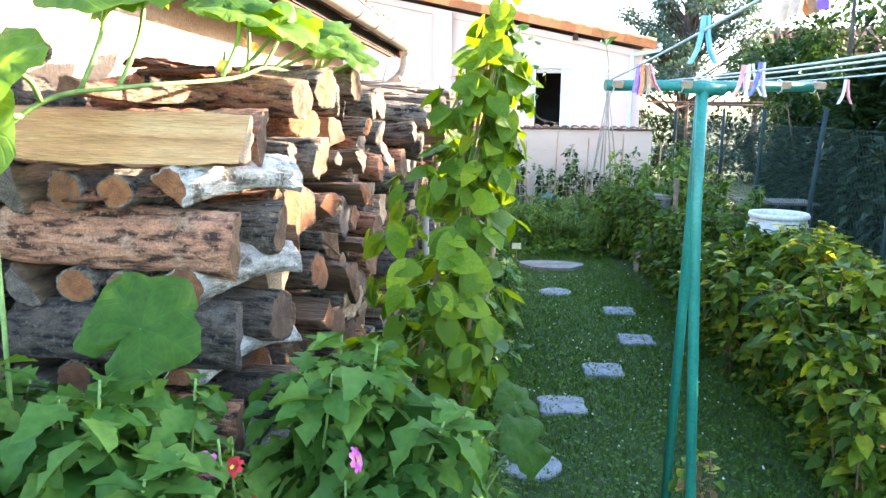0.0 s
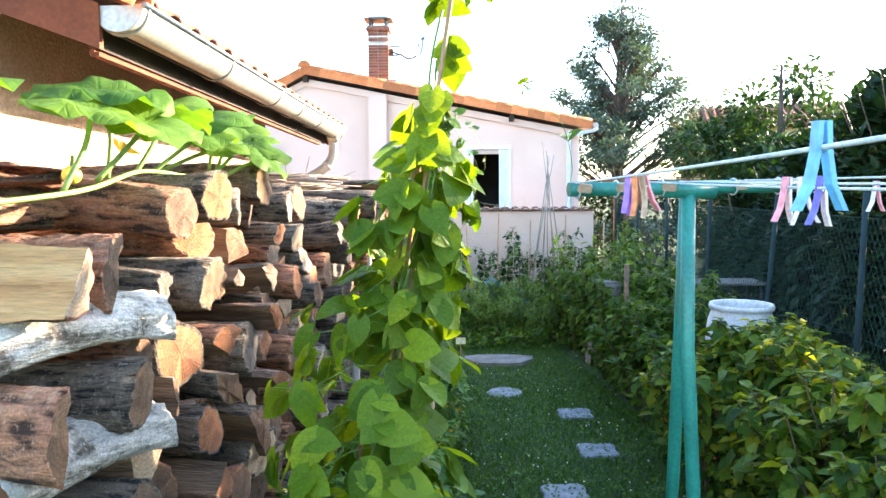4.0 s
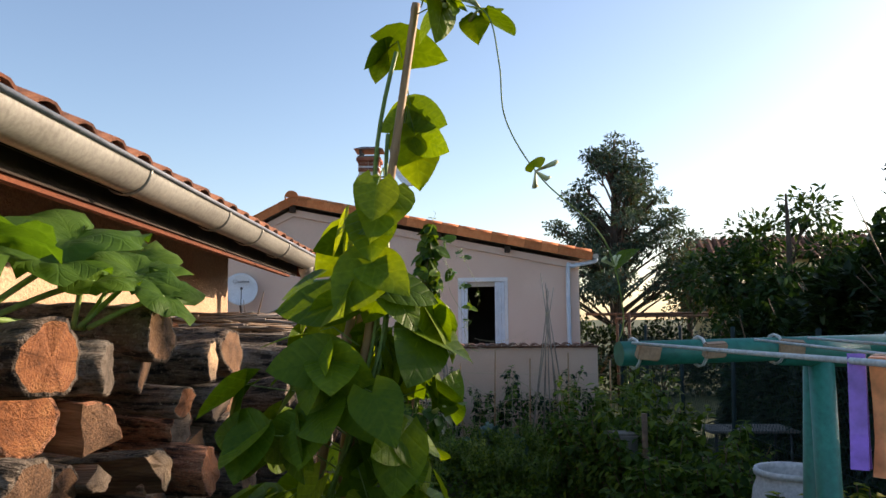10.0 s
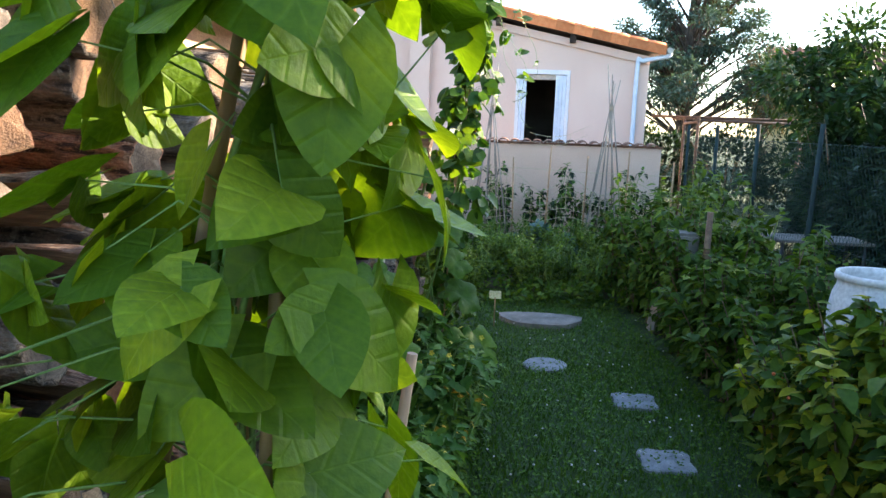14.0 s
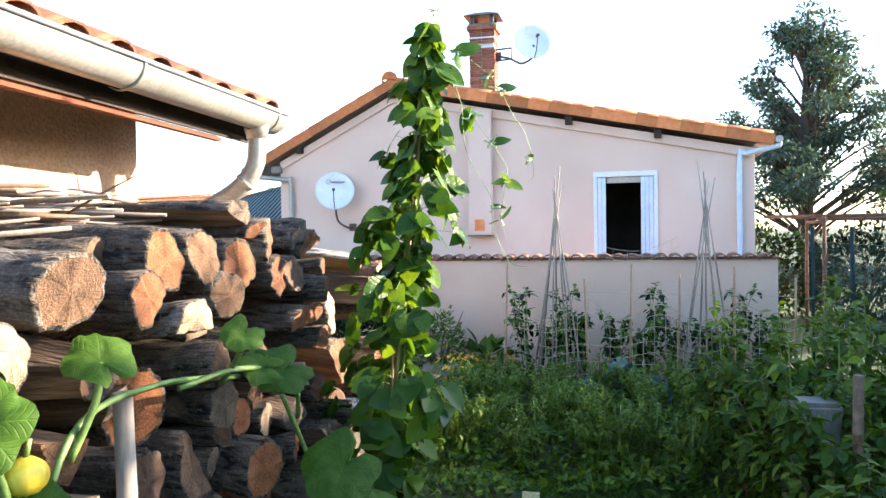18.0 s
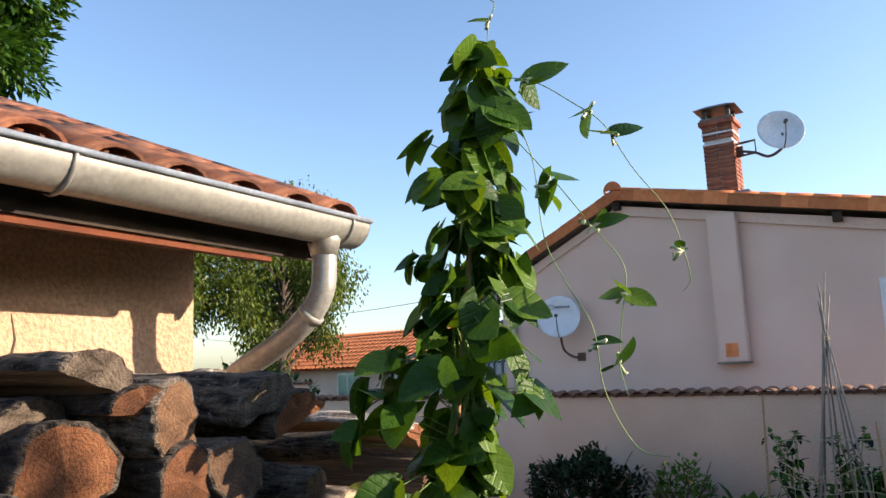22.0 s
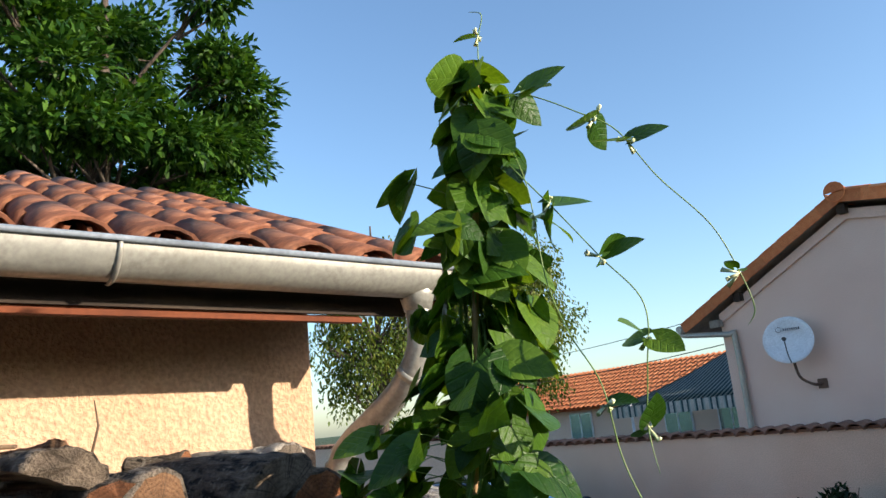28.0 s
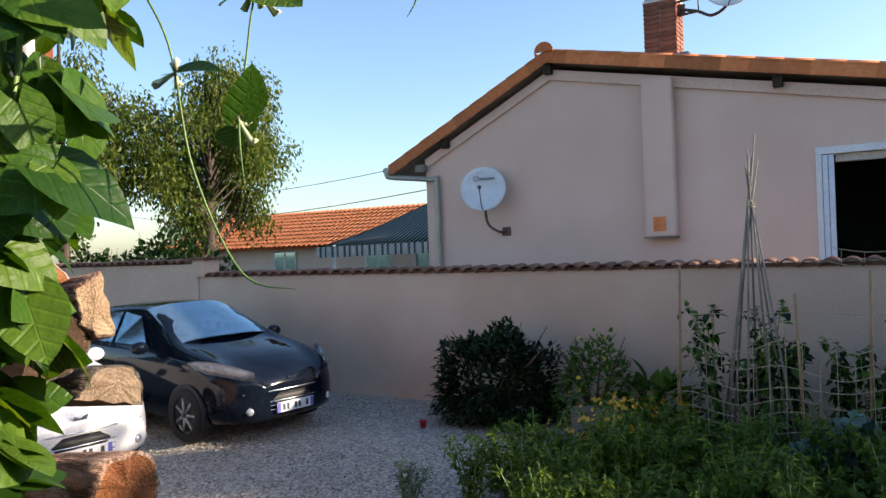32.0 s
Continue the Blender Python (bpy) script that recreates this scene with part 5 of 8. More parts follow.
def build_sticks():
    b = thing("stick_bundle", "loose bundle of thin dry sticks on the woodpile", "sticks")
    rng = random.Random(5)
    for i in range(130):
        y, x = rng.uniform(6.8, 8.15), rng.uniform(1.8, 2.4)
        L, turn = rng.uniform(0.25, 0.65), rng.gauss(0.15, 0.55)
        z = 2.15 + rng.uniform(0, 0.15)
        d = Vector((math.cos(turn), math.sin(turn), rng.uniform(-0.06, 0.06)))
        p = Vector((x, y, z))
        pts = [p - d * L / 2, p + Vector((0, rng.uniform(-0.03, 0.03), rng.uniform(-0.015, 0.02))), p + d * L / 2]
        r = rng.uniform(0.004, 0.01)
        part("stick", tube(bmesh.new(), pts, [r, r, r * 0.7], 5), rng.choice((M["cane"], M["woody"], M["woody"], M["greywood"])), b)
    for x, y, dx, dz in ((2.3, 7.3, 0.05, 0.22), (2.35, 7.9, 0.25, 0.12), (1.9, 8.5, -0.02, 0.2), (2.2, 8.1, 0.3, 0.05)):
        part("twig", tube(bmesh.new(), [(x, y, 2.22), (x + dx * 0.5, y + 0.03, 2.22 + dz * 0.6), (x + dx, y + 0.02, 2.22 + dz)], [0.005, 0.004, 0.002], 5), M["woody"], b)


build_sticks()


def build_bark():
    rng = random.Random(8)
    for i, (x, y, z, turn, L, w) in enumerate(((2.05, 4.1, 2.22, 60, 0.42, 0.11), (1.85, 4.6, 2.26, 75, 0.5, 0.13), (2.1, 4.0, 2.21, 20, 0.3, 0.07), (2.15, 3.5, 1.78, 4, 0.45, 0.12), (2.2, 5.55, 2.2, 80, 0.35, 0.09), (1.9, 6.6, 2.22, 50, 0.4, 0.1))):
        bm = bmesh.new()
        g = []
        for a in range(9):
            u = a / 8 - 0.5
            g.append([bm.verts.new((u * L, (v / 5 - 0.5) * w * (1 + 0.3 * noise.noise((u * 5, i, v))), 0.035 * math.cos((v / 5 - 0.5) * 2.6) + 0.02 * noise.noise((u * 6, v, i)))) for v in range(6)])
        for a in range(8):
            for v in range(5):
                bm.faces.new((g[a][v], g[a + 1][v], g[a + 1][v + 1], g[a][v + 1])).smooth = True
        bmesh.ops.solidify(bm, geom=bm.faces, thickness=0.008)
        ob = part("bark_piece", bm, M["barkred"], None, m=pose(x, y, z, rng.uniform(-12, 12), rng.uniform(-8, 8), turn))
        tagged(ob, "curled piece of red-brown bark on the woodpile", "bark", "bark on the woodpile")


build_bark()


# ---- climbing beans ----
def bean_leaf_meshes(mat):
    out = []
    for v, f in HEART:
        out.append(raw_mesh("leaf", v, f, mat, smooth=True))
    return out


def leaf_pose(p, d, up, s):
    d, up = Vector(d).normalized(), Vector(up)
    x = d.cross(up).normalized()
    z = x.cross(d)
    m = Matrix((x, d, z)).transposed().to_4x4()
    m.translation = p
    return m @ Matrix.Diagonal((s, s, s, 1))


def build_beans(label, canes, levels, mat, seed, size, bare, low, plain):
    """Canes wrapped in twining stems, with three-leaf sprays; levels: height, reach, sprays to the metre."""
    b = thing("bean_plant", label, "bean plant", "climbing beans")
    rng = random.Random(seed)
    for a, c, r in canes:
        bm = bmesh.new()
        a, c = Vector(a), Vector(c)
        L = (c - a).length
        k = max(2, int(L / 0.26))
        pts, rs = [], []
        for i in range(k + 1):
            p = a.lerp(c, i / k)
            for dz, rr in ((-0.012, r), (0.0, r * 1.18), (0.012, r)):
                pts.append(p + (c - a).normalized() * dz)
                rs.append(rr * (1 - 0.25 * i / k))
        tube(bm, pts, rs, 8)
        part("cane", bm, M["bamboo"], b, "bamboo cane")
    a, c = Vector(canes[0][0]), Vector(canes[0][1])
    for s in range(5):
        ph, rr = rng.uniform(0, 6.28), rng.uniform(0.012, 0.028)
        pts = []
        for i in range(70):
            u = i / 69 * (0.97 - 0.05 * s * bare)
            p = a.lerp(c, u)
            w = ph + u * (16 + 3 * s)
            pts.append(p + Vector((math.cos(w), math.sin(w), 0)) * (rr + 0.012 * math.sin(u * 9 + s)))
        part("vine", tube(bmesh.new(), pts, 0.0042, 5), M["stem"], b, "twining green stem")
    leaves = bean_leaf_meshes(mat)
    stalks = bmesh.new()
    count, under = 0, []
    for (z0, z1, reach0, reach1, per) in levels:
        n = int((z1 - z0) * per)
        for i in range(n):
            z = z0 + (z1 - z0) * (i + rng.random()) / n
            u = (z - a.z) / (c.z - a.z)
            p = a.lerp(c, min(1, u))
            reach = reach0 + (reach1 - reach0) * (z - z0) / (z1 - z0)
            ang = rng.uniform(0, 2 * math.pi)
            out = Vector((math.cos(ang), math.sin(ang), 0))
            rad = reach * rng.uniform(0.18, 1.0) * (((0.35 if z < 2.1 else 0.6) if out.y > 0 else 1.0) if not bare else (1.35 if out.x < 0 and z < 1.8 else 0.8 if out.x > 0 else 1.0))
            q = p + out * rad + Vector((0, 0, rng.uniform(-0.02, 0.06)))
            tube(stalks, [p + out * 0.015, p + out * rad * 0.5 + Vector((0, 0, 0.035)), q], [0.0018, 0.0015, 0.0012], 4, False)
            for t in ((0,) if rng.random() < 0.25 else (-1, 0, 1)):
                side = Vector((-out.y, out.x, 0))
                d = out * (0.5 - 0.2 * abs(t)) + side * t * 0.7 + Vector((rng.gauss(0, 0.3), rng.gauss(0, 0.3), rng.uniform(-1.0, 0.05)))
                up = Vector((out.x + rng.gauss(0, 0.45), out.y - 0.2 + rng.gauss(0, 0.45), rng.uniform(0.25, 1.0)))
                sc = size * rng.uniform(0.6, 1.2)
                if z > low:
                    put("leaf", rng.choice(leaves), b, m=leaf_pose(q, d, up, sc))
                else:
                    under.append((np.array(q), np.array(d), np.array(up), sc))
                count += 1
    tagged(put("foliage", cloud("foliage", HEART, under, [plain]), b, "lower leaves"), kind="stuff")
    tagged(part("stalk", stalks, M["stem"], b, "thin leaf stalks"), kind="stuff")
    return b


def vine_spray(b, pts, leaves_at, mat, seed, r=0.0014):
    """A free tendril with a few leaves and flower buds."""
    rng = random.Random(seed)
    line = spline(pts, 8)
    part("vine", tube(bmesh.new(), line, [r] * (len(line) - 6) + [r * 0.8, r * 0.7, r * 0.6, r * 0.5, r * 0.4, r * 0.3], 5), M["stem"], b, "hanging green tendril")
    lv = bean_leaf_meshes(mat)
    bud = bmesh.new()
    for u, s, n in leaves_at:
        p = line[min(len(line) - 1, int(u * (len(line) - 1)))]
        for t in range(n):
            d = Vector((rng.gauss(0.2, 0.6), rng.gauss(0, 0.6), rng.uniform(-0.5, 0.5)))
            q = p + d * 0.02
            put("leaf", rng.choice(lv), b, m=leaf_pose(q, d, (rng.gauss(0, 0.5), -0.6, 0.8), s * rng.uniform(0.7, 1.1)))
        for t in range(3):
            q = p + Vector((rng.uniform(-0.03, 0.03), rng.uniform(-0.03, 0.03), rng.uniform(-0.03, 0.02)))
            tube(bud, [p, q, q + Vector((0.006, 0, 0.004))], [0.0015, 0.005, 0.003], 5)
    tagged(part("bud", bud, M["paleflower"], b, "pale bean buds"), kind="stuff")


BA = build_beans("tall climbing bean on bamboo canes beside the lawn path",
                 [((3.02, 4.33, 0), (3.46, 4.12, 2.83), 0.01), ((2.86, 4.25, 0), (3.38, 4.2, 2.5), 0.011), ((3.22, 4.2, 0), (3.36, 4.22, 2.3), 0.011), ((3.0, 4.62, 0), (3.36, 4.25, 2.4), 0.011)],
                 [(0.25, 0.9, 0.42, 0.38, 120), (0.9, 1.7, 0.37, 0.3, 150), (1.7, 2.22, 0.27, 0.19, 135), (2.22, 2.48, 0.18, 0.13, 46), (2.48, 2.86, 0.12, 0.08, 14)], M["bean"], 21, 0.104, 1, 1.3, M["bean"])
vine_spray(BA, [(3.46, 4.12, 2.82), (3.53, 4.08, 2.83), (3.59, 4.05, 2.79), (3.61, 4.05, 2.7), (3.62, 4.05, 2.6), (3.68, 4.06, 2.5), (3.79, 4.1, 2.4), (3.83, 4.14, 2.27), (3.82, 4.15, 2.21)], ((0.1, 0.1, 2), (0.22, 0.07, 3), (0.62, 0.05, 1), (0.8, 0.05, 1)), M["bean"], 5)
vine_spray(BA, [(3.3, 4.25, 1.9), (3.42, 4.2, 2.0), (3.52, 4.2, 2.12)], ((0.5, 0.09, 2), (0.9, 0.07, 2)), M["bean"], 6)
BB = build_beans("tall climbing bean on a cane at the end of the woodpile",
                 [((2.98, 8.8, 0), (3.29, 8.97, 3.0), 0.009), ((3.08, 8.75, 0), (3.14, 8.86, 1.7), 0.008), ((2.9, 8.95, 0), (3.13, 8.88, 1.8), 0.008)],
                 [(0.35, 1.2, 0.32, 0.29, 84), (1.2, 1.9, 0.31, 0.28, 140), (1.9, 2.5, 0.27, 0.21, 138), (2.5, 2.98, 0.2, 0.12, 92), (2.98, 3.1, 0.06, 0.04, 24)], M["beanb"], 33, 0.091, 0, 1.75, M["beanb"])
vine_spray(BB, [(3.32, 8.97, 2.93), (3.42, 8.98, 2.9), (3.5, 9.05, 2.84), (3.55, 9.1, 2.79), (3.6, 9.14, 2.68), (3.66, 9.2, 2.57), (3.68, 9.24, 2.47), (3.685, 9.26, 2.4), (3.66, 9.27, 2.37)], ((0.12, 0.1, 3), (0.3, 0.075, 2), (0.42, 0.065, 2), (0.75, 0.03, 2)), M["beanb"], 7)
vine_spray(BB, [(3.36, 8.95, 2.85), (3.42, 8.95, 2.7), (3.44, 8.95, 2.5), (3.5, 8.93, 2.38), (3.55, 8.94, 2.28), (3.56, 8.96, 2.14), (3.62, 8.97, 2.02), (3.69, 8.98, 2.0)], ((0.2, 0.07, 1), (0.62, 0.05, 1)), M["beanb"], 8)
vine_spray(BB, [(3.38, 8.95, 2.75), (3.47, 8.97, 2.63), (3.54, 9.0, 2.52), (3.6, 9.03, 2.42), (3.585, 9.03, 2.3), (3.575, 9.02, 2.2), (3.6, 9.0, 2.12)], ((0.15, 0.09, 2), (0.35, 0.085, 2), (0.6, 0.06, 3), (0.85, 0.06, 2)), M["beanb"], 9)
vine_spray(BB, [(3.3, 8.97, 3.0), (3.31, 8.97, 3.08), (3.33, 8.97, 3.13), (3.3, 8.96, 3.15)], ((0.4, 0.06, 1),), M["beanb"], 10)


# ---- squash, with its great leaves ----
SQ_MESH = [raw_mesh("leaf", v, f, M["squash"], smooth=True) for v, f in SQUASH]


def build_squash(label, vine, leaves, fruits, blooms=()):
    s = thing("squash_plant", label, "squash plant", "squash plants")
    part("vine", tube(bmesh.new(), spline(vine, 6), 0.0085, 7), M["stem"], s, "thick green vine")
    rng = random.Random(len(leaves))
    for base, top, size, tip in leaves:
        base, top = Vector(base), Vector(top)
        mid = base.lerp(top, 0.5) + Vector((0.02, 0.01, 0.02))
        part("leaf_stalk", tube(bmesh.new(), spline([base, mid, top], 4), [0.009] * 8 + [0.006], 6), M["stem"], s, "pale green leaf stalk")
        n = Vector(tip).normalized()
        ex = n.orthogonal().normalized()
        m = Matrix((ex, n.cross(ex), n)).transposed().to_4x4()
        m.translation = top
        put("leaf", rng.choice(SQ_MESH), s, m=m @ pose(0, 0, 0, 0, 0, rng.uniform(0, 360)) @ Matrix.Diagonal((size, size, size, 1)))
    for p, r in fruits:
        bm = bmesh.new()
        bmesh.ops.create_uvsphere(bm, u_segments=16, v_segments=10, radius=r)
        for v in bm.verts:
            a = math.atan2(v.co.y, v.co.x)
            v.co *= 1 + 0.03 * math.cos(8 * a)
            v.co.z *= 0.92
        part("fruit", bm, M["yellow"], s, "small pale yellow squash", True, m=pose(*p))
        part("fruit_stalk", tube(bmesh.new(), [(p[0], p[1], p[2] + r * 0.85), (p[0], p[1] + 0.01, p[2] + r + 0.03)], 0.006, 6), M["stem"], s)
    for p in blooms:
        bm = bmesh.new()
        for k in range(5):
            a = k * 2 * math.pi / 5
            c, d = Vector((math.cos(a), math.sin(a), 0)), Vector((-math.sin(a), math.cos(a), 0))
            q = [bm.verts.new(x) for x in ((0, 0, 0), c * 0.03 - d * 0.02 + Vector((0, 0, 0.03)), c * 0.075 + Vector((0, 0, 0.03)), c * 0.03 + d * 0.02 + Vector((0, 0, 0.03)))]
            bm.faces.new(q)
        part("blossom", bm, M["yellow"], s, "yellow squash blossom", m=pose(*p, rng.uniform(-40, 40), rng.uniform(-40, 40)))
    return s


build_squash("squash vine trailing over the woodpile top", [(1.75, 3.2, 1.9), (1.95, 3.35, 2.1), (2.15, 3.5, 2.15), (2.35, 3.95, 2.2), (2.3, 4.5, 2.27), (2.32, 4.9, 2.26), (2.36, 5.12, 2.24)],
             [((2.03, 3.42, 2.13), (2.1, 3.5, 2.44), 0.43, (0.15, -0.3, 0.9)), ((2.12, 3.5, 2.14), (2.17, 3.62, 2.43), 0.38, (-0.2, -0.25, 0.9)), ((2.33, 3.9, 2.2), (2.37, 4.0, 2.42), 0.38, (0.25, -0.1, 0.9)), ((2.32, 4.2, 2.24), (2.28, 4.25, 2.5), 0.45, (0.1, -0.2, 0.95)),
              ((2.33, 4.1, 2.23), (2.46, 4.2, 2.42), 0.33, (0.4, -0.4, 0.8)), ((2.28, 4.5, 2.26), (2.35, 4.6, 2.47), 0.38, (0.1, 0.1, 0.95)), ((2.24, 4.75, 2.27), (2.4, 4.85, 2.42), 0.30, (0.3, -0.2, 0.9)), ((2.22, 4.85, 2.27), (2.45, 5.0, 2.38), 0.25, (0.3, -0.3, 0.9)), ((2.36, 5.05, 2.24), (2.38, 5.0, 2.5), 0.43, (0.2, -0.35, 0.9)), ((2.36, 5.08, 2.24), (2.45, 5.28, 2.42), 0.35, (0.35, -0.3, 0.85)), ((2.36, 5.1, 2.24), (2.34, 5.4, 2.47), 0.38, (0.2, -0.4, 0.9)), ((2.38, 5.1, 2.24), (2.58, 5.2, 2.34), 0.25, (0.5, -0.4, 0.75)),
              ((1.95, 3.33, 2.1), (1.92, 3.18, 2.2), 0.33, (-0.1, -0.75, 0.65)), ((1.9, 3.3, 2.05), (1.82, 3.12, 2.0), 0.38, (0.1, -0.85, 0.5))], [((2.28, 4.05, 2.25), 0.03)], [(2.25, 4.45, 2.34)])
build_squash("squash vine with broad leaves before the woodpile", [(2.1, 3.0, 0.0), (2.2, 3.05, 0.7), (2.3, 3.1, 1.2), (2.38, 3.1, 1.4)],
             [((2.3, 3.1, 1.2), (2.38, 3.08, 1.43), 0.36, (0.15, -0.75, 0.6)), ((2.2, 3.05, 0.6), (2.16, 2.85, 1.0), 0.4, (-0.1, -0.6, 0.8)), ((2.15, 3.0, 0.5), (2.0, 2.8, 0.95), 0.42, (0.1, -0.7, 0.7)), ((2.2, 3.05, 0.7), (2.55, 2.95, 0.8), 0.3, (0.3, -0.6, 0.7)), ((2.1, 3.0, 0.3), (1.9, 2.75, 1.15), 0.34, (-0.2, -0.6, 0.7))], [])
build_squash("squash vine climbing the face of the woodpile", [(2.98, 6.95, 0.0), (2.96, 7.05, 0.8), (2.93, 7.1, 1.35), (2.9, 7.25, 1.7), (2.88, 7.6, 1.75), (2.9, 8.0, 1.7)],
             [((2.94, 7.05, 1.4), (2.94, 6.97, 1.8), 0.19, (0.6, -0.6, 0.5)), ((2.93, 7.1, 1.3), (2.96, 7.03, 1.62), 0.18, (0.5, -0.5, 0.7)), ((2.9, 7.25, 1.65), (2.93, 7.32, 1.86), 0.16, (0.5, -0.4, 0.75)), ((2.96, 7.05, 0.9), (3.05, 6.92, 1.22), 0.2, (0.5, -0.6, 0.6)), ((2.88, 7.7, 1.72), (2.95, 8.05, 1.72), 0.15, (0.5, -0.4, 0.75)), ((2.96, 7.05, 0.8), (2.95, 6.8, 1.3), 0.18, (0.5, -0.6, 0.6)), ((2.9, 7.9, 1.7), (3.0, 7.85, 1.85), 0.13, (0.5, -0.5, 0.7)), ((2.98, 6.95, 0.5), (3.1, 6.75, 0.95), 0.2, (0.4, -0.5, 0.75))],
             [((2.96, 7.06, 1.68), 0.042)], [(3.0, 6.9, 1.0)])
build_squash("squash with broad leaves at the foot of the bean", [(3.0, 8.5, 0.0), (3.05, 8.6, 0.6), (3.0, 8.4, 1.2), (2.95, 8.2, 1.6)],
             [((3.0, 8.5, 0.5), (3.25, 8.5, 0.85), 0.28, (0.5, -0.5, 0.7)), ((3.0, 8.45, 0.8), (3.12, 8.3, 1.32), 0.27, (0.4, -0.7, 0.6)), ((3.0, 8.5, 0.3), (3.4, 8.7, 0.45), 0.3, (0.7, -0.5, 0.5)), ((3.0, 8.5, 0.4), (3.3, 8.2, 0.6), 0.26, (0.5, -0.6, 0.6)), ((2.96, 8.3, 1.5), (3.0, 8.1, 1.7), 0.2, (0.5, -0.5, 0.7)), ((3.0, 8.45, 1.0), (3.2, 8.45, 1.1), 0.24, (0.6, -0.5, 0.6))], [])
build_squash("squash with broad leaves at the foot of the near bean", [(3.1, 4.1, 0.0), (3.2, 4.2, 0.3), (3.3, 4.5, 0.4)],
             [((3.2, 4.2, 0.3), (3.55, 4.35, 0.55), 0.3, (0.6, -0.5, 0.6)), ((3.2, 4.2, 0.2), (3.45, 4.0, 0.4), 0.26, (0.5, -0.5, 0.7)), ((3.3, 4.5, 0.4), (3.5, 4.75, 0.6), 0.26, (0.5, -0.4, 0.7)), ((3.2, 4.2, 0.3), (3.3, 3.9, 0.6), 0.22, (0.4, -0.6, 0.7)), ((3.1, 4.1, 0.1), (2.95, 3.75, 0.5), 0.25, (0.2, -0.6, 0.7))], [])


# ---- leafy plants ----
def leafy(name, label, cat, group, h, spread, stems, leaves, size, mat, seed, shapes=MIDL, droop=0.4, stem_mat=None, extras=None, kind="", leaf_mix=None):
    """An upright leafy plant at the origin: stems and a head of leaves along them."""
    p = thing(name, label, cat, group, kind)
    rng = random.Random(seed)
    bm = bmesh.new()
    places = []
    tips = []
    for s in range(stems):
        a = rng.uniform(0, 2 * math.pi)
        lean = spread * rng.uniform(0.2, 1)
        hh = h * rng.uniform(0.65, 1.0)
        base = Vector((rng.uniform(-1, 1) * spread * 0.35, rng.uniform(-1, 1) * spread * 0.35, -0.03))
        top = base + Vector((math.cos(a) * lean, math.sin(a) * lean, hh))
        mid = base.lerp(top, 0.55) + Vector((-math.cos(a), -math.sin(a), 0.3)) * lean * 0.2
        line = spline([base, mid, top], 5)
        tube(bm, line, [0.006 * (1 - 0.6 * i / len(line)) * (1 + h * 0.4) for i in range(len(line))], 5)
        tips.append(top)
        for k in range(5):
            ang = rng.uniform(0, 2 * math.pi)
            places.append((np.array(top) - np.array([0, 0, 0.02 * k]), np.array([math.cos(ang), math.sin(ang), rng.uniform(-0.3, 0.6)]), np.array([rng.gauss(0, 0.3), rng.gauss(0, 0.3), 1.0]), size * rng.uniform(0.5, 0.9)))
        for k in range(leaves // stems):
            u = rng.uniform(0.12, 1.0) ** 0.8
            q = line[min(len(line) - 1, int(u * (len(line) - 1)))]
            ang = rng.uniform(0, 2 * math.pi)
            out = np.array([math.cos(ang), math.sin(ang), 0.0])
            pos = np.array(q) + out * rng.uniform(0.02, 0.5) * size * 1.6 + np.array([0, 0, rng.uniform(-0.03, 0.03)])
            d = out + np.array([rng.gauss(0, 0.3), rng.gauss(0, 0.3), rng.uniform(-droop - 0.5, 0.35)])
            places.append((pos, d, np.array([rng.gauss(0, 0.3), rng.gauss(0, 0.3), 1.0]), size * rng.uniform(0.6, 1.2)))
    tagged(part("stem", bm, stem_mat or M["stem"], p), kind="stuff")
    mats = [mat] if leaf_mix is None else [mat, leaf_mix[0]]
    tagged(put("foliage", cloud("foliage", shapes, places, mats, None if leaf_mix is None else (lambda i: 1 if (i * 7919) % 100 < leaf_mix[1] else 0)), p), kind="stuff")
    if extras:
        extras(p, tips, rng)
    return p


def flowers(mat, r, petals, per, heart="yellow", label="flower"):
    def add(p, tips, rng):
        bm = bmesh.new()
        for k in range(petals):
            a = 2 * math.pi * k / petals
            c, d = Vector((math.cos(a), math.sin(a), 0)), Vector((-math.sin(a), math.cos(a), 0))
            q = [bm.verts.new(x) for x in (c * 0.1 * r, c * 0.6 * r - d * 0.32 * r + Vector((0, 0, 0.15 * r)), c * r - d * 0.15 * r, c * r + d * 0.15 * r, c * 0.6 * r + d * 0.32 * r + Vector((0, 0, 0.15 * r)))]
            bm.faces.new(q).material_index = 0
        hh = [bm.verts.new((0.22 * r * math.cos(k * 1.047), 0.22 * r * math.sin(k * 1.047), 0.12 * r)) for k in range(6)]
        bm.faces.new(hh).material_index = 1
        me = mesh_of("flower", bm, mat, M[heart])
        for k in range(per):
            t = tips[k % len(tips)]
            put("flower", me, p, label, m=pose(t.x + rng.uniform(-0.05, 0.05), t.y + rng.uniform(-0.05, 0.05), t.z + rng.uniform(-0.02, 0.07), rng.uniform(20, 75), 0, rng.uniform(-50, 50)))
    return add


def berries(mat, r, n, low=0.3):
    def add(p, tips, rng):
        bm = bmesh.new()
        bmesh.ops.create_icosphere(bm, subdivisions=1, radius=r)
        me = mesh_of("berry", bm, mat)
        me.polygons.foreach_set("use_smooth", [True] * len(me.polygons))
        for k in range(n):
            t = tips[k % len(tips)] * rng.uniform(low, 1)
            put("berry", me, p, m=pose(t.x + rng.uniform(-0.08, 0.08), t.y + rng.uniform(-0.08, 0.08), t.z))
    return add


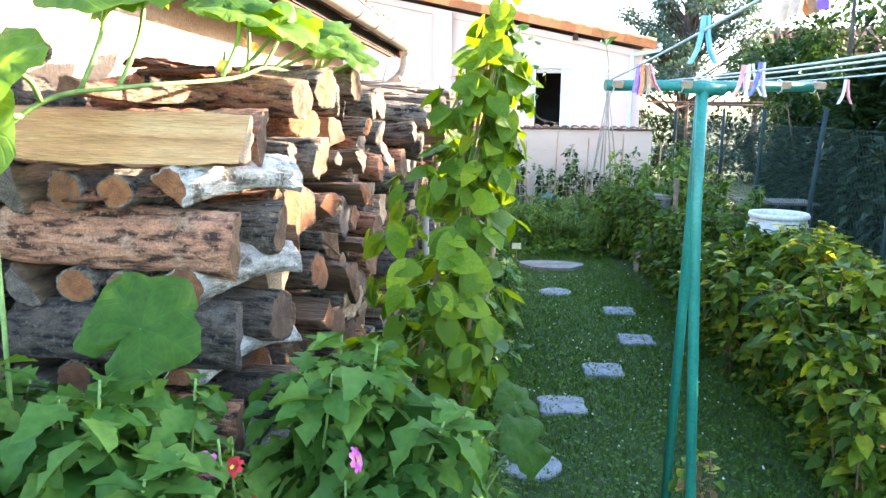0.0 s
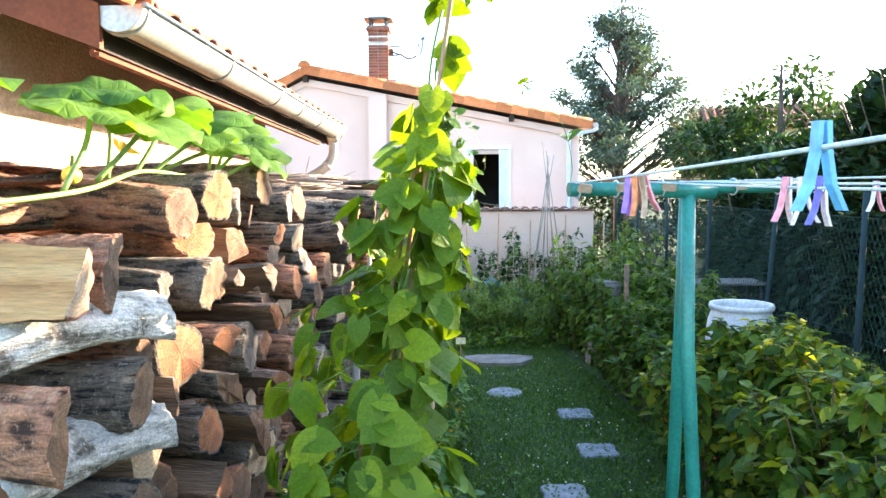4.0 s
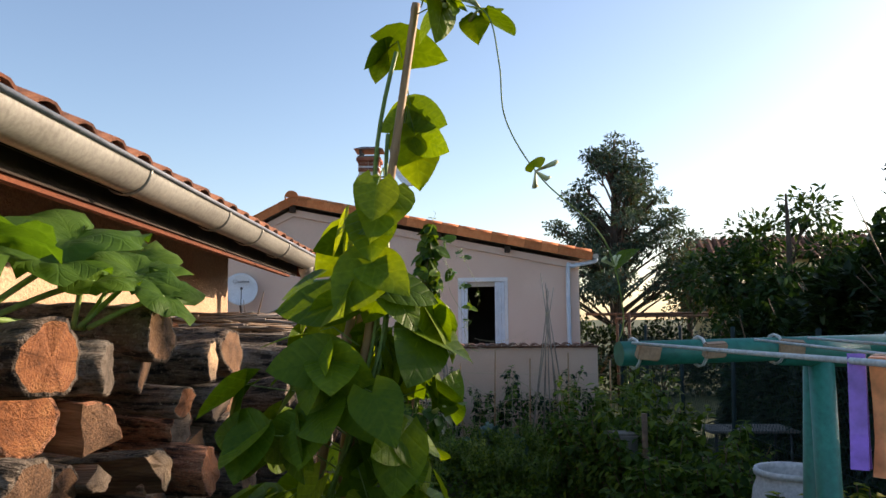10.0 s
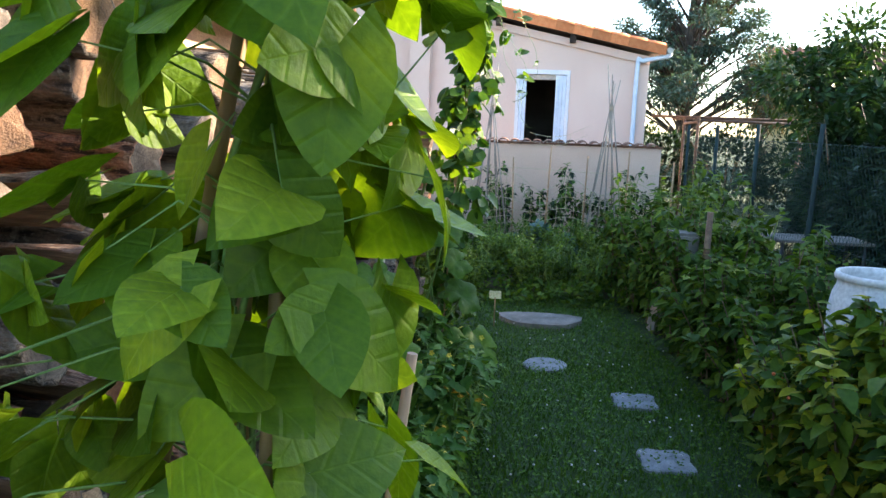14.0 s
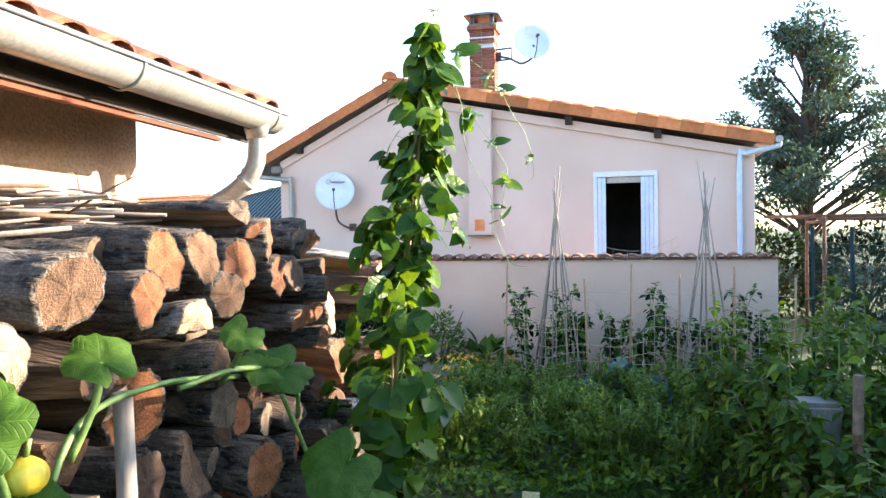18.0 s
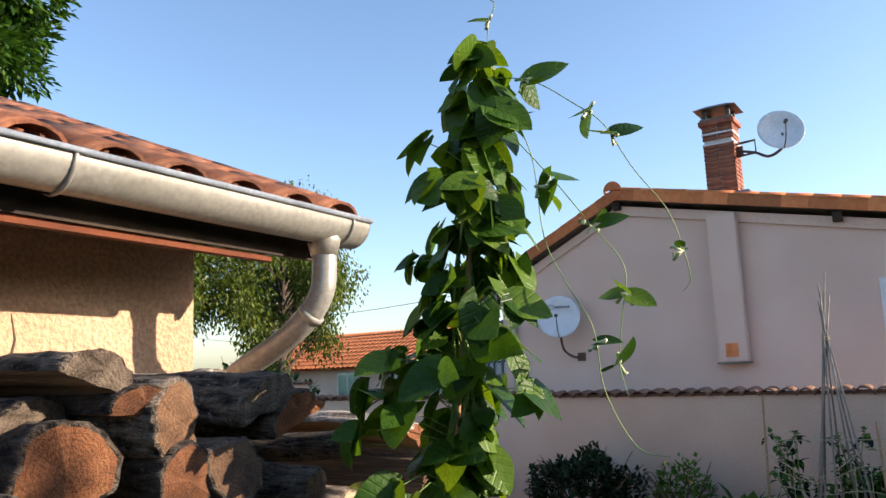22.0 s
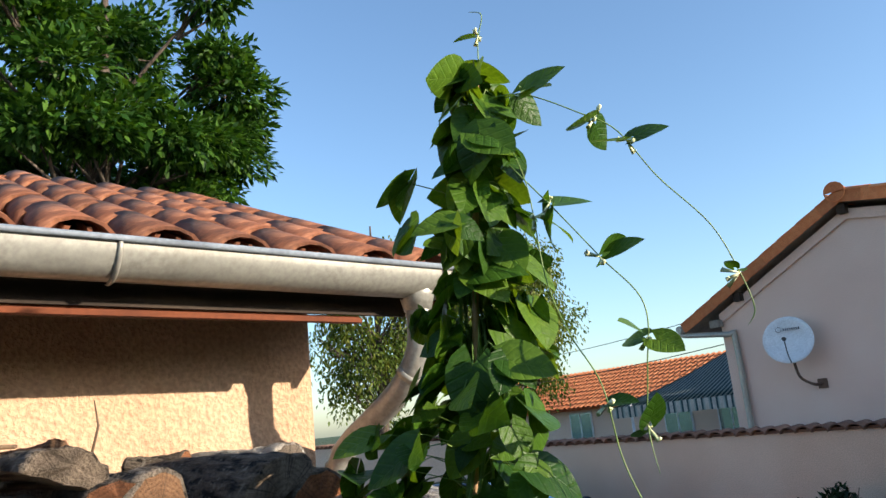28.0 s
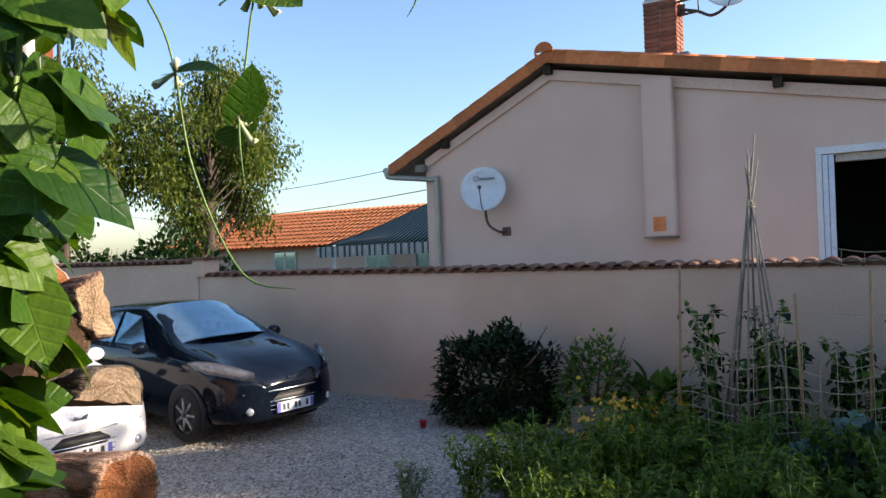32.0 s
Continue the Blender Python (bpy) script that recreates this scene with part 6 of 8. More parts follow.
def planted(proto, spots, rng):
    """Copies of some plants at ground spots; the first of each stands at its own spot."""
    used = set()
    for x, y, s in spots:
        k = rng.randrange(len(proto))
        m = pose(x, y, 0, rng.uniform(-4, 4), rng.uniform(-4, 4), rng.uniform(0, 360)) @ Matrix.Scale(s, 4)
        if k not in used:
            used.add(k)
            proto[k].matrix_basis = m
        else:
            copy_thing(proto[k], m)
    for k, p in enumerate(proto):
        if k not in used:
            p.matrix_basis = pose(spots[0][0] + 0.2, spots[0][1] + 0.2, 0)


prng = random.Random(77)
RASP = "dense raspberry bush with toothed green leaves beside the lawn"
rasp = [leafy("raspberry_bush", RASP, "raspberry bush", "raspberry row", h, 0.38, 15, 780, 0.095, M["rasp"], 40 + i, MIDL, 0.5, M["woody"], leaf_mix=(M["herb"], 16)) for i, h in enumerate((0.95, 1.1, 0.85, 1.2))]
spots = []
for y in np.arange(8.3, 13.2, 0.42):
    edge = 5.35 if y < 8.6 else 5.0 - (y - 9.5) * 0.1
    for x in np.arange(edge + 0.3, 6.3, 0.45):
        spots.append((x + prng.uniform(-0.12, 0.12), y + prng.uniform(-0.12, 0.12), 1))
spots = [s for s in spots if not (5.35 < s[0] < 6.15 and 7.5 < s[1] < 8.5)]
planted(rasp, spots, prng)
YR = "raspberry bush with yellowing leaves and orange berries"
raspy = [leafy("raspberry_bush", YR, "raspberry bush", "yellowing raspberries", h, 0.36, 14, 520, 0.115, M["raspy"], 60 + i, MIDL, 0.5, M["woody"], extras=berries(M["orangeberry"], 0.011, 9), leaf_mix=(M["rasp"], 35)) for i, h in enumerate((1.05, 1.25, 0.9))]
spots = [(x + prng.uniform(-0.1, 0.1), y + prng.uniform(-0.1, 0.1), 1) for y in np.arange(5.0, 8.2, 0.42) for x in np.arange(5.45 if y < 7 else 5.6, 6.5, 0.42)]
spots = [s for s in spots if not (5.3 < s[0] < 6.25 and 7.6 < s[1] < 8.6)] + [(5.35, 7.5, 1), (5.6, 7.4, 1), (5.3, 7.2, 1), (5.4, 7.62, 1), (5.65, 7.55, 1), (5.95, 7.5, 1), (5.28, 7.85, 1), (5.66, 7.68, 1), (5.8, 7.75, 1)]
planted(raspy, spots, prng)
TM = "leafy tomato plant with small yellow flowers"
tom = [leafy("tomato_plant", TM, "tomato plant", "tomato plants by the woodpile", h, 0.28, 10, 340, 0.1, M["tomato"], 80 + i, TOOTHED, 0.7, None, extras=flowers(M["yellow"], 0.016, 5, 6, label="small yellow flower")) for i, h in enumerate((0.85, 1.0, 0.7))]
spots = [(3.0, 4.85, 1), (3.15, 5.3, 1), (2.95, 5.5, 1), (3.1, 5.95, 1), (2.98, 6.35, 1), (3.18, 6.7, 1), (3.0, 7.1, 1), (3.2, 7.45, 1), (3.05, 7.85, 1), (3.25, 8.15, 1), (2.75, 5.0, 1), (2.85, 5.9, 1), (2.9, 6.8, 1), (2.7, 3.2, 1), (2.85, 3.45, 1), (2.6, 2.95, 1), (2.75, 3.75, 1), (3.05, 3.65, 1), (2.9, 4.0, 1)]
planted(tom, spots, prng)
tall = [leafy("tomato_plant", "tall staked tomato plant with green leaves", "tomato plant", "tall tomatoes", h, 0.3, 9, 360, 0.145, M["tomato"], 90 + i, TOOTHED, 0.8) for i, h in enumerate((1.42, 1.28))]
planted(tall, [(2.05, 2.75, 1), (1.85, 2.9, 1.05), (2.3, 2.9, 1), (2.1, 2.55, 1), (1.95, 2.5, 1), (2.45, 3.0, 1), (2.78, 3.25, 1), (2.92, 3.4, 1), (3.08, 3.3, 0.92)], prng)
hb = [leafy("flowering_herb", "bushy green herb with thin stems below the canes", "herb", "herbs by the path", h, 0.24, 12, 420, 0.055, M["herb"], 100 + i, SMALL, 0.3) for i, h in enumerate((0.55, 0.75, 0.45, 0.65))]
spots = [(x + prng.uniform(-0.15, 0.15), y + prng.uniform(-0.15, 0.15), 1) for y in np.arange(12.7, 15.3, 0.42) for x in np.arange(2.2, 4.9, 0.48)]
spots += [(3.05 + prng.uniform(-0.25, 0.25), y, 1) for y in np.arange(3.5, 8.8, 0.3)] + [(2.75, 3.3, 1), (2.9, 3.55, 1), (2.6, 3.15, 1), (3.2, 3.8, 1), (2.5, 2.95, 1)]
spots += [(x, y, 1) for x in (1.35, 1.75, 2.15) for y in (13.6, 14.1, 14.6)]
planted(hb, spots, prng)
mg = [leafy("marigold", "yellow flowering plant at the edge of the gravel", "flower", "yellow flowers", 0.6, 0.22, 10, 260, 0.05, M["herb"], 120 + i, SMALL, 0.3, extras=flowers(M["marigold"], 0.021, 9, 26, label="yellow daisy-like flower")) for i in range(2)]
planted(mg, [(1.85, 15.2, 1), (2.2, 15.0, 1), (2.05, 14.5, 1), (2.5, 15.3, 1), (3.3, 7.35, 1)], prng)
gh = [leafy("grey_herb", "silvery grey-leaved herb beside the gravel", "herb", "grey herbs", 0.42, 0.24, 14, 420, 0.045, M["greyherb"], 130, SMALL, 0.2)]
planted(gh, [(1.55, 14.7, 1), (1.75, 14.95, 1), (0.95, 13.3, 1)], prng)
cos = [leafy("cosmos", "feathery cosmos with dark red and pink flowers", "flower", "cosmos flowers", 1.3, 0.05, 5, 120, 0.05, M["herb"], 140, SMALL, 0.3, extras=flowers(M["red"], 0.035, 8, 2, label="dark red flower")),
       leafy("cosmos", "feathery cosmos with pink flowers", "flower", "cosmos flowers", 1.15, 0.06, 5, 120, 0.05, M["herb"], 141, SMALL, 0.3, extras=flowers(M["pinkpetal"], 0.042, 8, 3, label="pink flower"))]
cos[0].matrix_basis = pose(2.72, 2.95, 0.02)
cos[1].matrix_basis = pose(2.62, 2.92, 0)
copy_thing(cos[1], pose(3.02, 3.1, -0.05, 0, 0, 70))
sfl = leafy("sunflower_seedling", "young sunflower with broad pale green leaves", "sunflower", "", 1.35, 0.05, 2, 26, 0.2, M["squash"], 150, MIDL, 0.3)
sfl.matrix_basis = pose(3.13, 4.72, 0)
copy_thing(sfl, pose(3.05, 5.1, -0.15, 0, 0, 100))
for seed, at, h, n in ((160, (5.0, 13.4, 0), 1.6, 90), (161, (5.3, 12.4, 0), 1.75, 90), (162, (5.7, 13.2, 0), 1.7, 90), (163, (5.2, 11.4, 0), 1.45, 80), (164, (5.6, 11.9, 0), 1.5, 90), (165, (6.0, 11.0, 0), 1.4, 110), (166, (6.15, 11.8, 0), 1.6, 110), (167, (5.95, 12.7, 0), 1.75, 120), (168, (6.25, 13.4, 0), 1.65, 120), (169, (6.05, 14.2, 0), 1.6, 110), (171, (5.6, 14.4, 0), 1.4, 100), (172, (6.3, 10.3, 0), 1.35, 100), (173, (6.25, 15.0, 0), 1.7, 110)):
    w = leafy("tall_weed", "tall leafy stems with narrow leaves near the fence", "weed", "tall weeds", h, 0.16, 4, n, 0.12, M["herb"], seed, MIDL, 0.3)
    w.matrix_basis = pose(*at)
dry = leafy("dry_plant", "wilted reddish plant at the foot of the post", "plant", "", 0.55, 0.14, 6, 70, 0.07, M["drygrass"], 170, MIDL, 0.9, M["woody"], leaf_mix=(M["raspy"], 55))
dry.matrix_basis = pose(4.42, 4.55, 0)


def build_weeds():
    rng = random.Random(91)
    places = []
    for x0, x1, y0, y1, n, h, size in ((2.0, 6.3, 12.0, 15.9, 11000, 0.34, 0.085), (2.55, 3.35, 3.2, 9.2, 5000, 0.3, 0.07), (5.2, 6.5, 4.4, 12.5, 6000, 0.4, 0.08), (1.5, 3.2, 9.7, 12.6, 4000, 0.25, 0.07)):
        for i in range(n):
            x, y = rng.uniform(x0, x1), rng.uniform(y0, y1)
            top = h * (0.55 + 0.8 * noise.noise((x * 1.6, y * 1.6, 2)))
            d = np.array([rng.gauss(0, 0.6), rng.gauss(0, 0.6), rng.uniform(-0.2, 0.9)])
            places.append((np.array([x, y, max(0.0, rng.uniform(0, 1) ** 0.7 * top)]), d, np.array([rng.gauss(0, 0.4), rng.gauss(0, 0.4), 1.0]), size * rng.uniform(0.5, 1.2)))
    tagged(put("weeds", cloud("weeds", SMALL, places, [M["herb"], M["rasp"]], lambda i: (i * 7919) % 3 == 0)), "low green weeds covering the garden soil", "weeds", kind="stuff")


build_weeds()


def build_cabbage(at, s, seed):
    c = thing("cabbage", "blue-green leafy cabbage in the vegetable bed", "cabbage", "cabbages", m=pose(*at))
    rng = random.Random(seed)
    lv = [raw_mesh("leaf", v * np.array([0.9, 1, 1.4]), f, M["cabbage"], smooth=True) for v, f in SQUASH[:3]]
    part("stem", tube(bmesh.new(), [(0, 0, -0.02), (0, 0, 0.25 * s)], 0.02, 6), M["stem"], c)
    for i in range(20):
        a, u = i * 2.4, i / 20
        out = Vector((math.cos(a), math.sin(a), 0.15 + 1.1 * u))
        p = Vector((0, 0, 0.08 + 0.35 * u * s)) + Vector((math.cos(a), math.sin(a), 0)) * (0.19 * (1 - 0.6 * u)) * s
        n = (Vector((0, 0, 1)) * (0.5 + 0.3 * (1 - u)) - Vector((math.cos(a), math.sin(a), 0)) * 0.8).normalized()
        ex = n.orthogonal().normalized()
        m = Matrix((ex, n.cross(ex), n)).transposed().to_4x4()
        m.translation = p
        k = 0.24 * s * (1 - 0.35 * u)
        put("leaf", rng.choice(lv), c, m=m @ Matrix.Diagonal((k, k, k, 1)))


for at, s, sd in (((3.95, 15.3, 0), 1.25, 1), ((4.35, 14.9, 0), 0.95, 2), ((3.6, 15.05, 0), 0.8, 3)):
    build_cabbage(at, s, sd)


def build_bush(name, label, cat, at, rx, ry, h, n, size, mat, seed, extras=None, shapes=SMALL):
    b = thing(name, label, cat, m=pose(*at))
    rng = random.Random(seed)
    bm = bmesh.new()
    places = []
    for s in range(12):
        a = rng.uniform(0, 6.28)
        tube(bm, [(0, 0, -0.03), (math.cos(a) * rx * 0.35, math.sin(a) * ry * 0.35, h * 0.45), (math.cos(a) * rx * 0.8, math.sin(a) * ry * 0.8, h * rng.uniform(0.6, 0.9))], [0.02, 0.013, 0.005], 5)
    tips = []
    for i in range(n):
        d = ball_dir(rng)
        d[2] = abs(d[2]) if rng.random() < 0.85 else d[2] * 0.2
        r = rng.uniform(0.55, 1.0) ** 0.5 * (0.85 + 0.3 * noise.noise((d[0] * 2.2, d[1] * 2.2, d[2] * 2.2 + seed)))
        p = np.array([d[0] * rx * r, d[1] * ry * r, 0.12 * h + d[2] * h * 0.86 * r])
        dd = d + np.array([rng.gauss(0, 0.5), rng.gauss(0, 0.5), rng.gauss(-0.2, 0.4)])
        places.append((p, dd, np.array([d[0] * 0.5, d[1] * 0.5, 1.0]), size * rng.uniform(0.6, 1.2)))
        if i % 60 == 0:
            tips.append(Vector(p))
    tagged(part("stem", bm, M["woody"], b), kind="stuff")
    tagged(put("foliage", cloud("foliage", shapes, places, [mat]), b), kind="stuff")
    if extras:
        extras(b, tips, rng)
    return b


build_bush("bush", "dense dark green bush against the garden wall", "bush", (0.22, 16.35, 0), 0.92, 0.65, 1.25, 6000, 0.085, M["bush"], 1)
build_bush("bush", "green bush with small yellow flowers by the wall", "bush", (1.35, 16.5, 0), 0.52, 0.45, 1.15, 1500, 0.075, M["tomato"], 2, flowers(M["yellow"], 0.03, 6, 22, label="small yellow flower"))
build_bush("squash_clump", "low clump of dark broad leaves by the wall", "plant", (2.05, 16.55, 0), 0.5, 0.35, 0.62, 130, 0.24, M["rasp"], 3, None, MIDL)
tagged(put("concrete_block", mesh_of("concrete_block", slab_bm(1.25, 1.75, 16.0, 16.22, -0.02, 0.3, 0.015), M["concrete"])), "grey concrete block beside the bush", "block")
tagged(put("clay_pot", mesh_of("clay_pot", lathe(bmesh.new(), [(0.001, 0), (0.03, 0), (0.04, 0.06), (0.045, 0.06), (0.045, 0.075), (0.036, 0.075), (0.03, 0.015), (0.001, 0.015)], 16), M["red"]), m=pose(-0.45, 15.75, 0)), "small red pot on the gravel", "pot")


# ---- lawn, stones, posts ----
def build_grass():
    rng = np.random.default_rng(3)
    n = 90000
    x, y = rng.uniform(3.2, 5.7, n), 2.6 + 10.2 * rng.random(n) ** 1.1
    keep = (x < np.where(y < 8.6, 5.5, 5.1 - (y - 9.5) * 0.12))
    for sx, sy, sr in STONES:
        keep &= (x - sx) ** 2 + (y - sy) ** 2 > (sr * 0.92) ** 2
    x, y = x[keep], y[keep]
    n = len(x)
    h, a, w = rng.uniform(0.025, 0.06, n), rng.uniform(0, 6.283, n), rng.uniform(0.002, 0.006, n)
    lean = rng.uniform(-0.03, 0.03, (n, 2))
    z = np.full(n, -0.025)
    V = np.empty((n, 3, 3))
    V[:, 0] = np.stack([x - np.cos(a) * w, y - np.sin(a) * w, z], 1)
    V[:, 1] = np.stack([x + np.cos(a) * w, y + np.sin(a) * w, z], 1)
    V[:, 2] = np.stack([x + lean[:, 0], y + lean[:, 1], z + h], 1)
    clover = 16000
    cx, cy = rng.uniform(3.2, 5.5, clover), 2.6 + 10 * rng.random(clover)
    s, ca, cz = rng.uniform(0.007, 0.014, clover), rng.uniform(0, 6.283, clover), rng.uniform(0.0, 0.03, clover)
    C = np.empty((clover, 4, 3))
    for k, (dx, dy) in enumerate(((-1, 0), (0, -1), (1, 0), (0, 1))):
        C[:, k] = np.stack([cx + s * (dx * np.cos(ca) - dy * np.sin(ca)), cy + s * (dx * np.sin(ca) + dy * np.cos(ca)), cz + 0.003 * k], 1)
    verts = np.concatenate([V.reshape(-1, 3), C.reshape(-1, 3)])
    faces = [(3 * i, 3 * i + 1, 3 * i + 2) for i in range(n)] + [tuple(3 * n + 4 * i + k for k in range(4)) for i in range(clover)]
    tagged(put("grass", raw_mesh("grass", verts, faces, M["grass"])), "short green grass and clover of the lawn path", "grass", kind="stuff")
    # white clover heads
    bm = bmesh.new()
    for i in range(140):
        px, py = rng.uniform(3.3, 5.3), rng.uniform(3.2, 11.5)
        m = Matrix.Translation((px, py, 0.035)) @ Matrix.Diagonal((0.008, 0.008, 0.007, 1))
        bmesh.ops.create_icosphere(bm, subdivisions=1, radius=1, matrix=m)
    tagged(put("clover_flowers", mesh_of("clover_flowers", bm, M["mortar"])), "tiny white clover heads in the grass", "clover", kind="stuff")


STONES = [(3.6, 5.29, 0.19), (3.83, 6.28, 0.19), (4.2, 7.1, 0.18), (4.59, 8.01, 0.18), (4.55, 9.05, 0.18), (3.9, 9.82, 0.19)]
build_grass()
for i, (x, y, r) in enumerate(STONES):
    bm = bmesh.new()
    lathe(bm, [(0.001, 0.007), (r * 0.9, 0.006), (r * 0.98, 0.0), (r, -0.03), (0.001, -0.03)], 28, smooth=False)
    for v in bm.verts:
        w = math.atan2(v.co.y, v.co.x)
        square = 1.0 if i in (0, 5) else 1.0 + 0.16 * math.cos(4 * w - 3.14)
        k = square * (1 + 0.05 * noise.noise((math.cos(w) * 2.2, math.sin(w) * 2.2, i * 3.1)))
        v.co.x, v.co.y = v.co.x * k, v.co.y * k
    ob = put("stepping_stone", mesh_of("stepping_stone", bm, M["slab"]), m=pose(x, y, 0, 0.6, -0.5, (i * 37) % 13 - 6))
    tagged(ob, ("round" if i in (0, 5) else "squarish worn") + " grey concrete stepping stone set in the lawn", "stepping stone", "stepping stones")
bm = bmesh.new()
vs = [bm.verts.new((math.cos(a) * (0.42 + 0.07 * math.sin(3 * a)), math.sin(a) * (0.3 + 0.05 * math.cos(2 * a)), z)) for z in (-0.02, 0.04) for a in np.linspace(0, 2 * math.pi, 14, endpoint=False)]
bm.faces.new(vs[14:])
for k in range(14):
    bm.faces.new((vs[k], vs[(k + 1) % 14], vs[14 + (k + 1) % 14], vs[14 + k]))
tagged(put("flagstone", mesh_of("flagstone", bm, M["concrete"]), m=pose(3.9, 11.26, 0)), "large flat grey-brown flagstone at the lawn end", "flagstone")


def build_gravel():
    rng = np.random.default_rng(6)
    n = 16000
    x, y = rng.uniform(-6.5, 1.4, n), rng.uniform(10.6, 17.0, n)
    s = rng.uniform(0.008, 0.02, n)
    oc = np.array([(1, 0, 0), (-1, 0, 0), (0, 1, 0), (0, -1, 0), (0, 0, 0.6), (0, 0, -0.6)])
    tri = [(0, 2, 4), (2, 1, 4), (1, 3, 4), (3, 0, 4), (2, 0, 5), (1, 2, 5), (3, 1, 5), (0, 3, 5)]
    a = rng.uniform(0, 6.28, n)
    ca, sa = np.cos(a), np.sin(a)
    V = np.empty((n, 6, 3))
    for k in range(6):
        V[:, k, 0] = x + s * (oc[k, 0] * ca - oc[k, 1] * sa * 0.8)
        V[:, k, 1] = y + s * (oc[k, 0] * sa + oc[k, 1] * ca * 0.8)
        V[:, k, 2] = s * oc[k, 2] - 0.012
    F = (np.array(tri)[None] + 6 * np.arange(n)[:, None, None]).reshape(-1, 3)
    m, nt, b, _ = nodes_of("gravel_stone")
    g = nt.nodes.new("ShaderNodeNewGeometry")
    nt.links.new(ramp(nt, g.outputs["Random Per Island"], [(0, (0.17, 0.15, 0.125)), (0.5, (0.37, 0.335, 0.285)), (1, (0.62, 0.57, 0.5))]), b.inputs["Base Color"])
    b.inputs["Roughness"].default_value = 0.9
    tagged(put("gravel", raw_mesh("gravel", V.reshape(-1, 3), F.tolist(), m)), "pale grey gravel of the yard", "gravel", kind="stuff")


build_gravel()


def build_clothes_post():
    t = thing("clothes_post", "green painted steel clothes-line post shaped like a T", "clothes post")
    a, b = Vector((3.82, 4.14, 2.195)), Vector((4.72, 4.36, 2.205))
    c = Vector((4.22, 4.235, 2.18))
    part("arm", tube(bmesh.new(), [a, b], 0.022, 16), M["greenpipe"], t, "green crossarm pipe")
    part("sleeve", tube(bmesh.new(), [c + (a - b).normalized() * 0.09 + Vector((0, 0, 0.016)), c + (b - a).normalized() * 0.09 + Vector((0, 0, 0.006))], 0.027, 16), M["greenpipe"], t, "welded green sleeve")
    part("leg", tube(bmesh.new(), [c, c + Vector((0.01, 0.01, -0.5)), (4.29, 4.1, -0.05)], 0.023, 16), M["greenpipe"], t)
    part("leg", tube(bmesh.new(), [c + Vector((0, 0.02, 0)), c + Vector((0.01, 0.1, -0.5)), (4.27, 4.66, -0.05)], 0.023, 16), M["greenpipe"], t)
    for u in (0.03, 0.17, 0.34, 0.62, 0.8, 0.96):
        p = a.lerp(b, u)
        part("ring", tube(bmesh.new(), [p + 0.027 * Vector((0.24 * math.sin(w), -math.sin(w), math.cos(w))) for w in np.linspace(0, 2 * math.pi, 13)], 0.003, 4), M["cord"], t, "tied cord ring")
        bm = slab_bm(-0.022, 0.022, -0.008, 0.008, -0.014, 0.014, 0.003)
        part("wood_block", bm, M["pegwood"], t, "small wooden block on the arm", m=pose(p.x + 0.02, p.y - 0.03, p.z + 0.004, 20, 10 * math.sin(u * 20), 30 * math.cos(u * 31)))
    return a, b


ARM_A, ARM_B = build_clothes_post()


def build_lines():
    for u, far, sag in ((0.02, (3.82, -1.8, 2.36), 0.02), (0.28, (4.22, -1.8, 2.28), 0.05), (0.4, (4.4, -1.8, 2.31), 0.05), (0.65, (4.75, -1.8, 2.36), 0.04), (0.88, (4.98, -1.8, 2.4), 0.05)):
        p, q = ARM_A.lerp(ARM_B, u) + Vector((0, -0.035, 0.02)), Vector(far)
        pts = [p.lerp(q, k / 12) - Vector((0, 0, 4 * sag * (k / 12) * (1 - k / 12))) for k in range(13)]
        ob = put("clothes_line", mesh_of("clothes_line", tube(bmesh.new(), pts, 0.0028, 6), M["cord"]))
        tagged(ob, "thin grey cord strung from the green post", "clothes line", "clothes lines")


build_lines()


def build_peg(at, mats, tilt, spread, label):
    p = thing("clothes_peg", label, "clothes peg", "clothes pegs", m=pose(*at, 0, tilt[0], tilt[1]))
    for s in (-1, 1):
        bm = bmesh.new()
        pts = [(s * 0.004, 0, 0.03), (s * 0.006, 0, 0.0), (s * (0.006 + spread * 0.35), 0, -0.03), (s * (0.008 + spread), 0, -0.055)]
        for (x0, _, z0), (x1, _, z1) in zip(pts, pts[1:]):
            w0, w1 = 0.0055, 0.0055
            vs = [bm.verts.new(v) for v in ((x0 - w0 / 2, -0.006, z0), (x0 + w0 / 2, -0.006, z0), (x0 + w0 / 2, 0.006, z0), (x0 - w0 / 2, 0.006, z0), (x1 - w1 / 2, -0.006, z1), (x1 + w1 / 2, -0.006, z1), (x1 + w1 / 2, 0.006, z1), (x1 - w1 / 2, 0.006, z1))]
            for q in ((3, 2, 1, 0), (4, 5, 6, 7), (0, 1, 5, 4), (1, 2, 6, 5), (2, 3, 7, 6), (3, 0, 4, 7)):
                bm.faces.new([vs[i] for i in q])
        part("jaw", bm, mats[0] if s < 0 else mats[-1], p)
    part("spring", tube(bmesh.new(), [(-0.008, 0, 0.005), (0.008, 0, 0.005)], 0.005, 8), M["chrome"], p, "small steel spring")


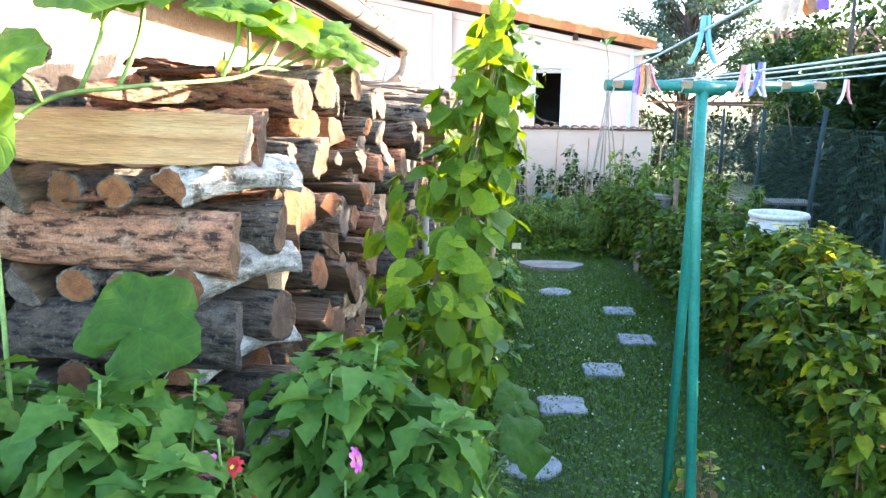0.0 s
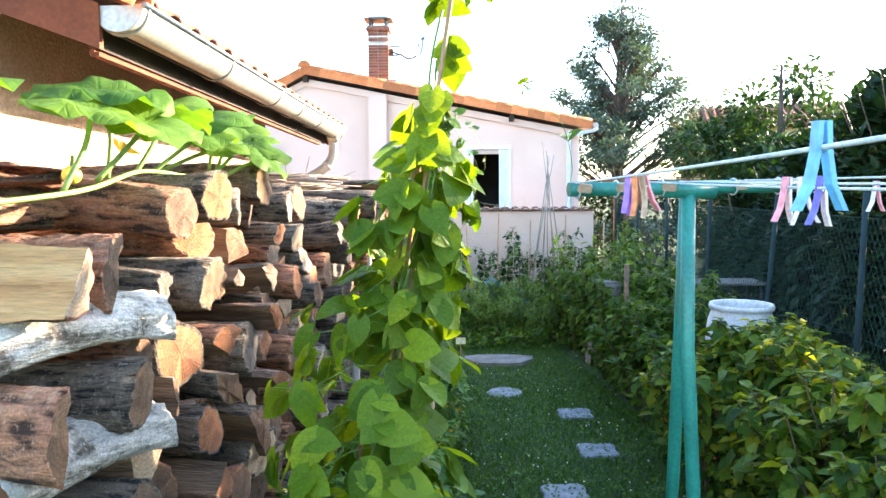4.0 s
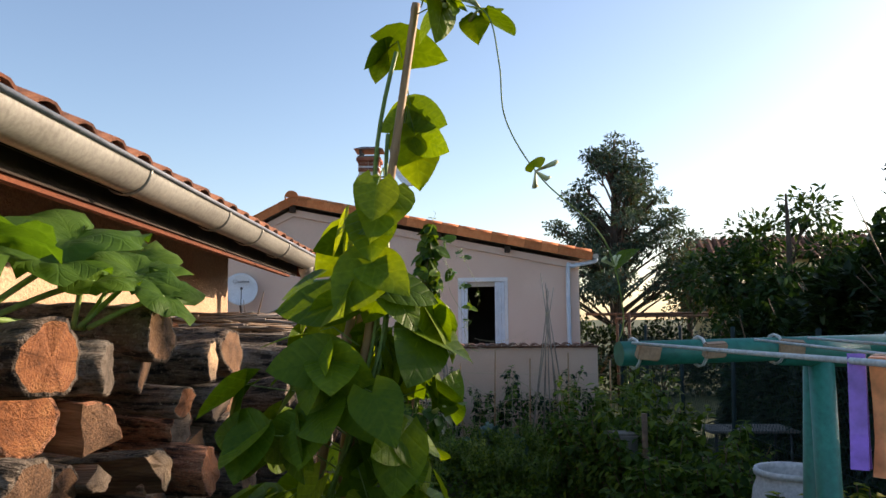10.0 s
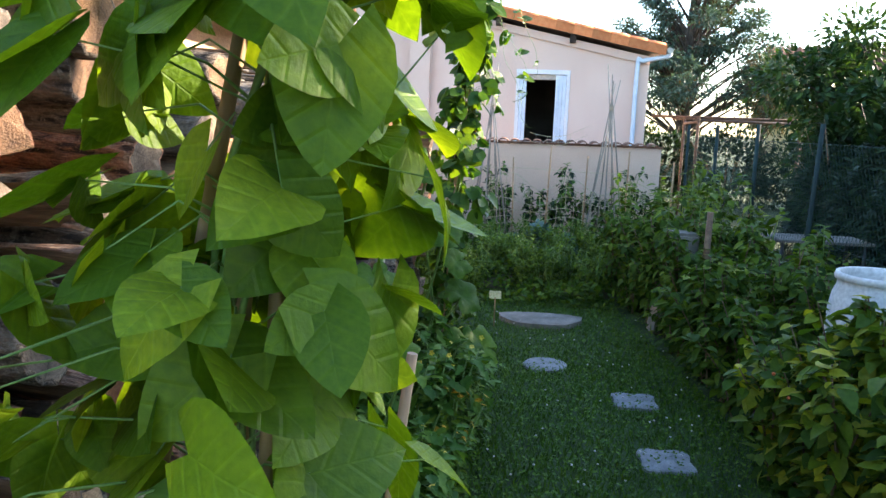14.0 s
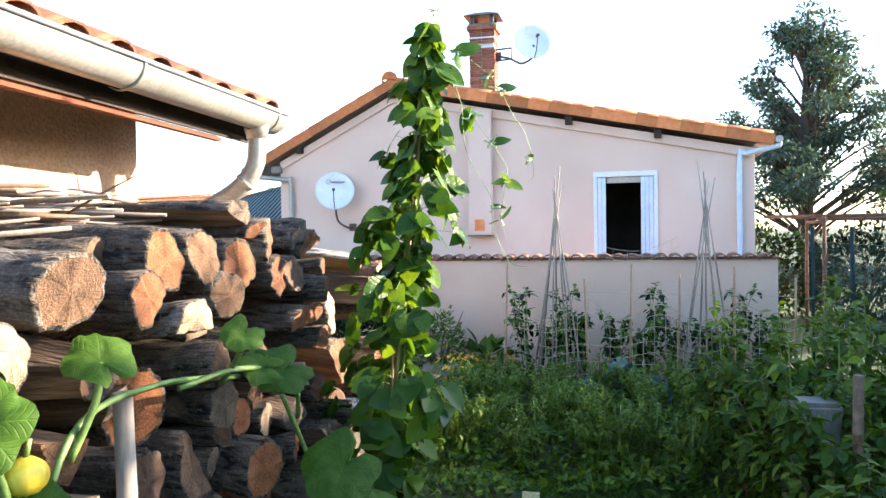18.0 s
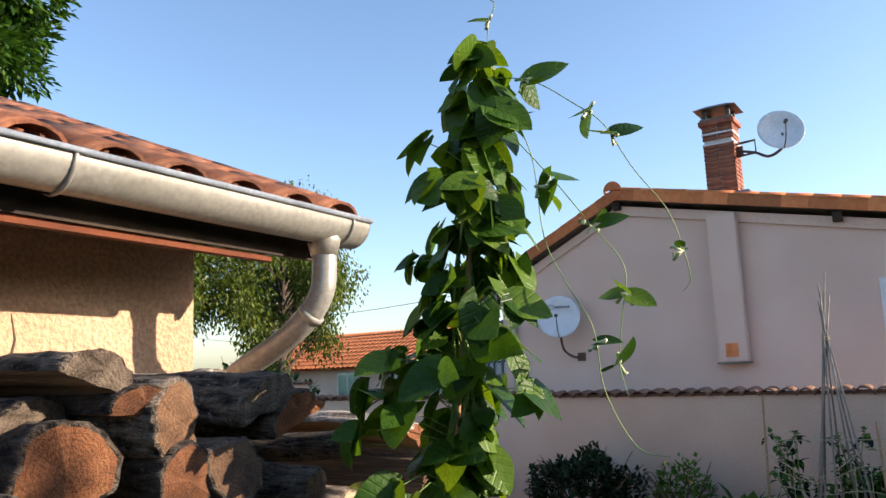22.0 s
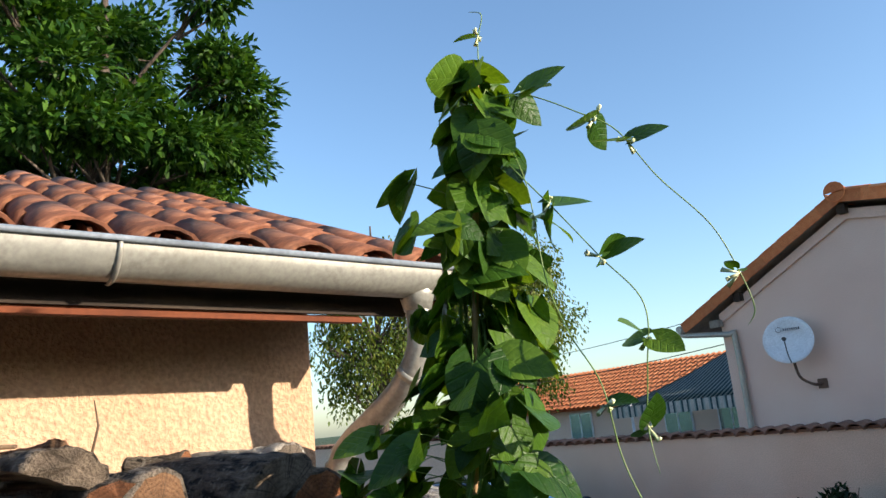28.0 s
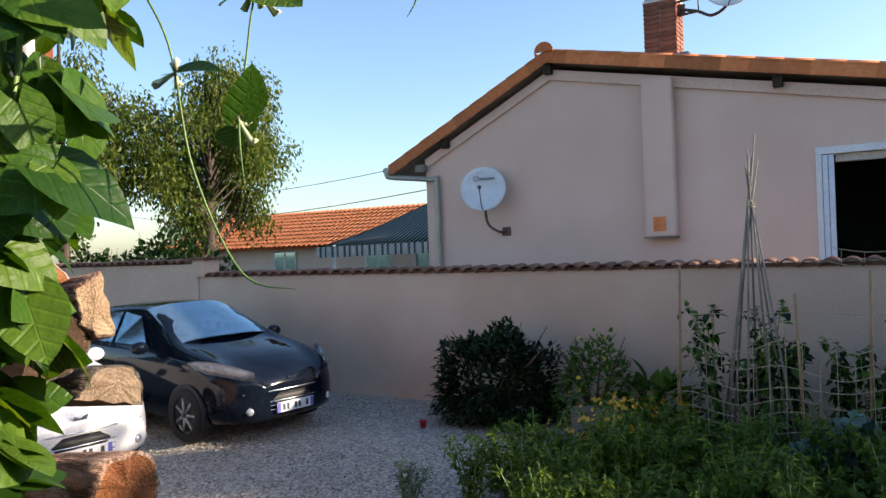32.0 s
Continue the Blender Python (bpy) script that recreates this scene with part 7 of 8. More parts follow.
for at, mats, tilt, spread, lab in (((3.825, 1.86, 2.26), (M["pegpurple"],), (8, 60), 0.012, "purple clothes peg on the line"), ((3.828, 1.93, 2.26), (M["pegwood"],), (-8, 40), 0.014, "weathered wooden clothes peg on the line"), ((3.83, 1.98, 2.26), (M["pegwood"], M["pegorange"]), (-14, 30), 0.014, "wooden and orange clothes peg on the line"), ((3.84, 3.35, 2.2), (M["pegpurple"],), (8, 60), 0.012, "purple clothes peg on the line"), ((3.855, 3.34, 2.2), (M["pegorange"], M["pegwood"]), (-10, 40), 0.014, "orange and wooden clothes peg on the line"), ((3.87, 3.32, 2.2), (M["pegwood"], M["pegpink"]), (-16, 30), 0.014, "wooden clothes peg on the line"),
                                    ((3.834, 2.46, 2.235), (M["pegblue"],), (0, 10), 0.016, "blue clothes peg standing on the line"), ((4.095, 3.17, 2.19), (M["pegpink"], M["pegpale"]), (5, 20), 0.013, "pink clothes peg on the line"), ((4.1, 3.11, 2.19), (M["pegpale"],), (-6, -10), 0.014, "pale clothes peg on the line"), ((4.105, 3.05, 2.19), (M["pegnavy"], M["pegpale"]), (4, 15), 0.013, "navy clothes peg on the line"),
                                    ((4.64, 3.89, 2.185), (M["pegpale"], M["pegpink"]), (0, 10), 0.016, "pale pink clothes peg on the line")):
    build_peg(at, mats, tilt, spread, lab)


def build_barrel():
    b = thing("water_barrel", "white plastic barrel with a rolled rim among the raspberries", "barrel", m=pose(5.87, 8.33, -0.05))
    R = 0.29
    prof = [(0.001, 0.0), (R * 0.93, 0.0), (R * 0.97, 0.05), (R, 0.16), (R * 1.01, 0.3), (R * 0.985, 0.34), (R * 1.01, 0.38), (R * 1.01, 0.7), (R * 0.985, 0.74), (R * 1.01, 0.78), (R, 0.98), (R * 0.94, 1.1), (R * 0.86, 1.16), (R * 0.86, 1.19)]
    part("body", lathe(bmesh.new(), prof, 36), M["barrel"], b, "white plastic body")
    part("rim", lathe(bmesh.new(), [(R * 0.86, 1.19), (R * 0.92, 1.195), (R * 0.93, 1.22), (R * 0.9, 1.24), (R * 0.82, 1.235), (R * 0.8, 1.2), (R * 0.8, 0.9)], 36), M["barrel"], b, "rolled white rim")
    part("water", lathe(bmesh.new(), [(0.001, 0.905), (R * 0.8, 0.9)], 36), M["tyre"], b, "dark water inside")


build_barrel()


def build_fence():
    f = thing("chain_link_fence", "green chain-link fence on leaning green posts", "fence")
    X = 6.55
    posts = [(y, 2.15 if k else 2.2, dx) for k, (y, dx) in enumerate(((5.6, 0), (7.65, 0.05), (9.4, 0.12), (11.4, 0.05), (13.4, 0), (15.4, 0), (17.4, 0)))]
    for y, h, dx in posts:
        bm = bmesh.new()
        p = [(X - dx, y, -0.05), (X + dx * 0.5, y + 0.05, h)]
        tube(bm, p, 0.026, 8)
        part("post", bm, M["fencegreen"], f, "dark green steel post")
    bm = bmesh.new()
    y0, y1, H = 5.6, 17.4, 1.95
    step = 0.075
    k = y0 - H * 0.6
    while k < y1:
        for s in (1, -1):
            a, b = (k, 0.05) if s > 0 else (k + H * 0.6, 0.05), (k + H * 0.6, H) if s > 0 else (k, H)
            (ya, za), (yb, zb) = a, b
            lo, hi = min(ya, yb), max(ya, yb)
            if hi <= y0 or lo >= y1:
                continue
            ua = max(0, min(1, (max(min(ya, y1), y0) - ya) / (yb - ya)))
            ub = max(0, min(1, (max(min(yb, y1), y0) - ya) / (yb - ya)))
            P = Vector((X + 0.03 + 0.004 * s, ya + (yb - ya) * ua, za + (zb - za) * ua))
            Q = Vector((X + 0.03 + 0.004 * s, ya + (yb - ya) * ub, za + (zb - za) * ub))
            if (Q - P).length > 0.05:
                tube(bm, [P, Q], 0.0021, 3, False)
        k += step
    part("mesh", bm, M["wire"], f, "diamond wire mesh")
    for z in (0.1, 1.0, 1.95):
        part("line_wire", tube(bmesh.new(), [(X + 0.03, y0, z), (X + 0.03, y1, z)], 0.003, 4), M["wire"], f)


build_fence()


# ---- canes, net, stakes of the vegetable bed ----
def build_tepee(cross, foot_z, spread, n, seed, label):
    t = thing("cane_tepee", label, "cane tepee", "cane tepees")
    rng = random.Random(seed)
    c = Vector(cross)
    for i in range(n):
        a = 2 * math.pi * i / n + rng.uniform(-0.2, 0.2)
        foot = Vector((c.x + math.cos(a) * spread, c.y + math.sin(a) * spread, foot_z))
        d = (c + Vector((rng.uniform(-0.03, 0.03), rng.uniform(-0.03, 0.03), 0)) - foot).normalized()
        L = (c - foot).length + rng.uniform(0.3, 0.75)
        part("cane", tube(bmesh.new(), [foot, foot + d * L * 0.5 + Vector((rng.uniform(-0.012, 0.012), 0, 0)), foot + d * L], [0.014, 0.012, 0.007], 6), M["cane"], t)
    part("binding", tube(bmesh.new(), [c + Vector((0.04 * math.cos(a), 0.04 * math.sin(a), 0.004 * a)) for a in np.linspace(0, 18, 40)], 0.004, 4), M["string"], t, "string binding")


build_tepee((3.12, 16.0, 2.3), 0.0, 0.36, 8, 1, "wigwam of grey canes tied at the top")
build_tepee((5.0, 15.9, 2.3), 0.0, 0.36, 7, 2, "wigwam of grey canes tied at the top beside the net")


def build_net():
    n = thing("plant_net", "sagging straw-coloured string net on wooden stakes", "plant net")
    rng = random.Random(2)
    X0, X1, Y = 2.45, 6.0, 15.75
    for x in (2.45, 3.55, 4.05, 4.65, 5.3, 6.0):
        part("stake", tube(bmesh.new(), [(x, Y, -0.03), (x + rng.uniform(-0.06, 0.06), Y, rng.uniform(1.5, 1.8))], [0.016, 0.013], 6), M["bamboo"], n, "brown wooden stake")

    def at(u, v):
        sag = 0.17 * math.sin(u * 3.14 * 3.6) ** 2
        return Vector((X0 + (X1 - X0) * u, Y - 0.03 + 0.04 * noise.noise((u * 6, v * 3, 0)), 0.15 + v * 1.05 - sag * v + 0.13 * noise.noise((u * 5, v * 3, 3))))
    bm = bmesh.new()
    for k in range(8):
        tube(bm, [at(i / 48, k / 7) for i in range(49)], 0.0065 if k in (0, 7) else 0.005, 4, False)
    for k in range(27):
        tube(bm, [at(k / 26 + 0.012 * noise.noise((k, j, 0)), j / 10) for j in range(11)], 0.0045, 4, False)
    tube(bm, [(X0, Y, 1.33), (X0 + 1.2, Y, 1.36), (X0 + 2.2, Y, 1.33), (X1, Y, 1.32)], 0.005, 4, False)
    part("net", bm, M["string"], n, "string mesh")
    # a strip of net left hanging above, before the window
    bm = bmesh.new()
    for dz in (0.0, 0.14):
        tube(bm, [(3.75 + 0.95 * i / 10, Y + 0.6, 1.78 + dz - 0.12 * math.sin(3.14 * i / 10) + 0.14 * i / 10) for i in range(11)], 0.004, 4, False)
    for i in range(1, 10, 2):
        x = 3.75 + 0.95 * i / 10
        z = 1.78 - 0.12 * math.sin(3.14 * i / 10) + 0.14 * i / 10
        tube(bm, [(x, Y + 0.6, z), (x, Y + 0.6, z + 0.14)], 0.003, 4, False)
    part("net", bm, M["string"], n, "upper strip of string mesh")


build_net()
tp = [leafy("tomato_plant", "staked tomato plant behind the string net", "tomato plant", "tomatoes behind the net", h, 0.26, 8, 190, 0.1, M["bush"], 200 + i, MIDL, 0.8, leaf_mix=(M["tomato"], 45)) for i, h in enumerate((1.45, 1.25, 1.05))]
planted(tp, [(2.7, 16.45, 1), (3.0, 16.6, 1), (3.4, 16.5, 1), (3.8, 16.55, 1), (4.3, 16.4, 1), (4.6, 16.6, 1), (5.0, 16.5, 1), (5.4, 16.45, 1), (5.75, 16.5, 1), (4.1, 16.2, 1), (3.2, 16.3, 1), (5.2, 16.2, 1)], prng)


def build_stake(label, a, b, r, mat):
    tagged(put("garden_stake", mesh_of("garden_stake", tube(bmesh.new(), [a, Vector(a).lerp(Vector(b), 0.5), b], [r, r, r * 0.9], 9), mat)), label, "stake", "garden stakes")


build_stake("short leaning bamboo stake among the tomato leaves", (3.2, 5.0, 0), (3.37, 5.06, 1.5), 0.014, M["bamboo"])
build_stake("pale grey bamboo stake before the woodpile", (2.86, 6.78, 0), (2.85, 6.76, 1.78), 0.014, M["cane"])
build_stake("thick grey wooden stake by the woodpile face", (2.86, 7.55, 0), (2.85, 7.5, 1.75), 0.028, M["cane"])
build_stake("thick grey wooden stake in the tomato row", (2.86, 6.15, 0), (2.84, 6.1, 1.45), 0.026, M["cane"])
build_stake("green plastic-coated plant stake by the pile end", (1.95, 3.05, 0), (1.93, 3.1, 2.5), 0.008, M["stem"])
build_stake("short sawn wooden post among the weeds", (5.35, 10.6, 0), (5.36, 10.6, 1.3), 0.032, M["woody"])
tagged(put("stone_block", mesh_of("stone_block", slab_bm(-0.16, 0.16, -0.1, 0.1, -0.03, 1.05, 0.03), M["concrete"]), m=pose(5.15, 11.2, 0, 6, 3, 20)), "upright weathered stone slab in the weeds", "stone")
tagged(put("compost_wall", mesh_of("compost_wall", slab_bm(-0.75, 0.75, -0.1, 0.1, -0.03, 0.6, 0.02), M["concrete"]), m=pose(5.95, 13.9, 0, 0, 0, -14)), "low old concrete edging in the weeds", "edging")
lab = thing("plant_label", "small yellow plant label on a thin stick", "plant label", m=pose(3.42, 11.0, 0))
part("stick", tube(bmesh.new(), [(0, 0, -0.02), (0, 0, 0.3)], 0.006, 6), M["bamboo"], lab)
part("tag", slab_bm(-0.06, 0.06, -0.004, 0.004, 0.28, 0.36, 0.002), M["paleflower"], lab, "yellow-green plastic tag")


# ---- trees and hedges ----
def build_tree(label, at, h, trunk_r, limbs, blobs, n, size, mat, seed, shapes=TINY, bark=None, hang=0.0, name="tree", mix=None, flat=0.75):
    """A tapered trunk with limbs, and a crown of leaves gathered round the limb ends."""
    t = thing(name, label, "tree", m=pose(*at))
    rng = random.Random(seed)
    bark = bark or M["treebark"]
    part("trunk", tube(bmesh.new(), spline([(0, 0, -0.1), (rng.uniform(-0.1, 0.1) * h * 0.2, 0, h * 0.4), (rng.uniform(-0.1, 0.1) * h * 0.2, 0, h * 0.96)], 6), [trunk_r * (1 - 0.88 * i / 12) for i in range(13)], 9), bark, t)
    lm = bmesh.new()
    places = []
    for i, (bx, by, bz, br) in enumerate(blobs):
        z0 = max(0.15 * h, bz - 0.5 * br - 0.15 * h)
        tube(lm, spline([(0, 0, z0), (bx * 0.5, by * 0.5, (z0 + bz) / 2 + 0.1), (bx, by, bz)], 4), [trunk_r * 0.16 * (1 - 0.85 * k / 8) + 0.008 for k in range(9)], 5)
        for k in range(3):
            d = ball_dir(rng) * br * 0.7
            tube(lm, [(bx * 0.7, by * 0.7, (z0 + 2 * bz) / 3), (bx + d[0], by + d[1], bz + d[2])], [trunk_r * 0.1 + 0.006, 0.004], 4)
    wts = [b[3] ** 2 for b in blobs]
    for i in range(n):
        bx, by, bz, br = rng.choices(blobs, wts)[0]
        d = ball_dir(rng)
        lump = 1 + 0.5 * noise.noise((d[0] * 1.8 + bx, d[1] * 1.8 + by, d[2] * 1.8 + bz))
        r = br * rng.random() ** 0.4 * lump
        p = np.array([bx, by, bz]) + d * r * np.array([1, 1, flat])
        if hang:
            p[2] -= hang * rng.random() ** 1.5
        dd = d * (1 - 0.7 * min(1, hang)) + np.array([rng.gauss(0, 0.5), rng.gauss(0, 0.5), rng.gauss(-0.15 - hang, 0.4)])
        places.append((p, dd, np.array([rng.gauss(0, 0.6), rng.gauss(0, 0.6), 1.0]), size * rng.uniform(0.6, 1.3)))
    tagged(part("branchwork", lm, bark, t), kind="stuff")
    put("crown", cloud("crown", shapes, places, [mat] if mix is None else [mat, mix[0]], None if mix is None else (lambda i: 1 if (i * 7919) % 1000 < mix[1] * 10 else 0)), t)
    return t


def tiers(h, z0, r0, r1, per, seed, br=0.9, step=0.8):
    rng = random.Random(seed)
    out, z = [(0, 0, h * 0.97, br * 0.5)], z0
    while z < h * 0.95:
        u = (z - z0) / (h - z0)
        R = r0 + (r1 - r0) * u
        for k in range(max(3, int(per * (1 - 0.5 * u)))):
            a = rng.uniform(0, 6.28)
            rr = R * rng.uniform(0.35, 1.0)
            out.append((math.cos(a) * rr, math.sin(a) * rr, z + rng.uniform(-0.3, 0.3), br * rng.uniform(0.55, 1.1) * (1 - 0.35 * u)))
        z += step
    return out


def globe(h, z0, rx, n, seed, br):
    rng = random.Random(seed)
    out = []
    for k in range(n):
        d = ball_dir(rng)
        zc, hz = (h + z0) / 2, (h - z0) / 2
        s = rng.uniform(0.4, 0.82)
        out.append((d[0] * rx * s, d[1] * rx * s, zc + d[2] * hz * s, br * rng.uniform(0.7, 1.25)))
    return out


build_tree("tall grey-green cedar with layered branches behind the house", (10.7, 38, 0), 11.0, 0.42, 0, tiers(10.9, 3.6, 4.4, 0.8, 13, 3, 0.95, 0.7), 34000, 0.19, M["cedar"], 3, TINY, mix=(M["cedarbrown"], 5), flat=0.5)
build_tree("low brown-tinged conifer beside the cedar", (13.3, 36, 0), 5.6, 0.2, 0, globe(5.4, 1.8, 1.6, 12, 5, 0.8), 6000, 0.16, M["cedarbrown"], 5, TINY, mix=(M["cedar"], 60))
build_tree("dense rounded dark green tree behind the fence", (10.35, 18.6, 0), 5.0, 0.18, 0, globe(5.0, 0.6, 2.0, 26, 7, 0.75), 15000, 0.14, M["roundtree"], 7, SMALL)
build_tree("broad dark green tree beyond the fence", (12.9, 16.6, 0), 4.4, 0.2, 0, globe(4.3, 0.4, 2.1, 24, 8, 0.8), 12000, 0.14, M["roundtree"], 8, SMALL)
build_tree("dark spruce with drooping tiers", (20.2, 29.0, 0), 9.9, 0.3, 0, tiers(9.8, 2.0, 3.8, 0.5, 8, 11, 0.75, 0.9), 16000, 0.24, M["hedge"], 11, TINY, flat=0.45)
build_tree("tall leafy acacia behind the shed", (-14.5, 12.9, 0), 15.5, 0.45, 0, globe(15.8, 4.6, 5.7, 60, 13, 1.05), 62000, 0.27, M["acacia"], 13, TINY, flat=0.5)
build_tree("weeping birch with yellowing leaves beyond the wall", (-13.3, 24.5, 0), 8.2, 0.22, 0, globe(8.5, 2.4, 3.5, 56, 17, 0.7), 32000, 0.15, M["birch"], 17, TINY, M["treebark"], 0.9)
build_tree("tall weeping birch with fine foliage beyond the shed", (-14.2, 20.4, 0), 8.6, 0.2, 0, globe(8.6, 2.2, 2.5, 40, 19, 0.6), 15000, 0.14, M["birch"], 19, TINY, M["treebark"], 0.9)
for at, rx, ry, h, n, sd in (((-10.0, 20.0, 0), 2.0, 1.2, 3.0, 3400, 31), ((-12.6, 20.2, 0), 1.6, 1.0, 2.7, 2400, 32), ((-7.6, 19.6, 0), 1.0, 0.8, 2.15, 1500, 33)):
    build_bush("shrub", "dense green shrub behind the garden wall", "shrub", at, rx, ry, h, n, 0.17, M["roundtree"], sd)
# shrubs below y = 11 stand out of view, added this tall to shade the garden
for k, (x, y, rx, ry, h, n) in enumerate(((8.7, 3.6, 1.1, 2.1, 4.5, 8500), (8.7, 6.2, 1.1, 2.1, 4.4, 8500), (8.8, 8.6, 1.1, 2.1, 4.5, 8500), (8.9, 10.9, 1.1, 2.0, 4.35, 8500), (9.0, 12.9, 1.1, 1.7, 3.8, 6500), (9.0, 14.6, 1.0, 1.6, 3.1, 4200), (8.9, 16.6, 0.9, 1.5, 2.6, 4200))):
    build_bush("hedge_shrub", "dark green hedge shrub behind the wire fence, the tallest unseen and added for shade", "hedge", (x, y, 0), rx, ry, h, n, 0.21, M["hedge"], 40 + k)
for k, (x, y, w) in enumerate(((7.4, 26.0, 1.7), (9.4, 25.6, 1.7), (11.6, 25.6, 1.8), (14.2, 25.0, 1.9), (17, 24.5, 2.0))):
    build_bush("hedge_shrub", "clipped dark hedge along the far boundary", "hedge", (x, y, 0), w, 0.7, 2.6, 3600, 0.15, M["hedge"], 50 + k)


# ---- beyond: farm house, neighbour, frames ----
def plain_house(name, label, x0, x1, y0, y1, eave, ridge, wallm, tilem, wins, turn=0.0, at=(0, 0, 0), pitch=0.24):
    h = thing(name, label, "house", m=pose(*at, 0, 0, turn))
    bm = bmesh.new()
    box(bm, x0, x1, y0, y1, -0.1, eave)
    part("wall", bm, wallm, h)
    ym = (y0 + y1) / 2
    o = 0.45
    bm = bmesh.new()
    vs = [bm.verts.new(p) for p in ((x0 - o, y0 - o, eave - 0.08), (x1 + o, y0 - o, eave - 0.08), (x1 + o, ym, ridge), (x0 - o, ym, ridge), (x1 + o, y1 + o, eave - 0.08), (x0 - o, y1 + o, eave - 0.08))]
    for q in ((0, 1, 2, 3), (3, 2, 4, 5)):
        bm.faces.new([vs[i] for i in q])
    bmesh.ops.solidify(bm, geom=bm.faces, thickness=0.12)
    part("roof", bm, tilem, h, "clay tile roof")
    bm = bmesh.new()
    L = math.hypot(ym - y0 + o, ridge - eave + 0.08)
    n = int((x1 - x0 + 2 * o) / pitch)
    nj = int(L / 0.42)
    for i in range(n):
        x = x0 - o + pitch * (i + 0.5)
        for j in range(nj):
            u0, u1 = j / nj, (j + 1.12) / nj
            za = [(y0 - o + (ym - y0 + o) * u, eave - 0.08 + (ridge - eave + 0.08) * u + 0.03 + 0.03 * (u == u0)) for u in (u0, min(1, u1))]
            ra = [[bm.verts.new((x + pitch * 0.42 * math.cos(math.pi * k / 4), yy, zz + pitch * 0.34 * math.sin(math.pi * k / 4))) for k in range(5)] for yy, zz in za]
            for k in range(4):
                bm.faces.new((ra[0][k + 1], ra[0][k], ra[1][k], ra[1][k + 1]))
    ob = part("roof_tiles", bm, tilem, h, "rows of half-round clay tiles")
    tagged(ob, kind="stuff")
    for x, z, w, hh in wins:
        wn_ = thing("window", "", "")
        wn_.parent = h
        part("frame", slab_bm(x - w / 2 - 0.06, x + w / 2 + 0.06, y0 - 0.04, y0 - 0.002, z - 0.06, z + hh + 0.06, 0.006), M["white"], wn_)
        part("pane", slab_bm(x - w / 2, x + w / 2, y0 - 0.05, y0 - 0.042, z, z + hh), M["carglass"], wn_)
        part("mullion", slab_bm(x - 0.025, x + 0.025, y0 - 0.06, y0 - 0.051, z, z + hh), M["white"], wn_)
    return h


plain_house("neighbour_house", "single-storey neighbour house with orange clay roof", -22, -7.0, 30.2, 37.5, 2.3, 3.75, M["pink"], M["terra"], ((-9.2, 0.9, 0.9, 1.3), (-11.2, 0.9, 1.0, 1.3), (-15.5, 0.9, 1.0, 1.2)))
plain_house("farm_house", "ochre two-storey house with pale shutters", -5, 5, 0, 8, 5.6, 7.2, M["ochre"], M["terraold"], ((-3.0, 3.4, 1.0, 1.3), (0.4, 3.4, 1.0, 1.3), (3.2, 3.4, 1.0, 1.3), (-3, 0.8, 1.0, 1.6), (0.6, 0.8, 1.2, 2.0)), -12, (22.5, 47, 0), 0.5)
plain_house("porch_house", "low ochre porch wing with clay roof before the house", -3.5, 3.5, 0, 4, 2.6, 3.6, M["ochre"], M["terraold"], ((-1.8, 0.8, 1.0, 1.3), (1.5, 0.8, 1.0, 1.3)), -12, (19.0, 42, 0), 0.5)


def build_awning():
    a = thing("awning", "dark striped cloth awning with a fringed valance", "awning")
    p = [Vector(v) for v in ((-9.9, 25.3, 2.2), (-5.2, 25.3, 2.25), (-5.2, 28.5, 4.1), (-8.0, 28.5, 3.5))]
    bm = bmesh.new()
    g = [[bm.verts.new(p[0].lerp(p[1], i / 12).lerp(p[3].lerp(p[2], i / 12), j / 6) + Vector((0, 0, -0.1 * math.sin(3.14 * j / 6)))) for j in range(7)] for i in range(13)]
    for i in range(12):
        for j in range(6):
            bm.faces.new((g[i][j], g[i + 1][j], g[i + 1][j + 1], g[i][j + 1])).smooth = True
    bmesh.ops.solidify(bm, geom=bm.faces, thickness=0.02)
    part("canopy", bm, M["awning"], a, "dark blue-grey striped canopy")
    n = 44
    for i in range(n):
        u0, u1 = i / n, (i + 1) / n
        q0, q1 = p[0].lerp(p[1], u0), p[0].lerp(p[1], u1)
        bm = slab_bm(q0.x + 0.003, q1.x - 0.003, q0.y - 0.03, q0.y - 0.022, q0.z - 0.3, q0.z)
        part("valance_strip", bm, M["awning"] if i % 2 else M["mortar"], a)
    for x in (-9.3, -5.4):
        part("post", tube(bmesh.new(), [(x, 25.35, -0.05), (x, 25.35, 2.24)], 0.04, 8), M["white"], a)


build_awning()


def build_pergola():
    g = thing("pergola_frame", "rusty steel pergola frame beyond the fence", "pergola")
    for x, y in ((7.4, 20.6), (9.6, 20.8), (7.6, 23.0), (10.4, 23.0)):
        part("post", tube(bmesh.new(), [(x, y, -0.05), (x, y, 2.35)], 0.035, 8), M["rust"], g)
    for a, b in (((6.4, 20.6, 2.35), (10.9, 20.8, 2.35)), ((7.4, 20.6, 2.25), (7.6, 23.0, 2.25)), ((9.6, 20.8, 2.3), (10.4, 23, 2.3)), ((7.3, 23, 2.35), (10.8, 23, 2.35)), ((7.5, 21.6, 2.3), (10, 21.8, 2.3))):
        part("beam", tube(bmesh.new(), [a, b], 0.03, 8), M["rust"], g)


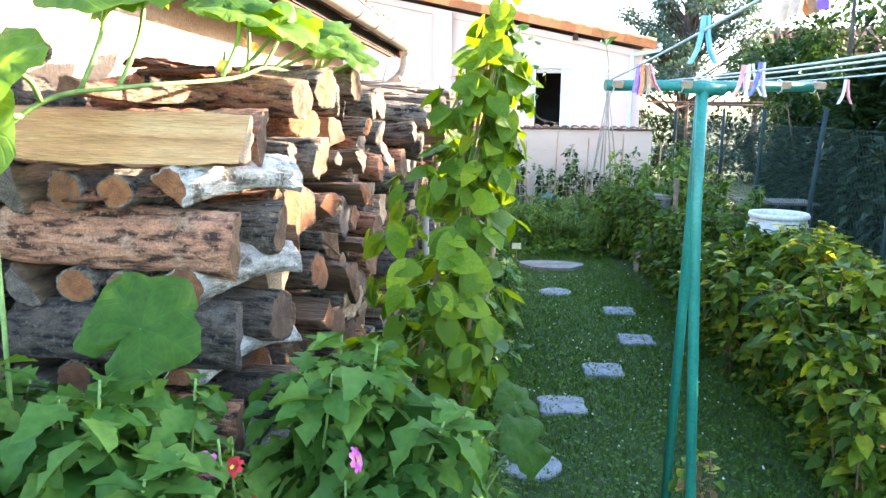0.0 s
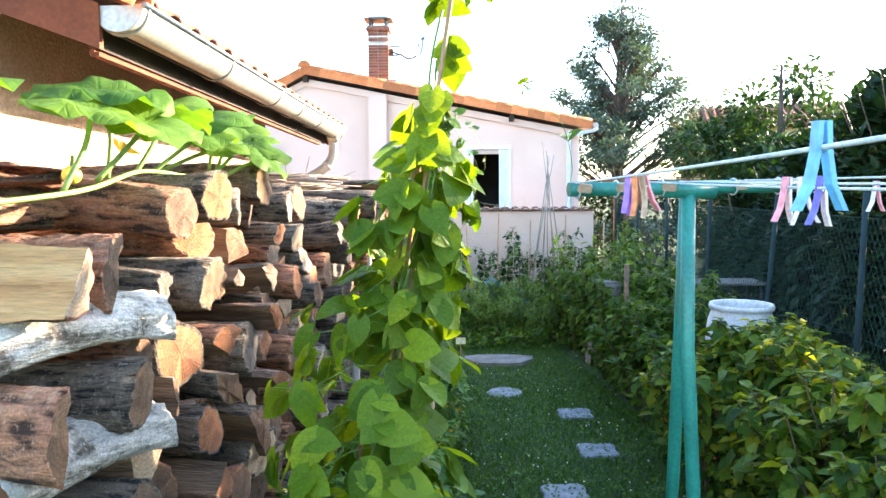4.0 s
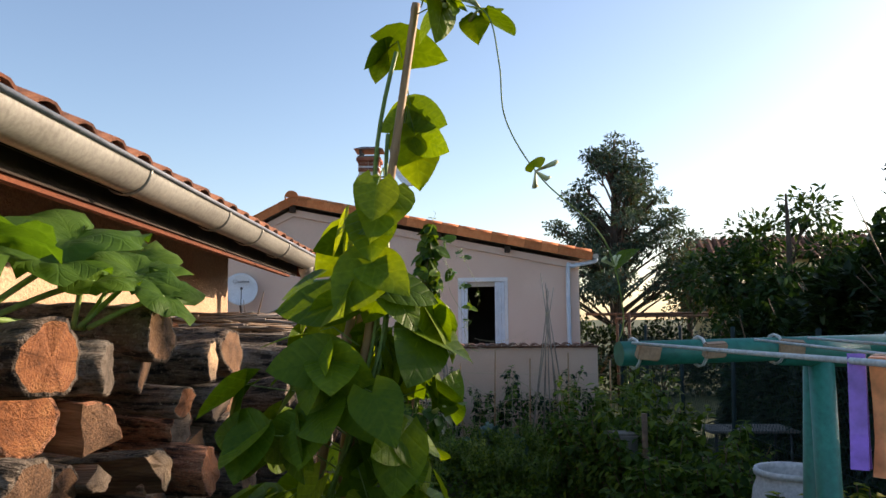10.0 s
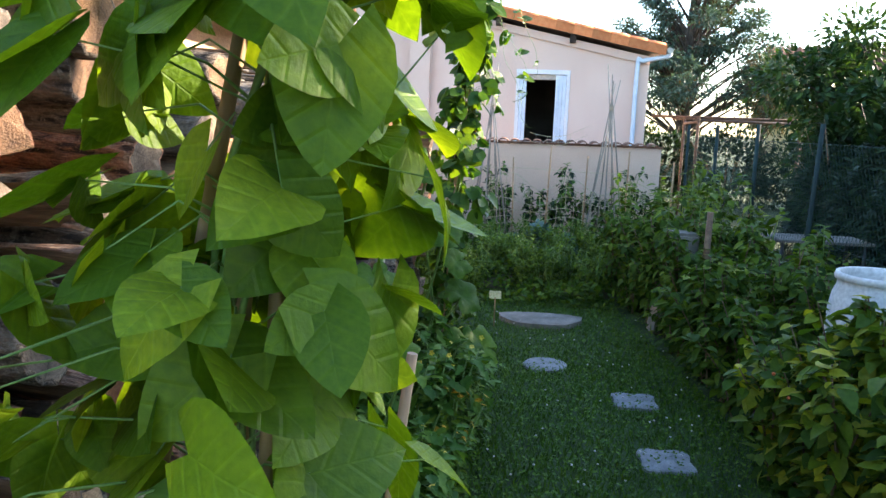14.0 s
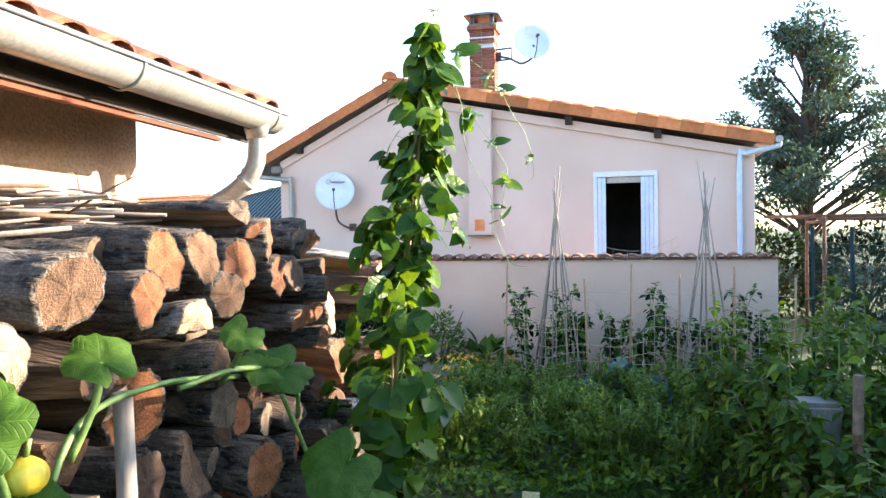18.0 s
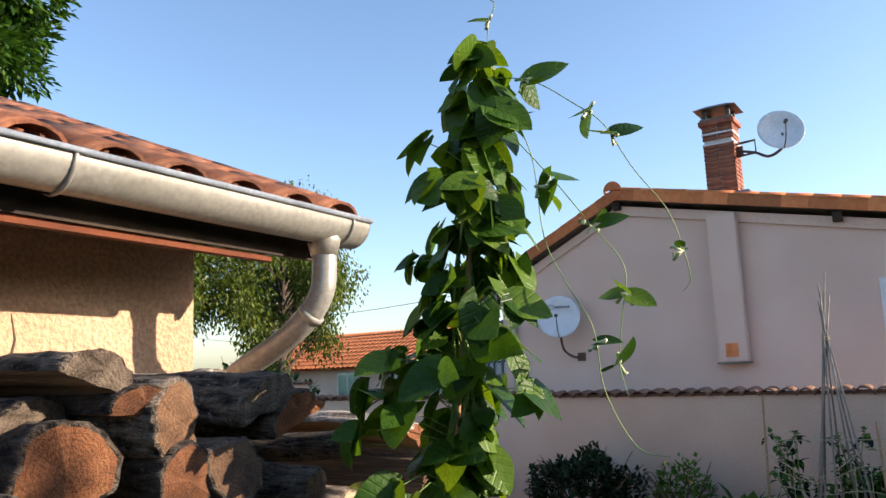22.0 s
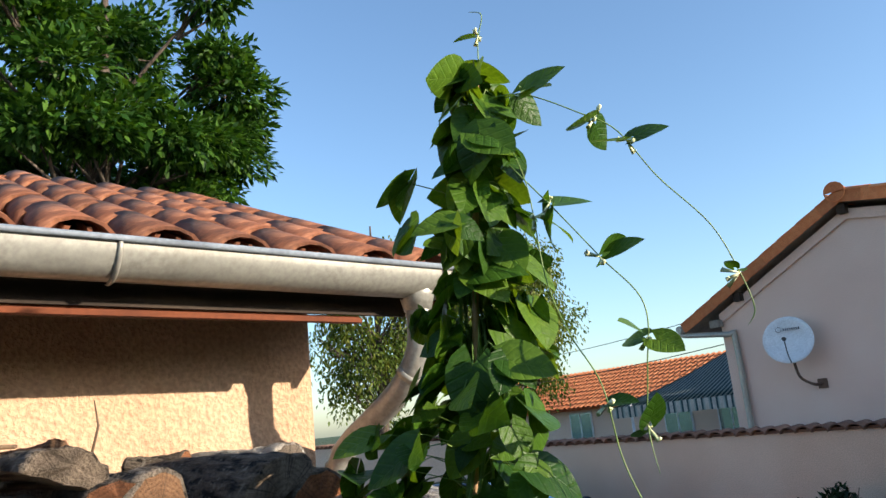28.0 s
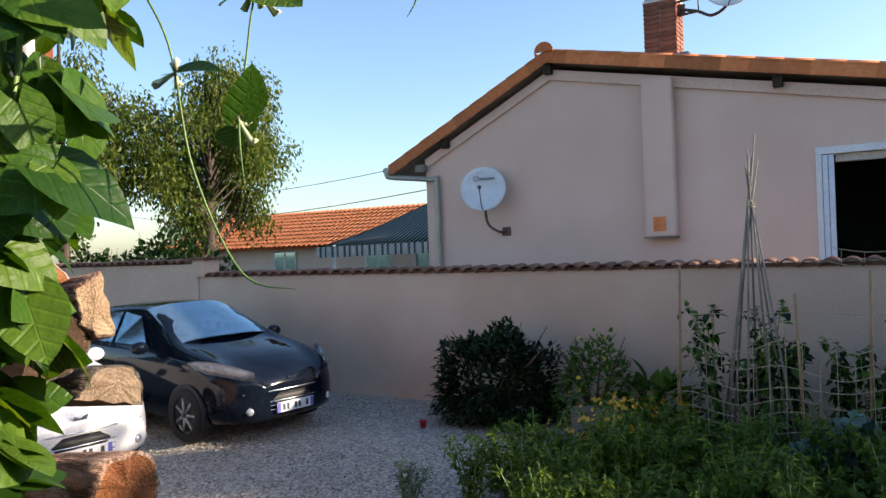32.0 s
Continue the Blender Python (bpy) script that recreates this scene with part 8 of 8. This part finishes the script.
build_pergola()
tbl = thing("garden_table", "white garden table behind the fence", "table", m=pose(7.45, 13.6, 0))
part("tabletop", slab_bm(-0.6, 0.6, -0.35, 0.35, 0.7, 0.735, 0.01), M["concrete"], tbl)
for x in (-0.5, 0.5):
    for y in (-0.27, 0.27):
        part("leg", tube(bmesh.new(), [(x, y, -0.03), (x, y, 0.7)], 0.022, 8), M["darkmetal"], tbl)
for z0, z1, y in ((3.35, 3.1, 27.0), (4.3, 4.0, 29.0)):
    pts = [Vector((-30, y + 6, z0 + 1.2)).lerp(Vector((-2.9, y - 7, z1)), k / 16) - Vector((0, 0, 0.5 * 4 * (k / 16) * (1 - k / 16))) for k in range(17)]
    tagged(put("overhead_cable", mesh_of("overhead_cable", tube(bmesh.new(), pts, 0.009, 5), M["ink"])), "thin dark overhead cable to the house", "cable", "overhead cables")


tin = thing("tin_can", "small open tin can standing at the foot of the green post", "can", m=pose(4.25, 4.52, 0))
part("body", lathe(bmesh.new(), [(0.001, 0.0), (0.05, 0.0), (0.052, 0.01), (0.05, 0.02), (0.05, 0.1), (0.053, 0.105), (0.048, 0.106), (0.047, 0.02), (0.001, 0.018)], 20), M["chrome"], tin, "dull metal body")
part("paper_band", lathe(bmesh.new(), [(0.0505, 0.03), (0.0512, 0.032), (0.0512, 0.08), (0.0505, 0.082)], 20), M["mortar"], tin, "pale paper band")


# ---- cars ----
def build_car(label, paint, m):
    """A small hatchback heading along +x, its front bumper at x = 0."""
    c = thing("car", label, "car", "parked cars", m=m)
    # lengthwise sections: x, half width, sill, belt, roof, half roof width
    secs = [(0.0, 0.42, 0.30, 0.55, 0.60, 0.38), (-0.06, 0.60, 0.24, 0.66, 0.70, 0.52), (-0.22, 0.76, 0.20, 0.74, 0.79, 0.62), (-0.5, 0.84, 0.19, 0.83, 0.90, 0.66), (-0.95, 0.86, 0.19, 0.92, 0.99, 0.68),
            (-1.2, 0.865, 0.19, 0.95, 1.06, 0.68), (-1.6, 0.865, 0.19, 0.97, 1.29, 0.60), (-1.95, 0.865, 0.19, 0.98, 1.42, 0.56), (-2.4, 0.865, 0.19, 0.99, 1.465, 0.55), (-3.0, 0.86, 0.19, 1.0, 1.44, 0.55), (-3.55, 0.84, 0.2, 1.01, 1.34, 0.54), (-3.85, 0.8, 0.22, 1.0, 1.12, 0.54), (-4.0, 0.72, 0.28, 0.85, 0.92, 0.5), (-4.03, 0.6, 0.35, 0.7, 0.74, 0.42)]
    bm = bmesh.new()
    rings = []
    for x, w, s, b, r, rw in secs:
        half = [(0, s - 0.01), (w * 0.72, s), (w * 0.97, s + 0.06), (w, s + 0.2), (w * 0.995, (s + b) / 2 + 0.08), (w * 0.96, b - 0.04), (w * 0.93, b), (rw + (w * 0.93 - rw) * 0.1, r - 0.06 * (r - b > 0.12)), (rw * 0.9, r - 0.012), (rw * 0.5, r + 0.006), (0, r + 0.012)]
        ring = [bm.verts.new((x, y, z)) for y, z in half] + [bm.verts.new((x, -y, z)) for y, z in half[-2:0:-1]]
        rings.append(ring)
    n = len(rings[0])
    for a, b in zip(rings, rings[1:]):
        for k in range(n):
            bm.faces.new((a[k], a[(k + 1) % n], b[(k + 1) % n], b[k]))
    bm.faces.new(rings[0][::-1])
    bm.faces.new(rings[-1])
    bmesh.ops.recalc_face_normals(bm, faces=bm.faces)
    bmesh.ops.subdivide_edges(bm, edges=bm.edges[:], cuts=1, use_grid_fill=True, smooth=0.6)
    for f in bm.faces:
        f.smooth = True
    part("body", bm, paint, c, "glossy car body")

    def patch(name, pts, mat, lab, push=0.012, thick=0.012):
        bm = bmesh.new()
        vs = [bm.verts.new(p) for p in pts]
        bm.faces.new(vs)
        bmesh.ops.solidify(bm, geom=bm.faces, thickness=thick)
        return part(name, bm, mat, c, lab)
    # glazing, its blue colour standing in for reflected sky
    bm = bmesh.new()
    prev = None
    for u in np.linspace(0, 1, 9):
        x, z, w = -1.12 - 0.80 * u, 1.11 + 0.385 * u - 0.06 * (u - 0.5) ** 2, 0.66 - 0.10 * u
        row = [bm.verts.new((x - 0.05 * (v / 6) ** 2 * 0 - 0.10 * abs(v / 6) ** 2, w * v / 6, z - 0.055 * abs(v / 6) ** 3)) for v in range(-6, 7)]
        if prev:
            for k in range(12):
                bm.faces.new((prev[k], prev[k + 1], row[k + 1], row[k])).smooth = True
        prev = row
    part("windscreen", bm, M["carglass"], c, "sloping windscreen with the sky's reflection put into its colour")
    for s in (-1, 1):
        patch("side_window", [(-1.62, s * 0.82, 1.02), (-2.35, s * 0.815, 1.03), (-2.35, s * 0.64, 1.39), (-2.0, s * 0.64, 1.34)][::s], M["carglass"], "side window with the sky's reflection put into its colour")
        patch("side_window", [(-2.42, s * 0.815, 1.03), (-3.3, s * 0.8, 1.05), (-3.15, s * 0.64, 1.37), (-2.42, s * 0.64, 1.395)][::s], M["carglass"], "side window with the sky's reflection put into its colour")
        # swept-back headlamp
        bm = bmesh.new()
        prev = None
        for i in range(8):
            u = i / 7
            x, y = -0.03 - 0.62 * u, s * (0.5 + 0.4 * u ** 0.75)
            zc, hh = 0.725 + 0.165 * u, 0.075 * math.sin(math.pi * (0.18 + 0.8 * u)) + 0.012
            row = [bm.verts.new((x + 0.05 * math.cos(v * 1.5), y + s * 0.035 * math.cos(v * 1.5), zc + hh * v)) for v in (-1, -0.5, 0, 0.5, 1)]
            if prev:
                for k in range(4):
                    bm.faces.new((prev[k], prev[k + 1], row[k + 1], row[k])).smooth = True
            prev = row
        bmesh.ops.solidify(bm, geom=bm.faces, thickness=0.02)
        part("headlight", bm, M["lamp"], c, "long clear swept-back headlamp")
        bm = lathe(bmesh.new(), [(0.001, 0.02), (0.035, 0.02), (0.045, 0.0)], 14)
        part("fog_lamp", bm, M["lamp"], c, "round fog lamp", m=pose(-0.045, s * 0.56, 0.36, 0, 80, 20 * s))
        # mirror
        bm = bmesh.new()
        bmesh.ops.create_uvsphere(bm, u_segments=12, v_segments=8, radius=0.1, matrix=Matrix.Translation((-1.5, s * 0.97, 1.02)) @ Matrix.Diagonal((0.7, 1.1, 0.75, 1)))
        part("mirror", bm, paint, c, "door mirror", True)
        for x in (-0.78, -3.32):
            wh = thing("wheel", "", "")
            wh.parent = c
            wh.matrix_basis = pose(x, s * 0.80, 0.305, 90, 0, 0)
            part("tyre", lathe(bmesh.new(), [(0.2, -0.09), (0.28, -0.1), (0.302, -0.075), (0.305, 0.0), (0.302, 0.075), (0.28, 0.1), (0.2, 0.09)], 28), M["tyre"], wh)
            bm = lathe(bmesh.new(), [(0.2, -0.085), (0.205, 0.06), (0.19, 0.07), (0.185, 0.05), (0.185, -0.085)], 28)
            for k in range(7):
                a = k * 2 * math.pi / 7
                for s2 in (-1, 1):
                    y2 = s2 * 0.075
                    tube(bm, [(0.03 * math.cos(a), 0.03 * math.sin(a), y2), (0.19 * math.cos(a), 0.19 * math.sin(a), y2 * 0.9)], [0.022, 0.016], 5)
            part("rim", bm, M["alloy"], wh, "seven-spoke alloy rim")
            arch = bmesh.new()
            prism(arch, [(x + 0.345 * math.cos(a), 0.305 + 0.345 * math.sin(a)) for a in np.linspace(-0.35, math.pi + 0.35, 18)], s * 0.72, s * 0.868)
            part("wheel_arch", arch, M["plasticblack"], c, "dark wheel arch")
    # grille, bumper bar, plate and badge
    bm = bmesh.new()
    prev = None
    for v in np.linspace(-1, 1, 15):
        x, y = -0.012 - 0.10 * abs(v) ** 2.2, 0.6 * v
        row = [bm.verts.new((x + dx, y, z)) for z, dx in ((0.27, 0.0), (0.33, 0.02), (0.45, 0.03), (0.52 - 0.06 * abs(v) ** 2, 0.018))]
        if prev:
            for k in range(3):
                bm.faces.new((prev[k], prev[k + 1], row[k + 1], row[k])).smooth = True
        prev = row
    bmesh.ops.solidify(bm, geom=bm.faces, thickness=0.02)
    part("grille", bm, M["plasticblack"], c, "wide dark grille mouth")
    for z in (0.34, 0.385, 0.43):
        part("grille_bar", tube(bmesh.new(), [(0.03 - 0.10 * abs(v) ** 2.2, 0.52 * v, z) for v in np.linspace(-1, 1, 13)], 0.007, 5), M["chrome"], c, "thin chrome bar")
    part("bumper_strip", tube(bmesh.new(), [(0.02 - 0.10 * abs(v) ** 2.2, 0.62 * v, 0.545) for v in np.linspace(-1, 1, 13)], 0.009, 5), M["chrome"], c, "chrome bumper strip")
    pl = part("number_plate", slab_bm(0.035, 0.047, -0.26, 0.26, 0.30, 0.41, 0.003), M["white"], c, "white number plate with dark bars")
    for k in range(7):
        if k in (2, 5):
            continue
        part("plate_bar", slab_bm(0.048, 0.050, -0.185 + k * 0.055, -0.15 + k * 0.055, 0.32, 0.39), M["ink"], pl)
    for s in (-1, 1):
        part("plate_end", slab_bm(0.048, 0.050, s * 0.235 - 0.02, s * 0.235 + 0.02, 0.302, 0.408), M["pegnavy"], pl)
    bm = bmesh.new()
    prism(bm, [(-0.05, 0.0), (0.05, 0.0), (0.065, 0.09), (0.0, 0.06), (-0.065, 0.09)], 0, 0.008)
    part("badge", bm, M["chrome"], c, "plain chrome shield badge", m=pose(-0.03, 0, 0.605) @ Euler((0, 0, radians(90))).to_matrix().to_4x4() @ pose(0, 0, 0, 25, 0, 0))
    return c


build_car("black-blue hatchback parked on the gravel", M["carblack"], pose(-1.62, 14.88, 0, 0, 0, -8))
build_car("white hatchback parked beside the dark one", M["carwhite"], pose(-1.95, 12.5, 0, 0, 0, -6))
